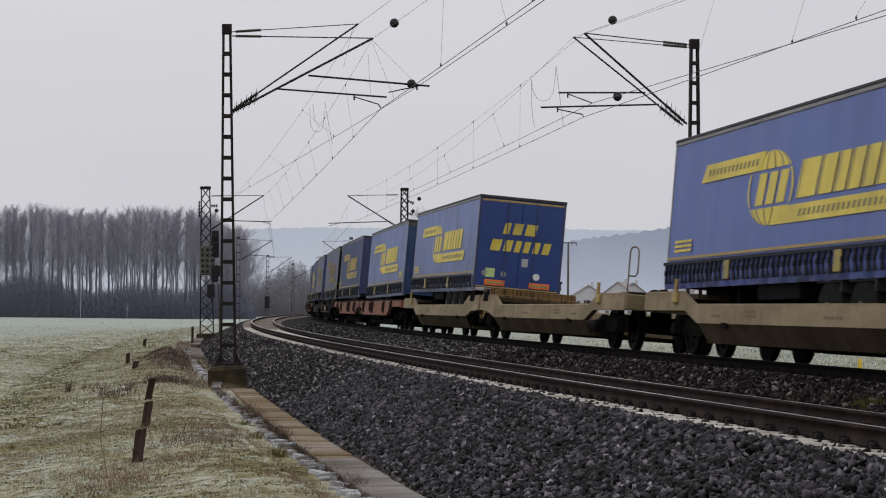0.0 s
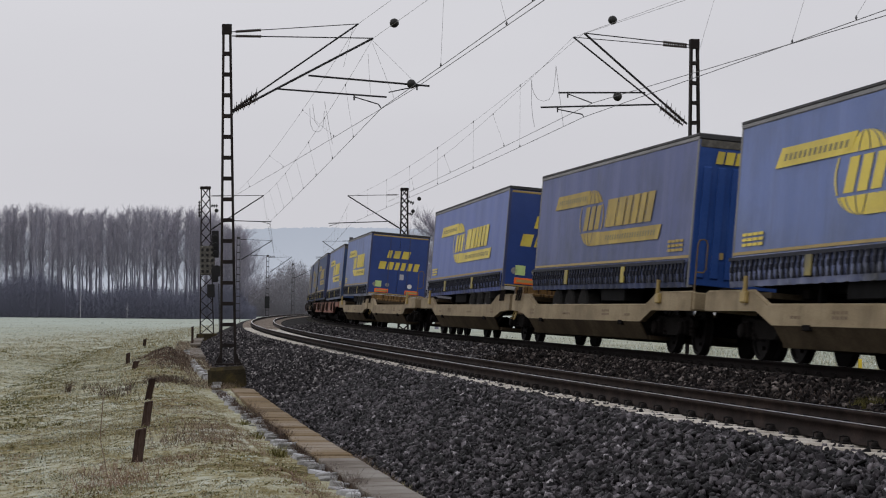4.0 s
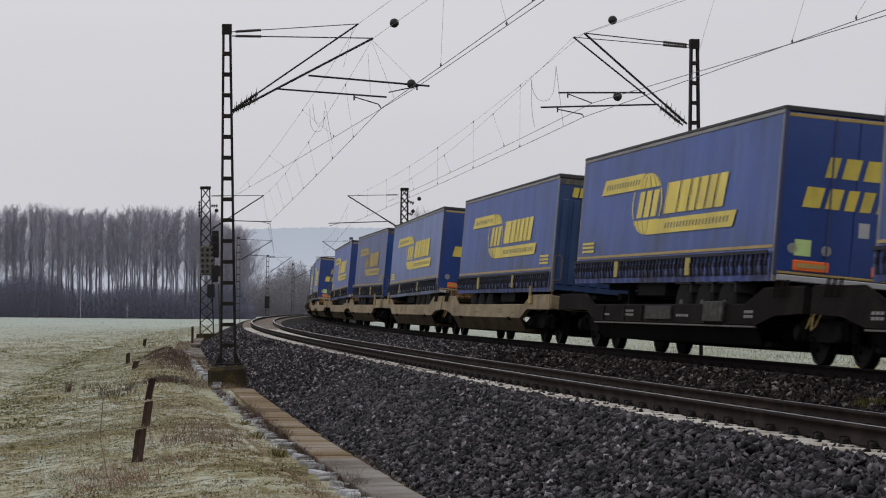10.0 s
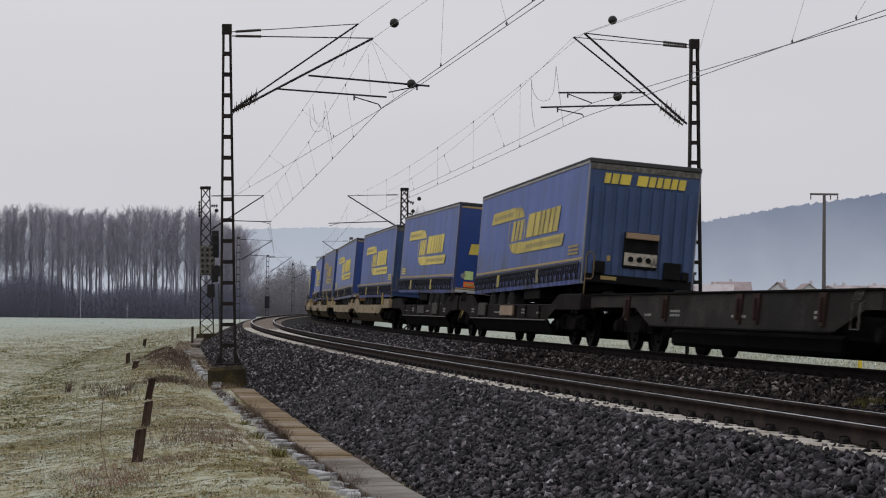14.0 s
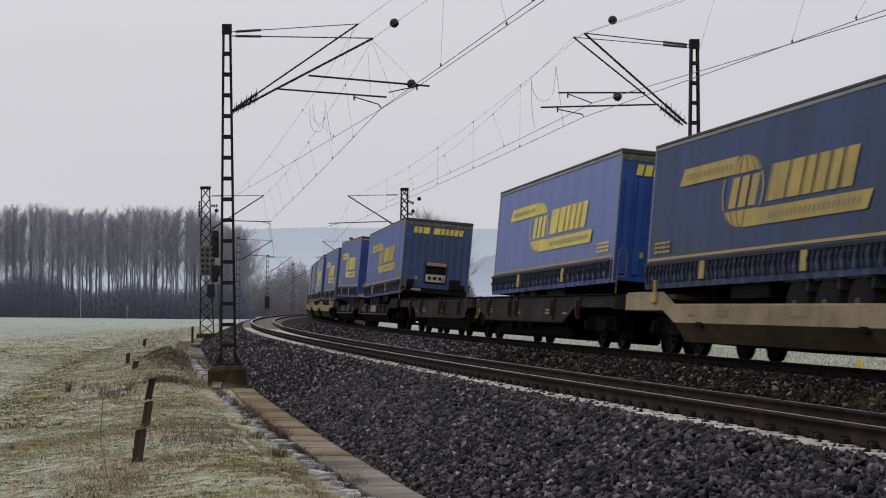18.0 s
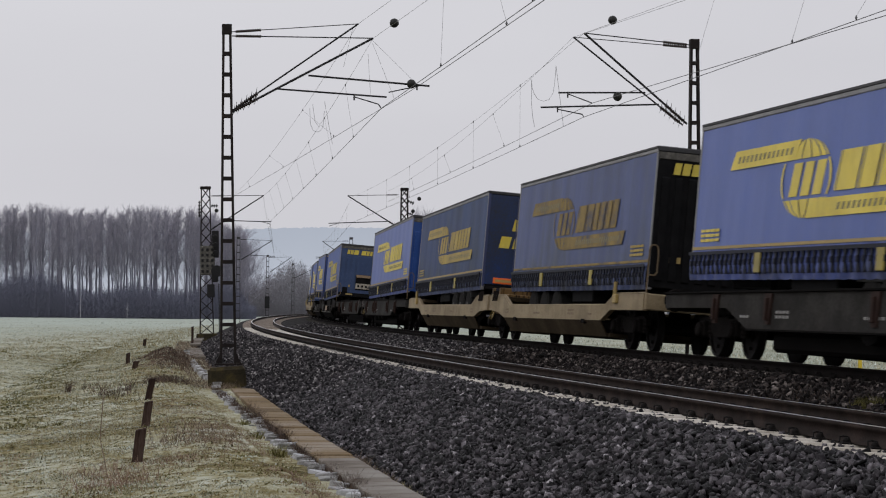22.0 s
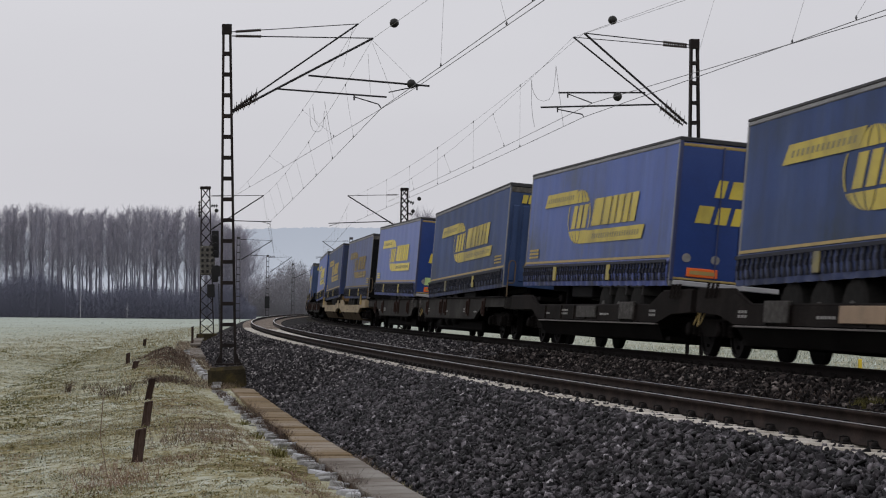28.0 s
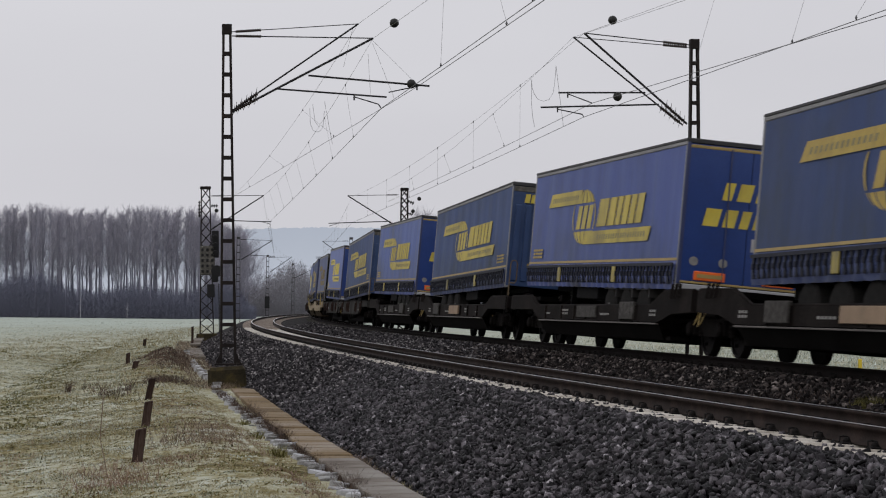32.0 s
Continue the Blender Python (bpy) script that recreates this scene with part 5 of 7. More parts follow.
# yellow marker beyond the far track, and the two timber poles in the fields
ym = new("marker_post", Shape().box(-0.05, 0.05, -0.05, 0.05, -0.3, 0.72, 0.012).mesh("marker_post", M_YELLOWPOST))
ym.matrix_basis = pose(11.55, 57, -1.0)
tagged(ym, "small yellow marker post beyond the tracks", "marker post")


def pole(x, y, top, arm):
    th = thing("power_pole", pose(x, y, -1.45), "slim grey timber power pole with one cross arm in the field", "power pole", "power poles")
    H = top + 1.45
    part("shaft", Shape().tube((0, 0, -0.3), (0, 0, H), 0.17, 0.11, 10).mesh("shaft", M_POLE, 40), th)
    part("cross_arm", Shape().box(-arm, arm, -0.06, 0.06, H - 0.1, H + 0.04, 0.01).mesh("cross_arm", M_POLE), th)
    for k in (-0.95, 0.45, 0.95):
        part("insulator", insulator((arm * k, 0, H - 0.42), (arm * k, 0, H - 0.1), 0.05, 3).mesh("insulator", M_POLE), th)


pole(27.0, 146, 9.4, 1.0)
pole(14.9, 245, 9.0, 1.0)

# ---------------------------------------------------------------- lorry trailers on the train
TW, TH, TL = 1.275, 4.05, 13.62     # half width, height of the roof above the rails, length


MIRROR = Matrix.Rotation(math.pi, 4, "Z")


def slant(sh, x0, x1, z0, z1, y, lean, out, hole=None):
    """A flat slanted block on a side: x falls from x0 to x1 as the eye reads on; lean shifts its top."""
    sh.add([(x0, y, z0), (x1, y, z0), (x1 + lean, y, z1), (x0 + lean, y, z1), (x0, y - out, z0), (x1, y - out, z0), (x1 + lean, y - out, z1), (x0 + lean, y - out, z1)],
           [(0, 1, 2, 3), (7, 6, 5, 4), (0, 4, 5, 1), (1, 5, 6, 2), (2, 6, 7, 3), (3, 7, 4, 0)])


def emblem_mesh(mat):
    """Yellow company emblem as plain shapes, drawn for the left side; x runs from the right end as one looks at it."""
    sh = Shape()
    y, o = TW + 0.012, 0.003
    slant(sh, 11.75, 8.55, 3.12, 3.43, y + 0.004, -0.28, o)
    # globe: slices between curved meridians, cut by two narrow gaps
    cx, cz, rx, rz = 7.98, 2.81, 1.14, 0.62
    lons = [-90, -64, -40, -14, 12, 38, 62, 90]
    for q, (a, b) in enumerate(zip(lons, lons[1:])):
        for lo, hi in ((0.50, 0.995), (-0.46, 0.44), (-0.995, -0.52)):
            if hi == 0.44 and 0 < q < 6:
                continue
            n = 6
            rows = []
            for i in range(n):
                k = lo + (hi - lo) * i / (n - 1)
                w = rx * math.sqrt(max(0, 1 - k * k))
                xa, xb = cx - w * math.sin(radians(a)) - 0.022, cx - w * math.sin(radians(b)) + 0.022
                mid = (xa + xb) / 2
                rows.append((max(xa, mid), min(xb, mid), cz + rz * k))
            sh.add([(r[0], y, r[2]) for r in rows] + [(r[1], y, r[2]) for r in rows], [(i, i + 1, n + i + 1, n + i) for i in range(n - 1)])
    for i in range(3):
        slant(sh, 8.70 - 0.52 * i, 8.32 - 0.52 * i, 2.54, 3.06, y, -0.19, o)
    # six plain blocks for the large word, each with a narrow shadow stripe beside it
    x = 6.74
    for w in (0.92, 0.70, 0.52, 0.58, 0.54, 0.62):
        slant(sh, x, x - 0.05, 2.56, 3.15, y, -0.22, o)
        slant(sh, x - 0.09, x - w + 0.07, 2.56, 3.15, y, -0.22, o)
        x -= w
    slant(sh, 7.86, 2.28, 2.19, 2.47, y + 0.004, -0.20, o)
    return sh


def bars_mesh():
    """Small print on the emblem as dark bars."""
    sh = Shape()
    y, o = TW + 0.019, 0.002
    x = 11.35
    for k in range(13):
        slant(sh, x, x - 0.10, 3.215, 3.325, y, -0.055, o)
        x -= 0.215
    x = 6.55
    for k in range(20):
        slant(sh, x, x - 0.10, 2.275, 2.385, y, -0.055, o)
        x -= 0.205
    return sh


def curtain_mesh(mat):
    nx, nz = 84, 10
    sh = Shape()
    vs = []
    for i in range(nx + 1):
        for j in range(nz + 1):
            x, k = TL * i / nx, j / nz
            edge = min(1, i / 3, (nx - i) / 3)
            w = 0.008 * math.sin(x * 4.6) + 0.006 * math.sin(x * 9.7 + 3 * k) * (1 - k) + 0.010 * math.sin(math.pi * k) * math.sin(x * 0.9 + 1)
            vs.append((0.03 + x * (TL - 0.06) / TL, TW - 0.006 + w * edge * 0.6, 1.76 + (3.93 - 1.76) * k))
    sh.add(vs, [(i * (nz + 1) + j, (i + 1) * (nz + 1) + j, (i + 1) * (nz + 1) + j + 1, i * (nz + 1) + j + 1) for i in range(nx) for j in range(nz)])
    me = sh.mesh("side_curtain", mat)
    me.shade_smooth()
    return me


def skirt_mesh(mat):
    nx, nz = 216, 6
    sh = Shape()
    vs = []
    for i in range(nx + 1):
        for j in range(nz + 1):
            x, k = TL * i / nx, j / nz
            puff = abs(math.sin(math.pi * (x - 0.31) / 0.5)) ** 0.6
            vs.append((0.04 + x * (TL - 0.08) / TL, TW + 0.002 + 0.055 * puff * math.sin(math.pi * (0.12 + 0.88 * k)) - 0.02 * (1 - k) + 0.008 * math.sin(7 * x + 9 * k), 1.245 + 0.525 * k + 0.022 * (1 - puff) * (1 - k)))
    sh.add(vs, [(i * (nz + 1) + j, (i + 1) * (nz + 1) + j, (i + 1) * (nz + 1) + j + 1, i * (nz + 1) + j + 1) for i in range(nx) for j in range(nz)])
    me = sh.mesh("skirt", mat)
    me.shade_smooth()
    return me


def strap_mesh():
    """Two crossed webbing straps with their buckles, and a dark bar that draws the shadows between them."""
    sh = Shape()
    for cx in (-0.125, 0.125):
        for lean in (-0.045, 0.045):
            sh.add([(cx - 0.026 - lean, 0.016, 0.02), (cx + 0.026 - lean, 0.016, 0.02), (cx + 0.026 + lean, 0.040, 0.31), (cx - 0.026 + lean, 0.040, 0.31),
                    (cx - 0.016 - lean, -0.012, 0.02), (cx + 0.016 - lean, -0.012, 0.02), (cx + 0.016 + lean, 0.012, 0.31), (cx - 0.016 + lean, 0.012, 0.31)],
                   [(0, 1, 2, 3), (7, 6, 5, 4), (0, 4, 5, 1), (1, 5, 6, 2), (2, 6, 7, 3), (3, 7, 4, 0)])
        sh.box(cx - 0.036, cx + 0.036, -0.002, 0.052, 0.13, 0.20)
    # This bar draws the dark shadow line along the straps' tops.
    sh.box(-0.25, 0.25, 0.030, 0.052, 0.275, 0.318)
    return sh.mesh("strap", M_STRAP)


def block_mesh(w, h, lean, gap):
    """One slanted yellow block that stands for a letter, in the y-z plane; its first edge at y = 0, it runs to smaller y."""
    sh = Shape()
    q = [(0, 0), (-w + gap, 0), (-w + gap - lean, h), (-lean, h)]
    sh.add([(-0.004, y, z) for y, z in q] + [(0.004, y, z) for y, z in q], [(0, 1, 2, 3), (7, 6, 5, 4), (0, 4, 5, 1), (1, 5, 6, 2), (2, 6, 7, 3), (3, 7, 4, 0)])
    return sh.mesh("letter_block", M_YELLOW)


def letter_rows(th):
    """Yellow blocks in place of the lettering on the rear doors and on the front wall."""
    for y, z, h, lean, gap, widths in ((0.54, 2.97, 0.33, 0.07, 0.10, (0.28, 0.36, 0.42)), (0.88, 2.47, 0.33, 0.07, 0.09, (0.38, 0.32, 0.26, 0.28, 0.28, 0.30))):
        for w in widths:
            part("letter_block", kept(("block", w, h), lambda: block_mesh(w, h, lean, gap)), th, at=(-0.030, y, z))
            y -= w
    y = 0.95
    for w in (0.17, 0.19, 0.27, 0, 0.27, 0.18, 0.15, 0.18, 0.17, 0.19):
        if w:
            part("letter_block", kept(("block", w, 0.23), lambda: block_mesh(w, 0.23, 0.035, 0.035)), th, at=Matrix.Translation((TL + 0.05, -y, 3.52)) @ MIRROR)
        y -= w or 0.12


def wheel_mesh():
    sh = Shape()
    sh.lathe((0, -0.18, 0), (0, 0.18, 0), [(0, 0.30), (0.03, 0.44), (0.14, 0.495), (0.86, 0.495), (0.97, 0.44), (1.0, 0.30)], 20)
    return sh.mesh("tyre", M_TYRE, 30)


def trailer(tarp, door, print_mat, gold, label, sticker=True, plate=False):
    """A curtain-sided semi-trailer; its rear end stands at x = 0, its front at x = TL."""
    th = thing("semi_trailer", Matrix.Identity(4), label, "semi-trailer", "lorry trailers on the train")
    tn = tarp.name
    hem = {BLUE_CLEAN: SKIRT_CLEAN, BLUE_VIVID: SKIRT_CLEAN, BLUE_ROYAL: SKIRT_CLEAN, BLUE_FADED: SKIRT_FADED}.get(tarp, SKIRT_DULL) if tarp != BLUE_DEEP else SKIRT_DULL
    for side in (0, 1):
        turn = Matrix.Identity(4) if side == 0 else Matrix.Translation((TL, 0, 0)) @ MIRROR
        cur = part("side_curtain", kept(("curtain", tn), lambda: curtain_mesh(tarp)), th, "", turn)
        part("emblem", kept(("emblem", print_mat.name), lambda: emblem_mesh(print_mat).mesh("emblem", print_mat)), cur, "yellow banner and globe emblem")
        tagged(part("small_print", kept("bars", lambda: bars_mesh().mesh("small_print", M_INK)), cur, "dark bars of small print"), kind="stuff")
        part("yellow_stripe", kept(("stripe", print_mat.name), lambda: Shape().box(0.05, TL - 0.05, TW + 0.006, TW + 0.014, 1.785, 1.835).mesh("yellow_stripe", M_GOLD if print_mat != M_YELLOW_GONE else M_YELLOW_GONE)), cur)
        # block of small print near the trailer's front
        mx = TL - 1.0 if side == 0 else 1.0
        tag = Shape()
        for r in range(3):
            for q in range(4):
                tag.box(mx - 0.52 + 0.27 * q, mx - 0.30 + 0.27 * q, TW + 0.01, TW + 0.016, 1.92 + 0.085 * r, 1.97 + 0.085 * r)
        tagged(part("side_notice", kept(("tag", side, print_mat.name), lambda: tag.mesh("side_notice", M_YELLOW_OLD if print_mat != M_YELLOW else M_YELLOW)), cur, "yellow bars of small print"), kind="stuff")
        sk = part("skirt", kept(("skirt", hem.name), lambda: skirt_mesh(hem)), th, "pleated lower curtain hem", turn)
        for k in range(27):
            part("strap", kept("strap", strap_mesh), sk, at=Matrix.Translation((0.31 + 0.5 * k, TW + 0.030, 1.32)) @ Matrix.Diagonal((1, 1, 1.32, 1)))
        for x in (4.55, 9.75):
            part("yellow_patch", kept("patch", lambda: Shape().box(-0.14, 0.14, 0, 0.03, 0, 0.33, 0.01).mesh("yellow_patch", M_YELLOW_SOFT)), sk, at=(x, TW + 0.055, 1.36))
        part("top_rail", kept("top_rail", lambda: Shape().box(0.0, TL, TW - 0.05, TW + 0.012, 3.93, 4.005, 0.012).mesh("top_rail", M_ALU)), th, "", turn)
        part("roof_seam", kept("roof_seam", lambda: Shape().box(-0.01, TL, TW - 0.05, TW + 0.018, 4.005, 4.056, 0.008).mesh("roof_seam", M_DARKROOF)), th, "dark roof seam", turn)
        part("side_rail", kept("side_rail", lambda: Shape().box(0.0, TL, TW - 0.10, TW - 0.03, 1.26, 1.40, 0.01).mesh("side_rail", M_ALU)), th, "", turn)
        for x in (0.0, TL - 0.07):
            part("corner_post", kept("corner_post", lambda: Shape().box(0, 0.07, TW - 0.07, TW + 0.006, 1.25, 3.95, 0.01).mesh("corner_post", M_ALU)), th, "", turn @ Matrix.Translation((x, 0, 0)))
    part("roof", kept("roof", lambda: Shape().prism([(0.0, 4.0), (0.05, TH), (TL - 0.05, TH), (TL, 4.0)], -TW + 0.055, TW - 0.055).mesh("roof", M_ROOF)), th)
    part("roof_edge", kept("roof_edge", lambda: Shape().box(-0.025, 0.06, -TW, TW, 3.97, 4.06, 0.015).mesh("roof_edge", M_DARKROOF)), th)
    part("floor", kept("floor", lambda: Shape().box(0.0, TL, -TW + 0.1, TW - 0.1, 1.30, 1.42).mesh("floor", M_CHASSIS)), th)
    for side in (-1, 1):
        d = part("rear_door", kept(("door", side, door.name), lambda: Shape().box(-0.022, 0.03, min(0.006 * side, side * (TW - 0.03)), max(0.006 * side, side * (TW - 0.03)), 1.42, 3.96, 0.008).mesh("rear_door", door)), th)
        part("lock_rod", kept("lock_rod", lambda: Shape().tube((-0.04, 0, 1.45), (-0.04, 0, 3.92), 0.014).mesh("lock_rod", door)), d, at=(0, side * 0.42, 0))
        part("edge_piping", kept(("piping", side), lambda: Shape().box(-0.03, 0.02, side * (TW - 0.035) - 0.035, side * (TW - 0.035) + 0.035, 1.36, 3.98, 0.008).mesh("edge_piping", M_GOLD if gold else door)), th, "ochre edge strip" if gold else "")
        lp = part("tail_lamp", kept(("lamp", side), lambda: Shape().box(-0.05, 0.02, side * 0.66 - 0.30, side * 0.66 + 0.30, 1.45, 1.62, 0.012).mesh("tail_lamp", M_LAMP)), th, "orange-red reflector board")
        part("lens", kept(("lens", side), lambda: Shape().box(-0.056, -0.05, side * 0.66 - 0.24, side * 0.66 + 0.24, 1.50, 1.57).mesh("lens", M_GOLD)), lp, "amber strip")
    if gold:
        part("header_strip", kept("header_strip", lambda: Shape().box(-0.03, 0.02, -TW + 0.07, TW - 0.07, 3.885, 3.945, 0.008).mesh("header_strip", M_GOLD)), th, "ochre header strip")
    letter_rows(th)
    if sticker:
        part("sticker", kept("sticker_a", lambda: Shape().box(-0.034, -0.026, 0.68, 0.95, 1.69, 1.95).mesh("sticker", M_GREEN)), th, "yellow-green square sticker")
    part("round_sticker", kept("sticker_b", lambda: Shape().tube((-0.036, -0.55, 1.80), (-0.022, -0.55, 1.80), 0.10, n=16).mesh("round_sticker", M_WHITE)), th, "round white sticker")
    if gold or sticker:
        part("grey_plate", kept("grey_plate", lambda: Shape().box(-0.032, -0.024, -0.27, -0.09, 2.06, 2.30).mesh("grey_plate", M_ROOF)), th, "small grey plate")
        for q in (0.42, 0.98):
            part("round_sticker", kept(("ring", q), lambda: Shape().tube((-0.034, q, 1.80), (-0.022, q, 1.80), 0.085, n=14).mesh("round_sticker", M_STENCIL)), th, "worn round white sticker")
    part("rear_bumper", kept(("bumper", bool(gold)), lambda: Shape().box(-0.05, 0.06, -1.2, 1.2, 1.27, 1.37, 0.015).mesh("rear_bumper", M_ROOF if gold else M_CHASSIS)), th)
    if gold:
        part("footer_strip", kept("footer_strip", lambda: Shape().box(-0.03, 0.02, -TW + 0.07, TW - 0.07, 1.385, 1.425, 0.008).mesh("footer_strip", M_GOLD)), th, "ochre footer strip")
    # front wall
    def front():
        sh = Shape().box(TL - 0.03, TL + 0.012, -TW + 0.02, TW - 0.02, 1.30, 3.95, 0.01)
        return sh.mesh("front_wall", wall_mat)
    wall_mat = M_CHASSIS if tarp in (BLUE_GREY, BLUE_WORN) else M_BULK_BRIGHT if tarp in (BLUE_VIVID, BLUE_ROYAL, BLUE_HAZE) else M_BULK
    fw = part("front_wall", kept(("front", wall_mat.name), front), th, "ribbed blue front wall")
    for k in range(9):
        part("wall_rib", kept(("rib", wall_mat.name), lambda: Shape().prism([(TL + 0.008, 1.42), (TL + 0.045, 1.45), (TL + 0.045, 3.44), (TL + 0.008, 3.47)], -0.07, 0.07).mesh("wall_rib", wall_mat)), fw, at=(0, -1.08 + 0.27 * k, 0))
    part("front_header", kept("front_header", lambda: Shape().box(TL - 0.05, TL + 0.04, -TW - 0.005, TW + 0.005, 3.95, 4.058, 0.02).mesh("front_header", M_DARKROOF)), th, "dark header rail")
    part("front_band", kept("front_band", lambda: Shape().box(TL + 0.012, TL + 0.03, -TW + 0.03, TW - 0.03, 3.81, 3.945, 0.006).mesh("front_band", M_PANEL)), th, "dirty grey-brown top band")
    part("reflector", kept("reflector", lambda: Shape().box(TL + 0.03, TL + 0.04, -0.88, -0.66, 1.80, 1.92).mesh("reflector", M_GOLD)), th, "yellow plate")
    if plate:
        fr = part("equipment_rack", Shape().box(TL + 0.01, TL + 0.10, -0.38, 0.40, 1.68, 2.48, 0.02).mesh("equipment_rack", M_CHASSIS), th, "black coupling panel")
        part("cream_board", Shape().box(TL + 0.10, TL + 0.115, -0.36, 0.38, 1.74, 2.02).mesh("cream_board", M_CREAM), fr, "cream connection board")
        part("upper_shelf", Shape().box(TL + 0.10, TL + 0.20, -0.36, 0.38, 2.33, 2.46, 0.01).mesh("upper_shelf", M_HATCH), fr)
        part("soot_panel", Shape().box(TL + 0.012, TL + 0.06, -TW + 0.05, TW - 0.05, 1.31, 1.50, 0.01).mesh("soot_panel", M_CHASSIS), fr, "soot-black lower panel")
        for a, b, z0, z1 in ((-1.05, -0.78, 1.50, 1.78), (0.55, 0.95, 1.50, 1.88), (0.98, 1.14, 1.50, 1.70)):
            part("coupling_box", Shape().box(TL + 0.05, TL + 0.13, a, b, z0, z1, 0.02).mesh("coupling_box", M_CHASSIS), fr, "black coupling box")
        part("gold_bar", Shape().box(TL + 0.06, TL + 0.075, -0.85, -0.5, 1.38, 1.46).mesh("gold_bar", M_GOLD), fr)
        for k in range(3):
            part("socket", Shape().tube((TL + 0.11, -0.22 + 0.2 * k, 1.88), (TL + 0.16, -0.22 + 0.2 * k, 1.88), 0.06, n=12).mesh("socket", M_CHASSIS), fr)
    # chassis
    for side in (-1, 1):
        part("chassis_beam", kept(("beam", side), lambda: Shape().prism([(0.1, 1.30), (0.1, 1.08), (9.0, 0.98), (10.0, 1.18), (TL - 0.3, 1.18), (TL - 0.3, 1.30)], side * 0.5 - 0.06, side * 0.5 + 0.06).mesh("chassis_beam", M_CHASSIS)), th)
        part("landing_leg", kept(("leg", side), lambda: Shape().box(10.55, 10.68, side * 0.75 - 0.06, side * 0.75 + 0.06, 0.78, 1.3, 0.01).mesh("landing_leg", M_CHASSIS)), th)
        part("pallet_box", kept(("pbox", side), lambda: Shape().box(6.6, 8.6, side * 0.95 - 0.2, side * 0.95 + 0.2, 1.0, 1.29, 0.02).mesh("pallet_box", M_CHASSIS)), th)
    for x in (2.5, 3.82, 5.14):
        ax = part("axle", kept("axle", lambda: Shape().tube((0, -0.95, 0), (0, 0.95, 0), 0.07).mesh("axle", M_CHASSIS, 40)), th, "", (x, 0, 0.82))
        for y in (-1.05, 1.05):
            part("tyre", kept("tyre", wheel_mesh), ax, at=(0, y, 0))
            part("rim", kept(("rim", y > 0), lambda: Shape().lathe((0, 0.13 * (1 if y > 0 else -1), 0), (0, 0.20 * (1 if y > 0 else -1), 0), [(0, 0.29), (0.6, 0.28), (0.7, 0.20), (0.3, 0.13), (0.9, 0.12), (1, 0.05)], 16).mesh("rim", M_RIM, 30)), ax, at=(0, y, 0))
        part("mudguard", kept("mudguard", lambda: Shape().box(-0.50, 0.50, 0.86, 1.24, 0.47, 0.50, 0.01).box(-0.55, -0.49, 0.86, 1.24, 0.25, 0.49, 0.01).box(-0.5, 0.5, 1.215, 1.24, 0.40, 0.49, 0.006).mesh("mudguard", M_GUARD)), ax, "grey plastic mudguard")
    return th


# ---------------------------------------------------------------- articulated wagons, built as two half sections
def bogie(parent, x):
    bg = part("bogie", kept("bolster", lambda: Shape().box(-0.28, 0.28, -1.0, 1.0, 0.42, 0.72, 0.04).box(-0.14, 0.14, -0.2, 0.2, 0.70, 0.86, 0.02).mesh("bogie", M_BOGIE)), parent, "grimy black three-piece bogie", (x, 0, 0))

    def frame_side():
        sh = Shape()
        sh.prism([(-1.28, 0.62), (-1.0, 0.70), (-0.5, 0.66), (0.5, 0.66), (1.0, 0.70), (1.28, 0.62), (1.28, 0.50), (0.62, 0.50), (0.40, 0.34), (-0.40, 0.34), (-0.62, 0.50), (-1.28, 0.50)], 0.93, 1.03)
        for a in (-0.9, 0.9):
            sh.box(a - 0.15, a + 0.15, 0.92, 1.12, 0.34, 0.62, 0.03)
            sh.lathe((a, 1.10, 0.46), (a, 1.20, 0.46), [(0, 0.13), (0.7, 0.13), (1, 0.09)], 12)
            for b in (-0.24, 0.24):
                sh.lathe((a + b, 0.98, 0.34), (a + b, 0.98, 0.60), [(0, .075), (.15, .055), (.3, .075), (.45, .055), (.6, .075), (.75, .055), (.9, .075), (1, .06)], 10)
        return sh.mesh("side_frame", M_BOGIE)

    def wheelset():
        sh = Shape().tube((0, -1.0, 0), (0, 1.0, 0), 0.085, n=12)
        for s in (-1, 1):
            y = s * 0.7525
            sh.lathe((0, y - s * 0.095, 0), (0, y + s * 0.045, 0), [(0, 0.36), (0.0, 0.485), (0.2, 0.487), (0.28, 0.462), (1.0, 0.455), (1.0, 0.40), (0.75, 0.39), (0.7, 0.16), (1.0, 0.12)], 24)
            for k in range(4):
                a = k * math.pi / 2
                c = Vector((0.27 * math.cos(a), y, 0.27 * math.sin(a)))
                sh.tube(c + Vector((0, -0.06, 0)), c + Vector((0, 0.06, 0)), 0.035, n=6)
        return sh.mesh("wheelset", M_WHEEL, 30)
    for turn in (0, 180):
        part("side_frame", kept("side_frame", frame_side), bg, at=pose(0, 0, 0, 0, 0, turn))
    for a in (-0.9, 0.9):
        w = part("wheelset", kept("wheelset", wheelset), bg, at=(a, 0, 0.455))
        WHEELS.append((w, a))
    return bg


WHEELS = []
POCKET_TOP = [(0.2, 0.92), (0.2, 1.13), (2.15, 1.12), (3.1, 0.86), (13.4, 0.86), (14.2, 1.09), (16.62, 1.09), (16.62, 0.77), (13.95, 0.77), (13.15, 0.55), (2.35, 0.55), (1.45, 0.70), (0.2, 0.74)]
FRAME_TOP = [(0.40, 0.80), (0.40, 1.07), (16.7, 1.07), (16.7, 0.82), (13.1, 0.82), (11.9, 0.46), (2.15, 0.48), (1.0, 0.80)]


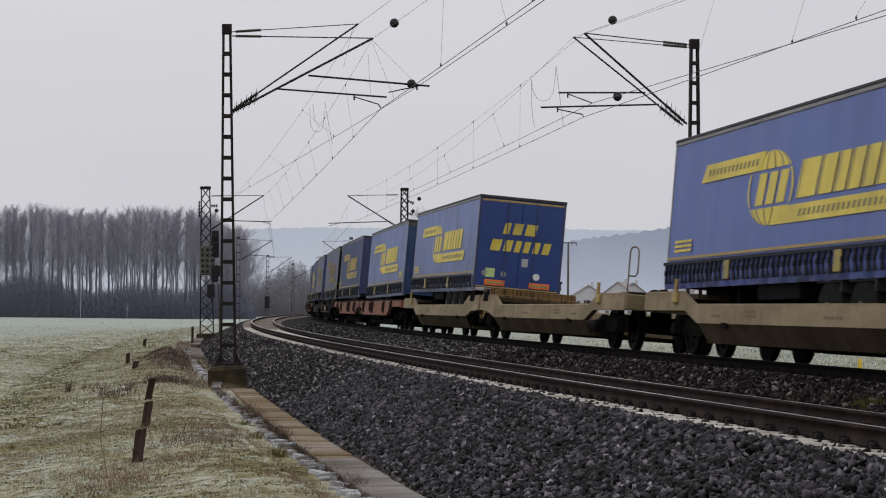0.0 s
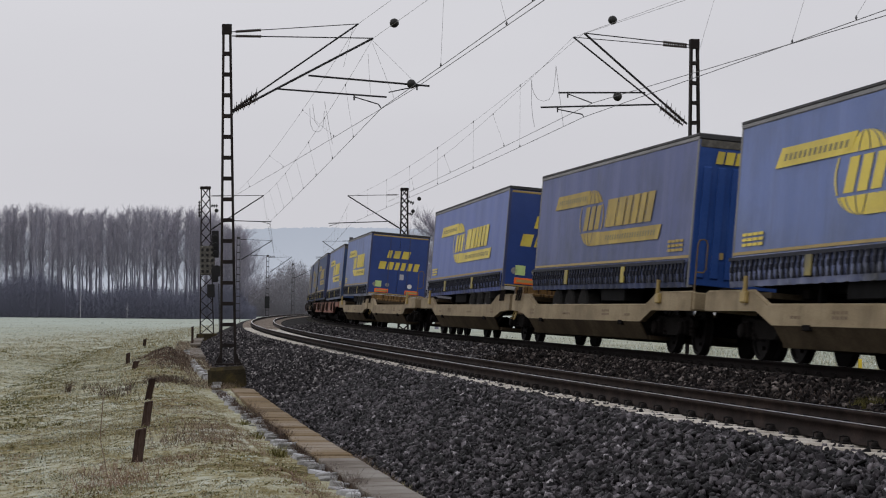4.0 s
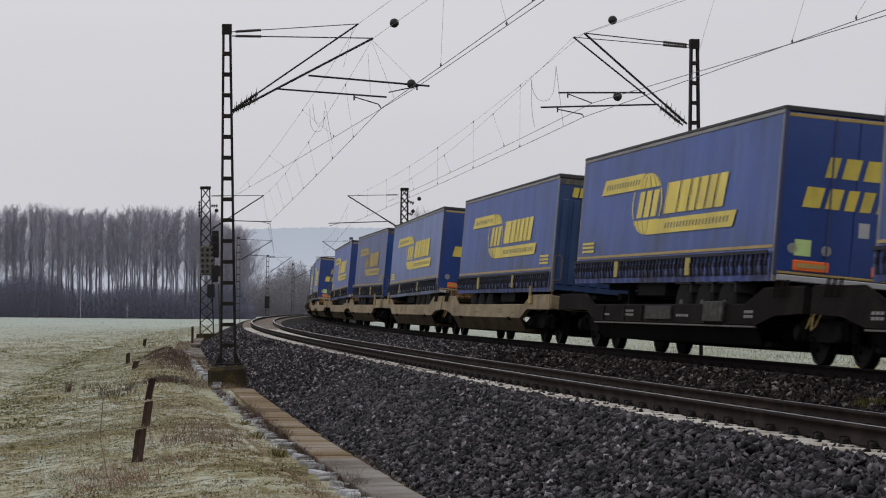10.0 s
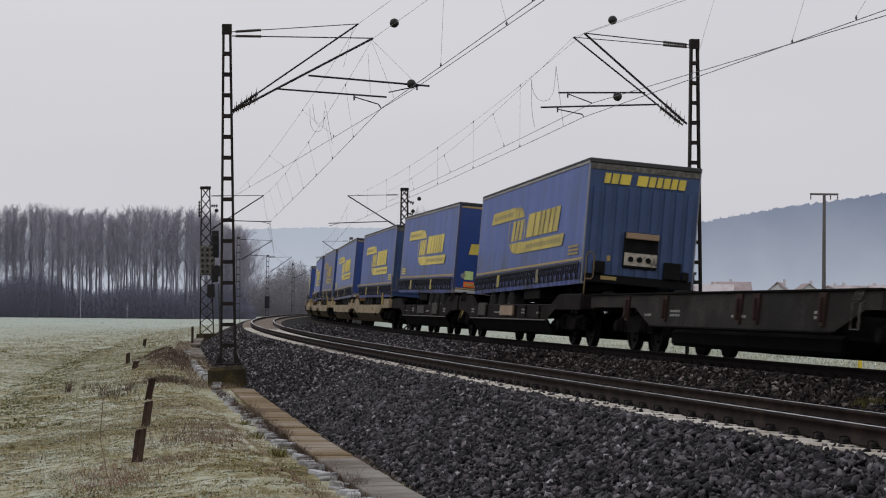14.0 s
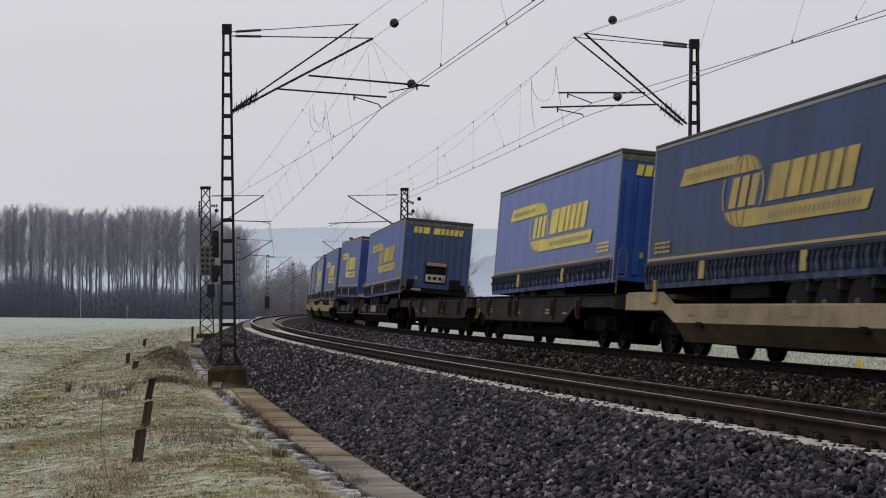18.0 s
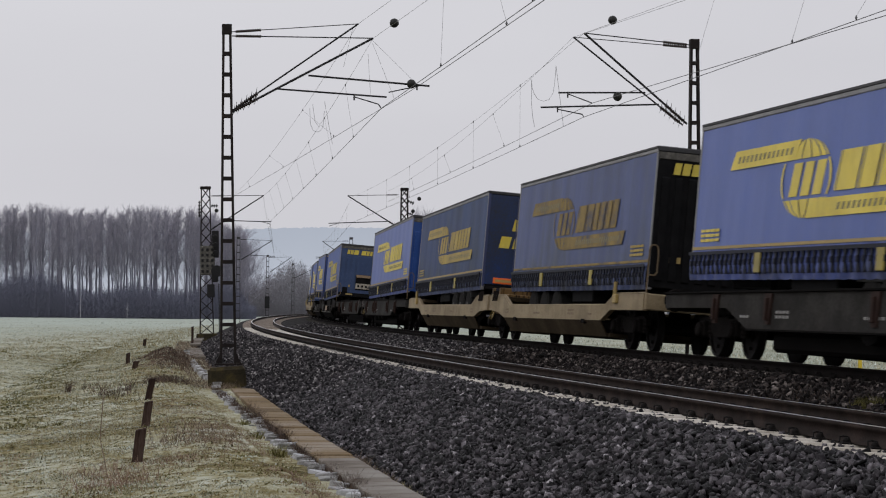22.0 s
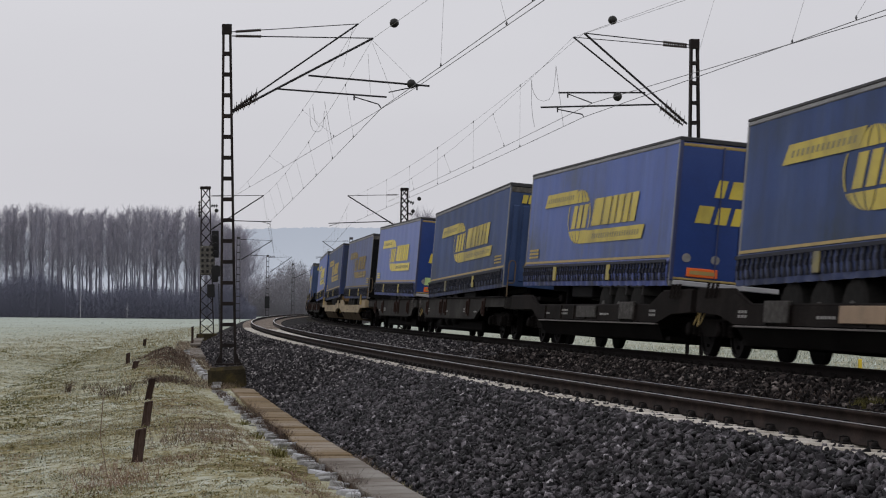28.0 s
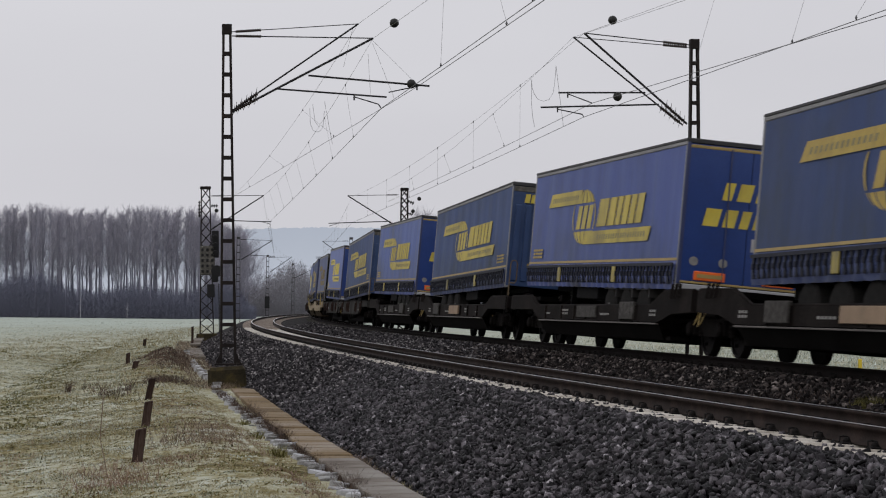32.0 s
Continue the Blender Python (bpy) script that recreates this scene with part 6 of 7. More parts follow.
def wagon_half(style, middle_bogie, label, hooped=True):
    """Half of an articulated wagon: the joint at x = 0, buffers at x = 17.1."""
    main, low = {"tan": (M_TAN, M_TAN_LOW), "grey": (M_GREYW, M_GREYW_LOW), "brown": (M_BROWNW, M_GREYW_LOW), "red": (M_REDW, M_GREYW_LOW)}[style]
    pocket = style in ("tan", "grey")
    th = thing("pocket_wagon" if pocket else "frame_wagon", Matrix.Identity(4), label, "railway wagon", "articulated intermodal wagons")
    for side in (-1, 1):
        y0, y1 = (1.27, 1.38) if side > 0 else (-1.38, -1.27)
        if pocket:
            sill = part("side_sill", kept(("sill", style, side), lambda: Shape().prism(POCKET_TOP, y0, y1).mesh("side_sill", main)), th)

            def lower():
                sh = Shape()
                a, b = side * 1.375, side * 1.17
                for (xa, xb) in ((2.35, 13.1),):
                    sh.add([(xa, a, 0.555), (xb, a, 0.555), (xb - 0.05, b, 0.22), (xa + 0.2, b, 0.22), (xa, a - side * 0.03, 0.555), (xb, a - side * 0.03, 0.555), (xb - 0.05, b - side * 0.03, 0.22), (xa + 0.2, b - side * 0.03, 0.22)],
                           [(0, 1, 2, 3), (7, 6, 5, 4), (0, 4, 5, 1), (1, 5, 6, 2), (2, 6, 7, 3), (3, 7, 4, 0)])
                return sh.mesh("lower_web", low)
            # The shade below the sill is put into this web's darker paint.
            part("lower_web", kept(("lower", style, side), lower), sill, "lower web, coloured darker for its shade")
            part("top_flange", kept(("flange", style, side), lambda: Shape().rope([(2.15, side * 1.33, 1.13), (3.1, side * 1.33, 0.87), (13.4, side * 1.33, 0.87), (14.2, side * 1.33, 1.10), (16.6, side * 1.33, 1.10)], 0.028, 6).rope([(0.2, side * 1.33, 1.14), (2.15, side * 1.33, 1.13)], 0.028, 6).mesh("top_flange", main, 40)), sill)
            for x in (3.9, 11.6):
                part("jacking_pocket", kept(("jack", side), lambda: Shape().box(-0.16, 0.16, min(side * 1.30, side * 1.40), max(side * 1.30, side * 1.40), 0.48, 0.57, 0.01).mesh("jacking_pocket", M_BOGIE)), sill, at=(x, 0, 0))
            if style == "tan":
                part("yellow_latch", kept(("latch", side), lambda: Shape().box(14.35, 14.62, min(side * 1.37, side * 1.45), max(side * 1.37, side * 1.45), 0.90, 1.09, 0.02).tube((14.45, side * 1.42, 1.07), (14.45, side * 1.42, 1.34), 0.04).mesh("yellow_latch", M_GOLD)), th, "yellow locking lever")
            for x in (0.9, 1.15, 1.4):
                part("step_iron", kept(("iron", side), lambda: Shape().rope([(-0.05, side * 1.40, 1.25), (-0.05, side * 1.43, 0.98), (0.05, side * 1.43, 0.98), (0.05, side * 1.40, 1.25)], 0.014, 5).mesh("step_iron", main)), sill, at=(x, 0, 0))
        else:
            sill = part("side_sill", kept(("sill", style, side), lambda: Shape().prism(FRAME_TOP, y0, y1).mesh("side_sill", main)), th)
            part("top_flange", kept(("flange", style, side), lambda: Shape().box(0.38, 16.72, min(side * 1.24, side * 1.43), max(side * 1.24, side * 1.43), 1.065, 1.10, 0.006).mesh("top_flange", low)), sill)
            part("bottom_flange", kept(("bflange", style, side), lambda: Shape().box(2.15, 11.9, min(side * 1.2, side * 1.43), max(side * 1.2, side * 1.43), 0.45, 0.485, 0.006).mesh("bottom_flange", low)), sill)
            for x in (2.6, 5.6, 6.5, 10.9, 13.6):
                part("pin_bracket", kept(("bracket", side), lambda: Shape().prism([(-0.16, 1.05), (0.16, 1.05), (0.09, 0.56), (-0.09, 0.56)], min(side * 1.38, side * 1.42), max(side * 1.38, side * 1.42)).box(-0.05, 0.05, min(side * 1.38, side * 1.47), max(side * 1.38, side * 1.47), 0.62, 0.98, 0.01).mesh("pin_bracket", M_RUSTSTREAK)), sill, "rust-brown folding pin bracket", (x, 0, 0))
            for x in (1.15,):
                part("step_iron", kept(("iron2", side), lambda: Shape().rope([(-0.15, side * 1.38, 0.92), (-0.15, side * 1.45, 0.88), (-0.15, side * 1.46, 0.52), (0.15, side * 1.46, 0.52), (0.15, side * 1.45, 0.88), (0.15, side * 1.38, 0.92)], 0.014, 5).mesh("step_iron", M_STIRRUP)), sill, "bare steel step stirrup", (x, 0, 0))
                part("lashing_hook", kept(("lash", side), lambda: Shape().rope([(-0.16, side * 1.40, 1.12), (-0.19, side * 1.45, 1.02), (-0.14, side * 1.46, 0.93)], 0.012, 5).rope([(-0.04, side * 1.40, 1.12), (-0.07, side * 1.45, 1.02), (-0.02, side * 1.46, 0.93)], 0.012, 5).rope([(0.09, side * 1.40, 1.12), (0.06, side * 1.45, 1.02), (0.11, side * 1.46, 0.93)], 0.012, 5).mesh("lashing_hook", M_STIRRUP)), sill, "", (x, 0, 0))
        if style == "grey":
            for x in (4.0, 5.1, 8.2, 9.3, 10.6, 12.3):
                part("rib", kept(("rib", side), lambda: Shape().box(-0.03, 0.03, min(side * 1.37, side * 1.42), max(side * 1.37, side * 1.42), 0.56, 0.86).mesh("rib", M_GREYW)), sill, at=(x, 0, 0))
            part("inspection_plate", kept(("hatch", middle_bogie, side), lambda: Shape().box(7.2, 8.95, min(side * 1.38, side * 1.43), max(side * 1.38, side * 1.43), 0.60, 0.855, 0.01).mesh("inspection_plate", M_HATCH if not middle_bogie else M_BOARD)), sill, "tan removable plate" if not middle_bogie else "grey data plate")
            # The ledge's paler steel stands in for the highlight on the lower edge.
            part("web_ledge", kept(("ledge", side), lambda: Shape().box(2.4, 13.0, min(side * 1.34, side * 1.41), max(side * 1.34, side * 1.41), 0.50, 0.53, 0.006).mesh("web_ledge", M_STIRRUP)), sill, "lower ledge, paler for the highlight along it")
            for x in (4.55,):
                part("data_board", kept(("board", side), lambda: Shape().box(-0.55, 0.55, min(side * 1.38, side * 1.45), max(side * 1.38, side * 1.45), 0.58, 0.93, 0.012).box(-0.42, 0.42, min(side * 1.45, side * 1.454), max(side * 1.45, side * 1.454), 0.80, 0.85).box(-0.36, 0.40, min(side * 1.45, side * 1.454), max(side * 1.45, side * 1.454), 0.70, 0.75).mesh("data_board", M_BOARD)), sill, "raised grey data board", (x, 0, 0))
        notice = Shape()
        for cx, rows, cols in ((2.55, 2, 3), (6.2, 1, 5), (10.0, 2, 4), (11.9, 1, 3)):
            for r in range(rows):
                for q in range(cols):
                    notice.box(cx + 0.16 * q, cx + 0.16 * q + 0.11, min(side * 1.381, side * 1.385), max(side * 1.381, side * 1.385), 0.66 + 0.075 * r, 0.705 + 0.075 * r)
        part("data_bars", kept(("notice", side, style), lambda: notice.mesh("data_bars", M_STENCIL if style != "tan" else M_MARKING)), sill, "small bars of stencilled data")
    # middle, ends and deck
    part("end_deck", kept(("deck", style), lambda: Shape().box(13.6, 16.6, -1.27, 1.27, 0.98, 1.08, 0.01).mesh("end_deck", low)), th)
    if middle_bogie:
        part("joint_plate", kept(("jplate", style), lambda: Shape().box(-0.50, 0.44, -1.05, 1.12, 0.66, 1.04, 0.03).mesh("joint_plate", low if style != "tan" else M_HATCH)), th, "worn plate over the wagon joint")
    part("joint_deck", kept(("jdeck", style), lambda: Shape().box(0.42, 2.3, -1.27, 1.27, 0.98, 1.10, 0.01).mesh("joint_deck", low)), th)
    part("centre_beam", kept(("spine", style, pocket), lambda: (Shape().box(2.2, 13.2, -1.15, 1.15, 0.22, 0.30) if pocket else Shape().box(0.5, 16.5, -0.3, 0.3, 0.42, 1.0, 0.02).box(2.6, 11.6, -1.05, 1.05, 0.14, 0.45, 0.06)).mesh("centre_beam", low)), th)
    if not pocket:
        for x in (1.2, 4.2, 7.2, 10.2, 13.4):
            part("cross_member", kept(("cross", style), lambda: Shape().box(-0.12, 0.12, -1.27, 1.27, 0.72, 1.04, 0.01).mesh("cross_member", low)), th, at=(x, 0, 0))
        part("coupling_tray", kept("tray", lambda: Shape().box(12.2, 14.2, -0.55, 0.55, 1.04, 1.16, 0.02).mesh("coupling_tray", M_BOGIE)), th)
    part("headstock", kept(("head", style), lambda: Shape().box(16.5, 16.72, -1.36, 1.36, 0.78, 1.10, 0.02).mesh("headstock", main)), th)
    for side in (-1, 1):
        part("buffer", kept(("buffer", side), lambda: Shape().lathe((16.7, side * 0.875, 1.0), (17.14, side * 0.875, 1.0), [(0, 0.12), (0.5, 0.12), (0.52, 0.09), (0.85, 0.09), (0.87, 0.22), (1.0, 0.20)], 14).mesh("buffer", M_BOGIE, 30)), th)
    part("coupling_hook", kept("hook", lambda: Shape().box(16.7, 17.1, -0.06, 0.06, 0.9, 1.05, 0.02).rope([(16.9, 0, 0.95), (17.0, 0, 0.6), (17.1, 0, 0.95)], 0.03).mesh("coupling_hook", M_BOGIE)), th)
    part("king_pin_stand", kept(("stand", style), lambda: Shape().box(12.9, 13.2, -0.9, 0.9, 1.0, 1.16, 0.02).box(12.6, 13.6, -0.5, 0.5, 1.1, 1.24, 0.03).rope([(12.8, -0.9, 0.9), (12.9, -0.5, 1.14)], 0.05).rope([(12.8, 0.9, 0.9), (12.9, 0.5, 1.14)], 0.05).mesh("king_pin_stand", M_BOGIE)), th)
    if hooped:
        part("hand_hoop", kept("hoop", lambda: Shape().rope([(16.55, -1.32, 1.0), (16.55, -1.32, 1.95), (16.55, -1.29, 2.03), (16.55, -1.23, 2.05), (16.55, -1.17, 2.03), (16.55, -1.14, 1.95), (16.55, -1.14, 1.52), (16.55, -1.18, 1.46), (16.55, -1.30, 1.46)], 0.017, 6).mesh("hand_hoop", M_HANDLE)), th, "ochre steel hand hoop")
    part("hose", kept("hose", lambda: Shape().rope([(0.35, 1.1, 0.95), (0.25, 1.18, 0.72), (0.1, 1.26, 0.50), (-0.05, 1.25, 0.56), (-0.2, 1.15, 0.95)], 0.013, 6).rope([(0.3, 1.15, 0.92), (0.2, 1.30, 0.52), (0.0, 1.25, 0.75)], 0.011, 6).mesh("hose", M_GOLD)), th, "yellow brake hose")
    if style == "tan":
        tr = part("support_trestle", kept("trestle", lambda: Shape().box(0.5, 1.35, -1.1, 1.1, 1.10, 1.19, 0.02).box(0.46, 0.66, -1.2, 1.2, 1.16, 1.36, 0.02).mesh("support_trestle", M_TRESTLE)), th, "striped ochre support trestle")
        for q in range(9):
            part("warning_stripe", kept("wstripe", lambda: Shape().prism([(0.455, 1.165), (0.458, 1.165), (0.458, 1.355), (0.455, 1.355)], -0.05, 0.05).box(0.47, 0.65, -0.05, 0.05, 1.359, 1.363).mesh("warning_stripe", M_STRAP)), tr, at=(0, -1.08 + 0.27 * q, 0))
    for q, (a, b) in enumerate(((4.4, 0.55), (8.0, 0.8))):
        part("under_tank", kept(("tank", q), lambda: Shape().tube((a, 0.0, 0.42), (a + b * 2, 0.0, 0.42), 0.22, n=14).mesh("under_tank", M_BOGIE, 40)), th)
    bogie(th, 14.35)
    if middle_bogie:
        bogie(th, 0.05)
    return th


# ---------------------------------------------------------------- the train, from its unseen front to its end
RIDES = []   # (thing, arc position at the start, rest points, further pose)
LOOKS = {"hazy": (BLUE_HAZE, M_DOOR, M_YELLOW_OLD), "royal": (BLUE_ROYAL, M_DOOR, M_YELLOW_SOFT), "vivid": (BLUE_VIVID, M_DOOR, M_YELLOW), "used": (BLUE_CLEAN, M_DOOR, M_YELLOW_SOFT), "mid": (BLUE_DEEP, M_DOOR, M_YELLOW_SOFT), "deep": (BLUE_DEEP, M_DOOR, M_YELLOW_SOFT), "worn": (BLUE_WORN, M_DOOR_DULL, M_YELLOW_GONE), "clean": (BLUE_CLEAN, M_DOOR, M_YELLOW), "faded": (BLUE_FADED, M_DOOR, M_YELLOW), "dull": (BLUE_DULL, M_DOOR_DULL, M_YELLOW_OLD), "grey": (BLUE_GREY, M_DOOR_DULL, M_YELLOW_GONE)}
WORDS = {"royal": "royal blue curtain-sided lorry trailer with softened yellow emblem", "vivid": "vivid blue curtain-sided lorry trailer with bright yellow emblem", "used": "road-soiled blue curtain-sided trailer with dulled emblem", "mid": "medium blue curtain-sided lorry trailer with worn emblem", "deep": "deep blue curtain-sided lorry trailer with yellow emblem", "worn": "grimy blue curtain-sided trailer, emblem nearly gone",
         "clean": "bright blue curtain-sided lorry trailer with yellow emblem", "faded": "sun-faded pale blue curtain-sided trailer with yellow emblem",
         "dull": "grimy dark blue curtain-sided trailer, worn emblem", "grey": "dirt-greyed curtain-sided trailer, emblem nearly gone",
         "hazy": "dust-hazed grey-blue curtain-sided trailer with a worn emblem"}
# trailer rows: arc position of its trailing end at the start, height of trailing and leading end, doors trailing?, look, front panel
TRAILERS = [(195.9, 4.05, 4.05, 1, "dull", 0), (177.8, 4.05, 4.02, 0, "faded", 0), (161.5, 4.05, 4.05, 1, "grey", 0), (143.4, 4.05, 4.02, 0, "dull", 0), (127.0, 4.05, 4.05, 1, "grey", 0),
            (108.95, 4.05, 4.0, 0, "grey", 0), (92.65, 4.06, 4.03, 1, "dull", 0), (74.6, 4.05, 3.98, 0, "faded", 0),
            (58.26, 4.10, 4.14, 1, "faded", 0), (23.37, 4.08, 3.97, 1, "vivid", 0), (5.40, 4.00, 4.05, 0, "hazy", 0), (-10.84, 4.08, 3.97, 1, "faded", 0), (-28.98, 4.00, 4.03, 0, "clean", 0),
            (-45.28, 4.06, 4.16, 1, "clean", 0), (-63.28, 4.16, 3.99, 0, "used", 1), (-97.65, 4.15, 3.96, 0, "vivid", 0), (-114.06, 4.12, 3.98, 1, "dull", 0), (-132.47, 3.98, 4.03, 0, "worn", 0),
            (-149.06, 3.98, 4.13, 1, "vivid", 0), (-166.70, 4.16, 3.93, 0, "mid", 0), (-183.27, 4.04, 4.17, 1, "used", 0), (-201.12, 4.16, 3.99, 0, "deep", 0), (-217.83, 3.97, 4.17, 1, "royal", 0), (-235.98, 4.05, 4.0, 0, "dull", 0)]
for s0, h0, h1, doors, wear, plate in TRAILERS:
    tarp, door, ink = LOOKS[wear]
    end = ", doors trailing" if doors else ", front wall trailing"
    t = trailer(tarp, door if not (wear == "dull" and s0 == -114.06) else M_DOOR_SOOT, ink, doors and wear in ("clean", "vivid", "used", "faded", "deep", "royal", "hazy"), WORDS[wear] + end, wear not in ("dull", "deep", "used", "royal") and s0 != -10.84, plate)
    ride = Matrix.Translation((0, 0, h0 - TH)) @ Matrix.Rotation(-math.atan2(h1 - h0, TL), 4, "Y")
    if not doors:
        ride = ride @ Matrix.Translation((TL, 0, 0)) @ MIRROR
    RIDES.append((t, s0, 1.5, TL - 1.5, ride))
# wagon rows: arc position of the joint at the start, style
WAGONS = [(194.0, "grey"), (159.5, "red"), (125.0, "grey"), (90.6, "red"), (56.2, "tan"), (21.3, "tan"), (-12.9, "tan"), (-47.3, "grey"), (-81.7, "brown"), (-116.1, "tan"), (-151.1, "brown"), (-185.4, "grey"), (-219.5, "grey")]
NAMES = {"tan": "tan-painted articulated pocket wagon section with shade-darkened lower sides", "grey": "grimy dark grey articulated pocket wagon section", "brown": "brown-grey deep-sided frame wagon section with rusty brackets", "red": "red-brown deep-sided frame wagon section"}
SPIN = {}
for s0, style in WAGONS:
    lead = wagon_half(style, True, NAMES[style], False)
    n = len(WHEELS)
    RIDES.append((lead, s0, 0.0, 14.35, Matrix.Identity(4)))
    rear = wagon_half(style, False, NAMES[style], style != "red")
    RIDES.append((rear, s0, -14.35, 0.0, MIRROR.copy()))
    for w, a in WHEELS[:]:
        SPIN.setdefault((a, w.parent.parent == rear), []).append(w)
    WHEELS.clear()

# ---------------------------------------------------------------- distance: woods, lone tree, village, hills
def bare_tree(seed, height, spread, trunk, limbs, twigs, crown0, twig_r=0.02, upright=0.75, bias=1.0, limb_r=0.20):
    """Trunk with limbs, and a crown of many twigs; two meshes."""
    r = random.Random(seed)
    wood, fine = Shape(), Shape()
    pts = [Vector((0, 0, -0.5))]
    n = 9
    for i in range(1, n + 1):
        pts.append(Vector((r.uniform(-1, 1) * 0.12 * i / n * height / 10, r.uniform(-1, 1) * 0.12 * i / n * height / 10, height * 0.93 * i / n)))
    for i in range(n):
        a, b = 1 - i / n, 1 - (i + 1) / n
        wood.tube(pts[i], pts[i + 1], trunk * (0.12 + 0.88 * a), trunk * (0.12 + 0.88 * b), 6, False)
        if i:
            wood.f.append((12 * i - 6, 12 * i, 12 * i + 1))
    ends = []
    for k in range(limbs):
        f = crown0 + (0.97 - crown0) * ((k + r.random()) / limbs) ** bias
        i = min(n - 1, int(f * n))
        base = pts[i].lerp(pts[i + 1], f * n - i)
        ang = r.uniform(0, 2 * math.pi)
        up = r.uniform(0.5, 1.0) * upright
        d = Vector((math.cos(ang) * (1 - up * 0.6), math.sin(ang) * (1 - up * 0.6), up)).normalized()
        ln = spread * min(1.0, 0.35 + 1.6 * f) * (1.15 - 0.7 * (f - crown0) / (1 - crown0)) * r.uniform(0.6, 1.15)
        mid = base + d * ln * 0.5 + Vector((r.uniform(-0.2, 0.2), r.uniform(-0.2, 0.2), 0.1)) * ln * 0.3
        tip = base + d * ln + Vector((0, 0, ln * 0.18))
        v = len(wood.v)
        wood.tube(base, mid, trunk * limb_r, trunk * limb_r * 0.6, 4, False)
        wood.tube(mid, tip, trunk * limb_r * 0.6, trunk * 0.03, 4, False)
        wood.f += [(12 * i + 6, v, v + 1), (v + 4, v + 8, v + 9)]
        ends.append((base, mid, tip, ln))
    for k in range(twigs):
        base, mid, tip, ln = r.choice(ends)
        q = r.uniform(0.05, 1)
        p = base.lerp(mid, q * 2) if q < 0.5 else mid.lerp(tip, q * 2 - 1)
        d = Vector((r.uniform(-1, 1), r.uniform(-1, 1), r.uniform(-0.2, 2.0))).normalized()
        e = p + d * ln * r.uniform(0.25, 0.7)
        side = Vector((r.uniform(-1, 1), r.uniform(-1, 1), 0.3 * r.uniform(-1, 1))).normalized() * twig_r
        fine.add([p - side, p + side, e], [(0, 1, 2)])
    return wood.mesh("trunk", M_BARK), fine.mesh("crown", M_TWIG)


POPLARS = [bare_tree(100 + k, 20.3 + 0.4 * (k % 4), 2.7 + 0.3 * (k % 3), 0.14 + 0.03 * (k % 4), 56, 3100, (0.22, 0.29, 0.24, 0.36, 0.27, 0.32, 0.20, 0.31)[k], 0.0115, 0.93, 0.54, 0.12) for k in range(8)]
EDGE_TREE = bare_tree(140, 16.5, 5.4, 0.16, 48, 4200, 0.2, 0.013, 0.55)
rt = random.Random(5)


def tree(name, where, meshes, size, turn, label, group):
    th = thing(name, Matrix.Translation(where) @ Matrix.Rotation(turn, 4, "Z") @ Matrix.Diagonal((size, size, size, 1)), label, "tree", group)
    part("trunk", meshes[0], th)
    part("crown", meshes[1], th)
    return th


for row, (y, step) in enumerate(((393, 2.1), (399, 2.0), (405, 2.0), (411, 1.9), (418, 1.9))):
    x = -136.0 + row
    edge = -37.5 - row * 0.6
    while x < edge:
        k = rt.random()
        size = 1.01 + 0.05 * k + 0.022 * math.sin(x * 0.21) + 0.015 * math.sin(x * 0.083 + 1)
        if x > edge - 5:
            size *= 0.9
        tree("poplar", (x, y + rt.uniform(-2.5, 2.5), -1.5), POPLARS[rt.randrange(8)], size, rt.uniform(0, 6.28), "tall bare poplar in a misty stand, its colours paled by haze", "poplar stand")
        x += step * rt.uniform(0.4, 1.6)
for x, y, k in ((-39.5, 398, 1.0), (-38.6, 408, 0.95), (-41.5, 393, 1.05), (-40.5, 416, 1.1)):
    tree("poplar", (x, y, -1.5), EDGE_TREE, k, 1.7 * x, "broad bare tree at the edge of the poplar stand", "poplar stand")
LONE = bare_tree(31, 12.5, 5.4, 0.24, 52, 9500, 0.22, 0.016, 0.45)
tree("bare_tree", (-0.6, 222, -1.45), LONE, 0.98, 0.4, "lone bare deciduous tree behind the tracks", "")


def scrub(name, x0, x1, y, depth, height, n, length, width, label, mat=M_SCRUB, base=-1.5):
    """Dense leafless undergrowth: short twigs in all directions, thicker below, under an uneven rounded outline."""
    xs = rng.uniform(x0, x1, n)
    ys = y + rng.uniform(-depth, depth, n)
    crown = height * (0.60 + 0.26 * np.sin(xs * 0.23 + 0.05 * ys) * np.sin(xs * 0.071 + 1) + 0.10 * np.sin(xs * 0.83 + ys) + 0.06 * np.sin(xs * 2.1))
    crown = crown * np.clip((xs - x0) / (height * 0.5), 0.3, 1) * np.clip((x1 - xs) / (height * 0.5), 0.3, 1)
    z = base + crown * rng.beta(1, 1.25, n)
    d = rng.normal(size=(n, 3)) + np.array([0, 0, 0.9])
    d /= np.linalg.norm(d, axis=1)[:, None]
    ln = length * rng.uniform(0.4, 1.3, n)
    q = np.stack([rng.choice((-1, 1), n), rng.uniform(-1, 1, n), rng.uniform(-0.6, 0.6, n)], -1) * (width * rng.uniform(0.5, 1.5, n))[:, None]
    p = np.stack([xs, ys, z], -1)
    V = np.stack([p - q, p + q, p + d * ln[:, None]], 1).reshape(-1, 3)
    return tagged(new(name, fast_mesh(name, V, np.arange(3 * n).reshape(n, 3), mat)), label, "undergrowth", kind="stuff")


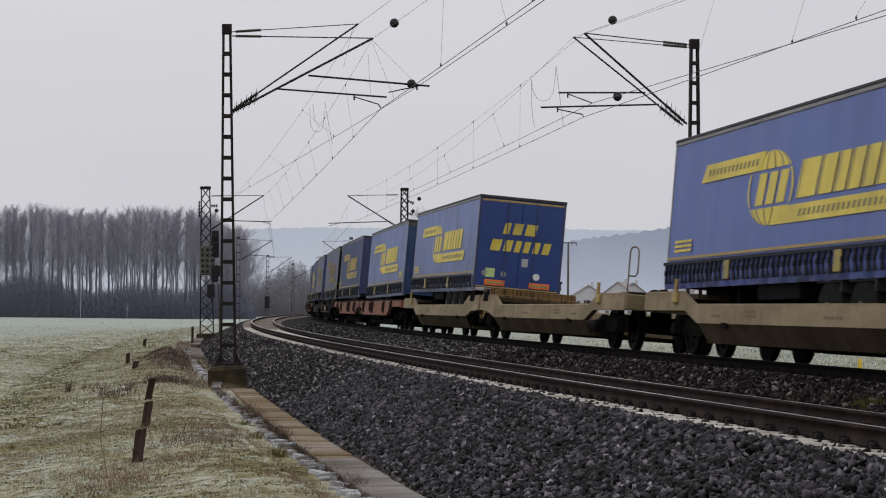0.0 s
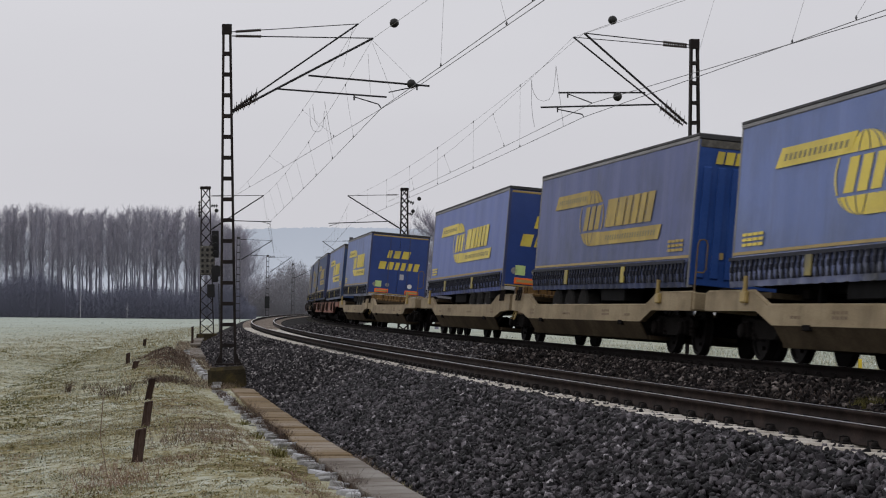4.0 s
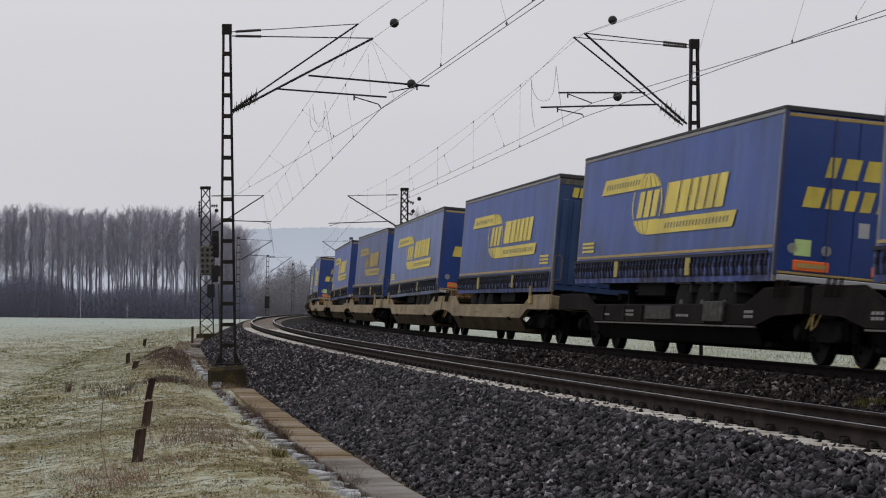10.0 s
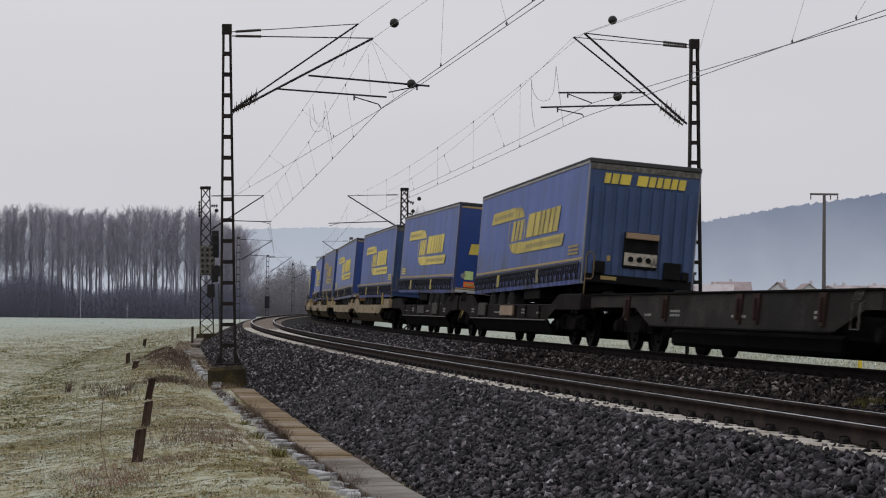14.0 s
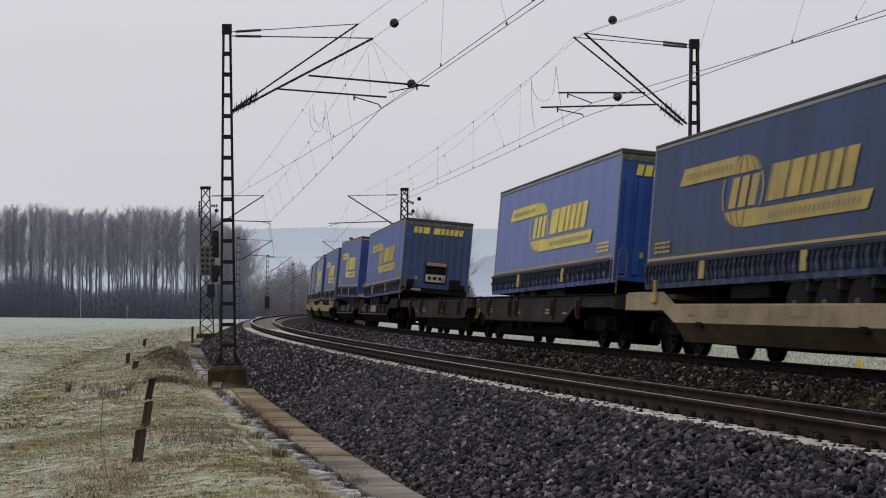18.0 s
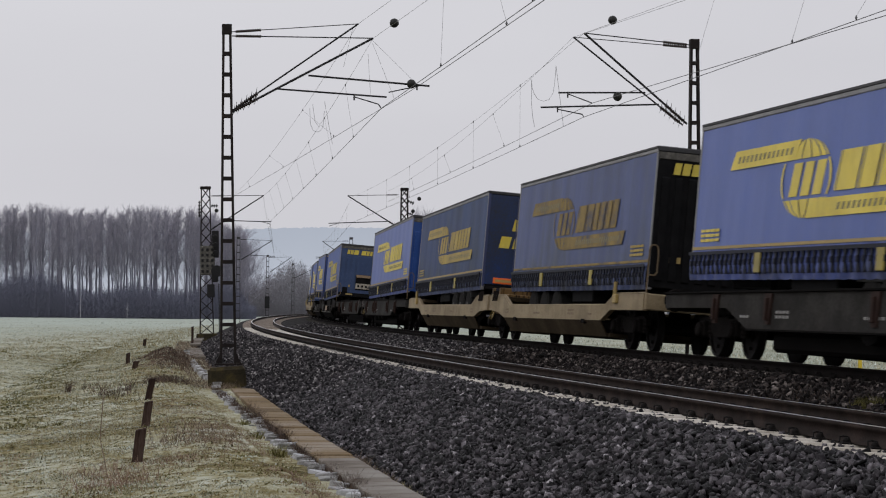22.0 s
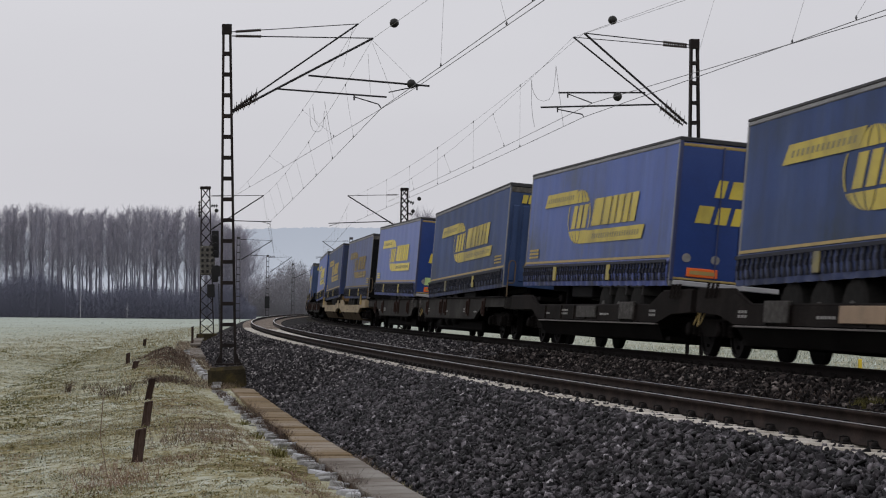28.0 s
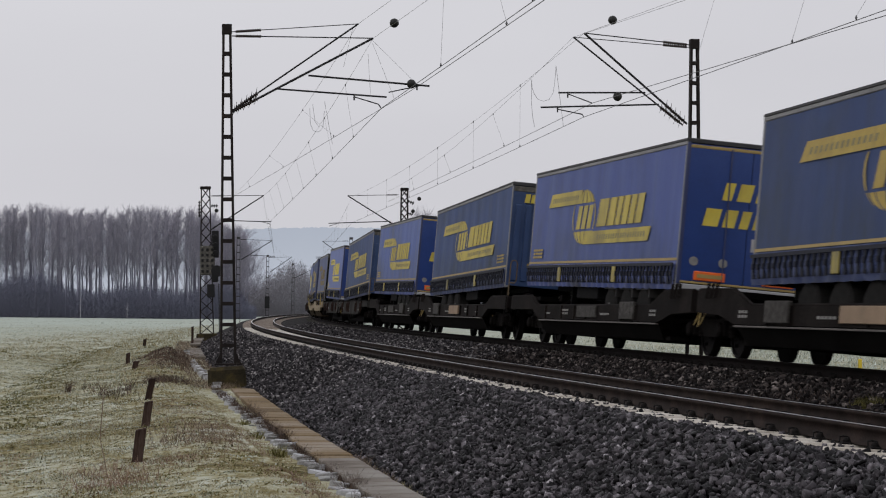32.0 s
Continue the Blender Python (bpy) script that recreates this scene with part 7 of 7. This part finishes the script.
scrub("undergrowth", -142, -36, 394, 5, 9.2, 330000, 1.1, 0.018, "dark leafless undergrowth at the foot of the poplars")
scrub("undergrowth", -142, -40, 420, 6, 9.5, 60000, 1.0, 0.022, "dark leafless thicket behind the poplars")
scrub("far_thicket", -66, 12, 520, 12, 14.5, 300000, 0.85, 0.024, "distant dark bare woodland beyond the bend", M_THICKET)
for x, y, h, turn in ((-67.4, 384, 5.2, 0.3), (-59.0, 386, 3.2, 1.9), (-100.5, 385, 4.2, 4.0)):
    wood, fine = bare_tree(int(-x), h, 0.8, 0.055, 14, 260, 0.3, 0.006, 0.9)
    wood.materials.clear()
    wood.materials.append(M_BIRCH)
    tree("birch", (x, y, -1.5), (wood, fine), 1.0, turn, "slender pale young birch before the dark undergrowth", "")
scrub("village_trees", 30, 150, 640, 10, 9.0, 16000, 1.6, 0.05, "blurred bare trees round the village")


def house(x, y, w, d, eave, ridge, turn):
    th = thing("house", pose(x, y, -1.6, 0, 0, turn), "distant pale village house with a frosted, hazed reddish gable roof", "house", "village houses")
    part("wall", Shape().prism([(-w / 2, 0), (w / 2, 0), (w / 2, eave), (0, ridge - 0.1), (-w / 2, eave)], -d / 2, d / 2).mesh("wall", M_PLASTER), th)
    roof = Shape()
    for s in (-1, 1):
        roof.add([(s * (w / 2 + 0.5), -d / 2 - 0.5, eave - 0.4), (s * (w / 2 + 0.5), d / 2 + 0.5, eave - 0.4), (0, d / 2 + 0.5, ridge), (0, -d / 2 - 0.5, ridge),
                  (s * (w / 2 + 0.5), -d / 2 - 0.5, eave - 0.15), (s * (w / 2 + 0.5), d / 2 + 0.5, eave - 0.15), (0, d / 2 + 0.5, ridge + 0.25), (0, -d / 2 - 0.5, ridge + 0.25)],
                 [(0, 1, 2, 3), (4, 5, 6, 7), (0, 4, 5, 1), (1, 5, 6, 2), (2, 6, 7, 3), (3, 7, 4, 0)])
    rf = part("roof", roof.mesh("roof", M_TILE), th)
    part("chimney", Shape().box(w * 0.1, w * 0.1 + 0.7, -0.4, 0.4, ridge - 1.2, ridge + 1.0).mesh("chimney", M_PLASTER), rf)
    for k in range(3):
        for z in (1.2, 3.9):
            if z + 1.3 < eave:
                part("window", Shape().box(-w / 2 + w * (k + 0.6) / 3.4, -w / 2 + w * (k + 0.6) / 3.4 + 1.0, -d / 2 - 0.05, -d / 2, z, z + 1.3).mesh("window", M_WINDOW), th)


rh = random.Random(3)
for k in range(15):
    x = 42 + 6.2 * k + rh.uniform(-2, 2)
    house(x, 560 + rh.uniform(-20, 60), rh.uniform(9, 12), rh.uniform(8, 11), rh.uniform(5.6, 6.8), rh.uniform(9.4, 11.2), rh.choice((0, 90, 12, 80, -15)))


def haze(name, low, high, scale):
    """A far backdrop with its mist painted in: it glows, paler low down, for the scattered daylight before it."""
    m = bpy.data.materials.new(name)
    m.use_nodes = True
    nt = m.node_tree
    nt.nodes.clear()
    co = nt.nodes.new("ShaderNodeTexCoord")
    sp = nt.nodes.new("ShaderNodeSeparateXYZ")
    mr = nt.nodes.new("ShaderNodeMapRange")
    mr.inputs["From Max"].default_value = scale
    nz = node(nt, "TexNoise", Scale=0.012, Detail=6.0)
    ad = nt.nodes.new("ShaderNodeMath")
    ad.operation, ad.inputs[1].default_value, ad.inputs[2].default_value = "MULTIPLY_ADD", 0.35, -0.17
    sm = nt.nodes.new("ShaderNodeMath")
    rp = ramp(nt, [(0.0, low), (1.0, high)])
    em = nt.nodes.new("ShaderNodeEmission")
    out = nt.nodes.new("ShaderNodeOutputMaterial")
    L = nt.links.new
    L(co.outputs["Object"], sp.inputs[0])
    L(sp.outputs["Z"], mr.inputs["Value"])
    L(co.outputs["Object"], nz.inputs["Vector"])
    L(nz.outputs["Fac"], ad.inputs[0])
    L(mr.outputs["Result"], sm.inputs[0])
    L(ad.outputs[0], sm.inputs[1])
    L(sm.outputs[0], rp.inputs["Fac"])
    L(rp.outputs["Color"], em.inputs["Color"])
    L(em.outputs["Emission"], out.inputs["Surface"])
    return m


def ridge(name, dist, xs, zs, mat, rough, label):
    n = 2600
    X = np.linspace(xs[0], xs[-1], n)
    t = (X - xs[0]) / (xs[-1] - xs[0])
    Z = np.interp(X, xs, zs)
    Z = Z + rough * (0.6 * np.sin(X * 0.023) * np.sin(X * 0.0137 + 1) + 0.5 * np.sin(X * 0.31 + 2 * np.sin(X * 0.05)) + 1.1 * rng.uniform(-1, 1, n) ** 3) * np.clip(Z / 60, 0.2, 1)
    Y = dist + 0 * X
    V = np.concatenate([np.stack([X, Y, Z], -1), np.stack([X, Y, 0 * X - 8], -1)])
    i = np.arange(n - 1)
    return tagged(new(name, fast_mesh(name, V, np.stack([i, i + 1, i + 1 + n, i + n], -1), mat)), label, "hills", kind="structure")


def hill_row(dist, rows):
    """Skyline corners given as directions: tangents to the side and upwards."""
    return [a * dist for a, b in rows], [b * dist + 1 for a, b in rows]


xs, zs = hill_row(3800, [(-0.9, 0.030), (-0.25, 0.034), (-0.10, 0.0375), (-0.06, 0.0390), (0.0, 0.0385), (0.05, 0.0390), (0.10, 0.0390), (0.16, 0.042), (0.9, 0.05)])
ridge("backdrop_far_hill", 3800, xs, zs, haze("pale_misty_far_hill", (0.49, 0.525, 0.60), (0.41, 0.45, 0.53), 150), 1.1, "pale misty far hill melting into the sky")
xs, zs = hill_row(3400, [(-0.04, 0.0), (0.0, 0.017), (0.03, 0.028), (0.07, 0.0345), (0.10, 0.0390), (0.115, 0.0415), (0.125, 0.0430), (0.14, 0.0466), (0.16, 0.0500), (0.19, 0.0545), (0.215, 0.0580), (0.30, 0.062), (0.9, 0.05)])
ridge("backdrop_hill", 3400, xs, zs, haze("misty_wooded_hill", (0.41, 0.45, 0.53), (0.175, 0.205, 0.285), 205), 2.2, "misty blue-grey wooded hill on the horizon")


# ---------------------------------------------------------------- movement
def motions():
    for ob, s0, xa, xb, ride in RIDES:
        walk(ob, [(t, chord(s0 + travelled(t), xa, xb) @ ride) for t in range(33)])
    turns = int(32 / 0.08)
    for (a, reversed_), wheels in SPIN.items():
        rows = []
        for k in range(turns + 1):
            t = 32.0 * k / turns
            ang = travelled(t) / 0.455 * (-1 if reversed_ else 1)
            rows.append((t, Matrix.Translation((a, 0, 0.455)) @ Matrix.Rotation(ang, 4, "Y")))
        walk(wheels[0], rows)
        first = wheels[0].animation_data
        for w in wheels[1:]:
            w.rotation_mode = "QUATERNION"
            keys = w.animation_data_create()
            keys.action = first.action
            keys.action_slot = first.action_slot


motions()
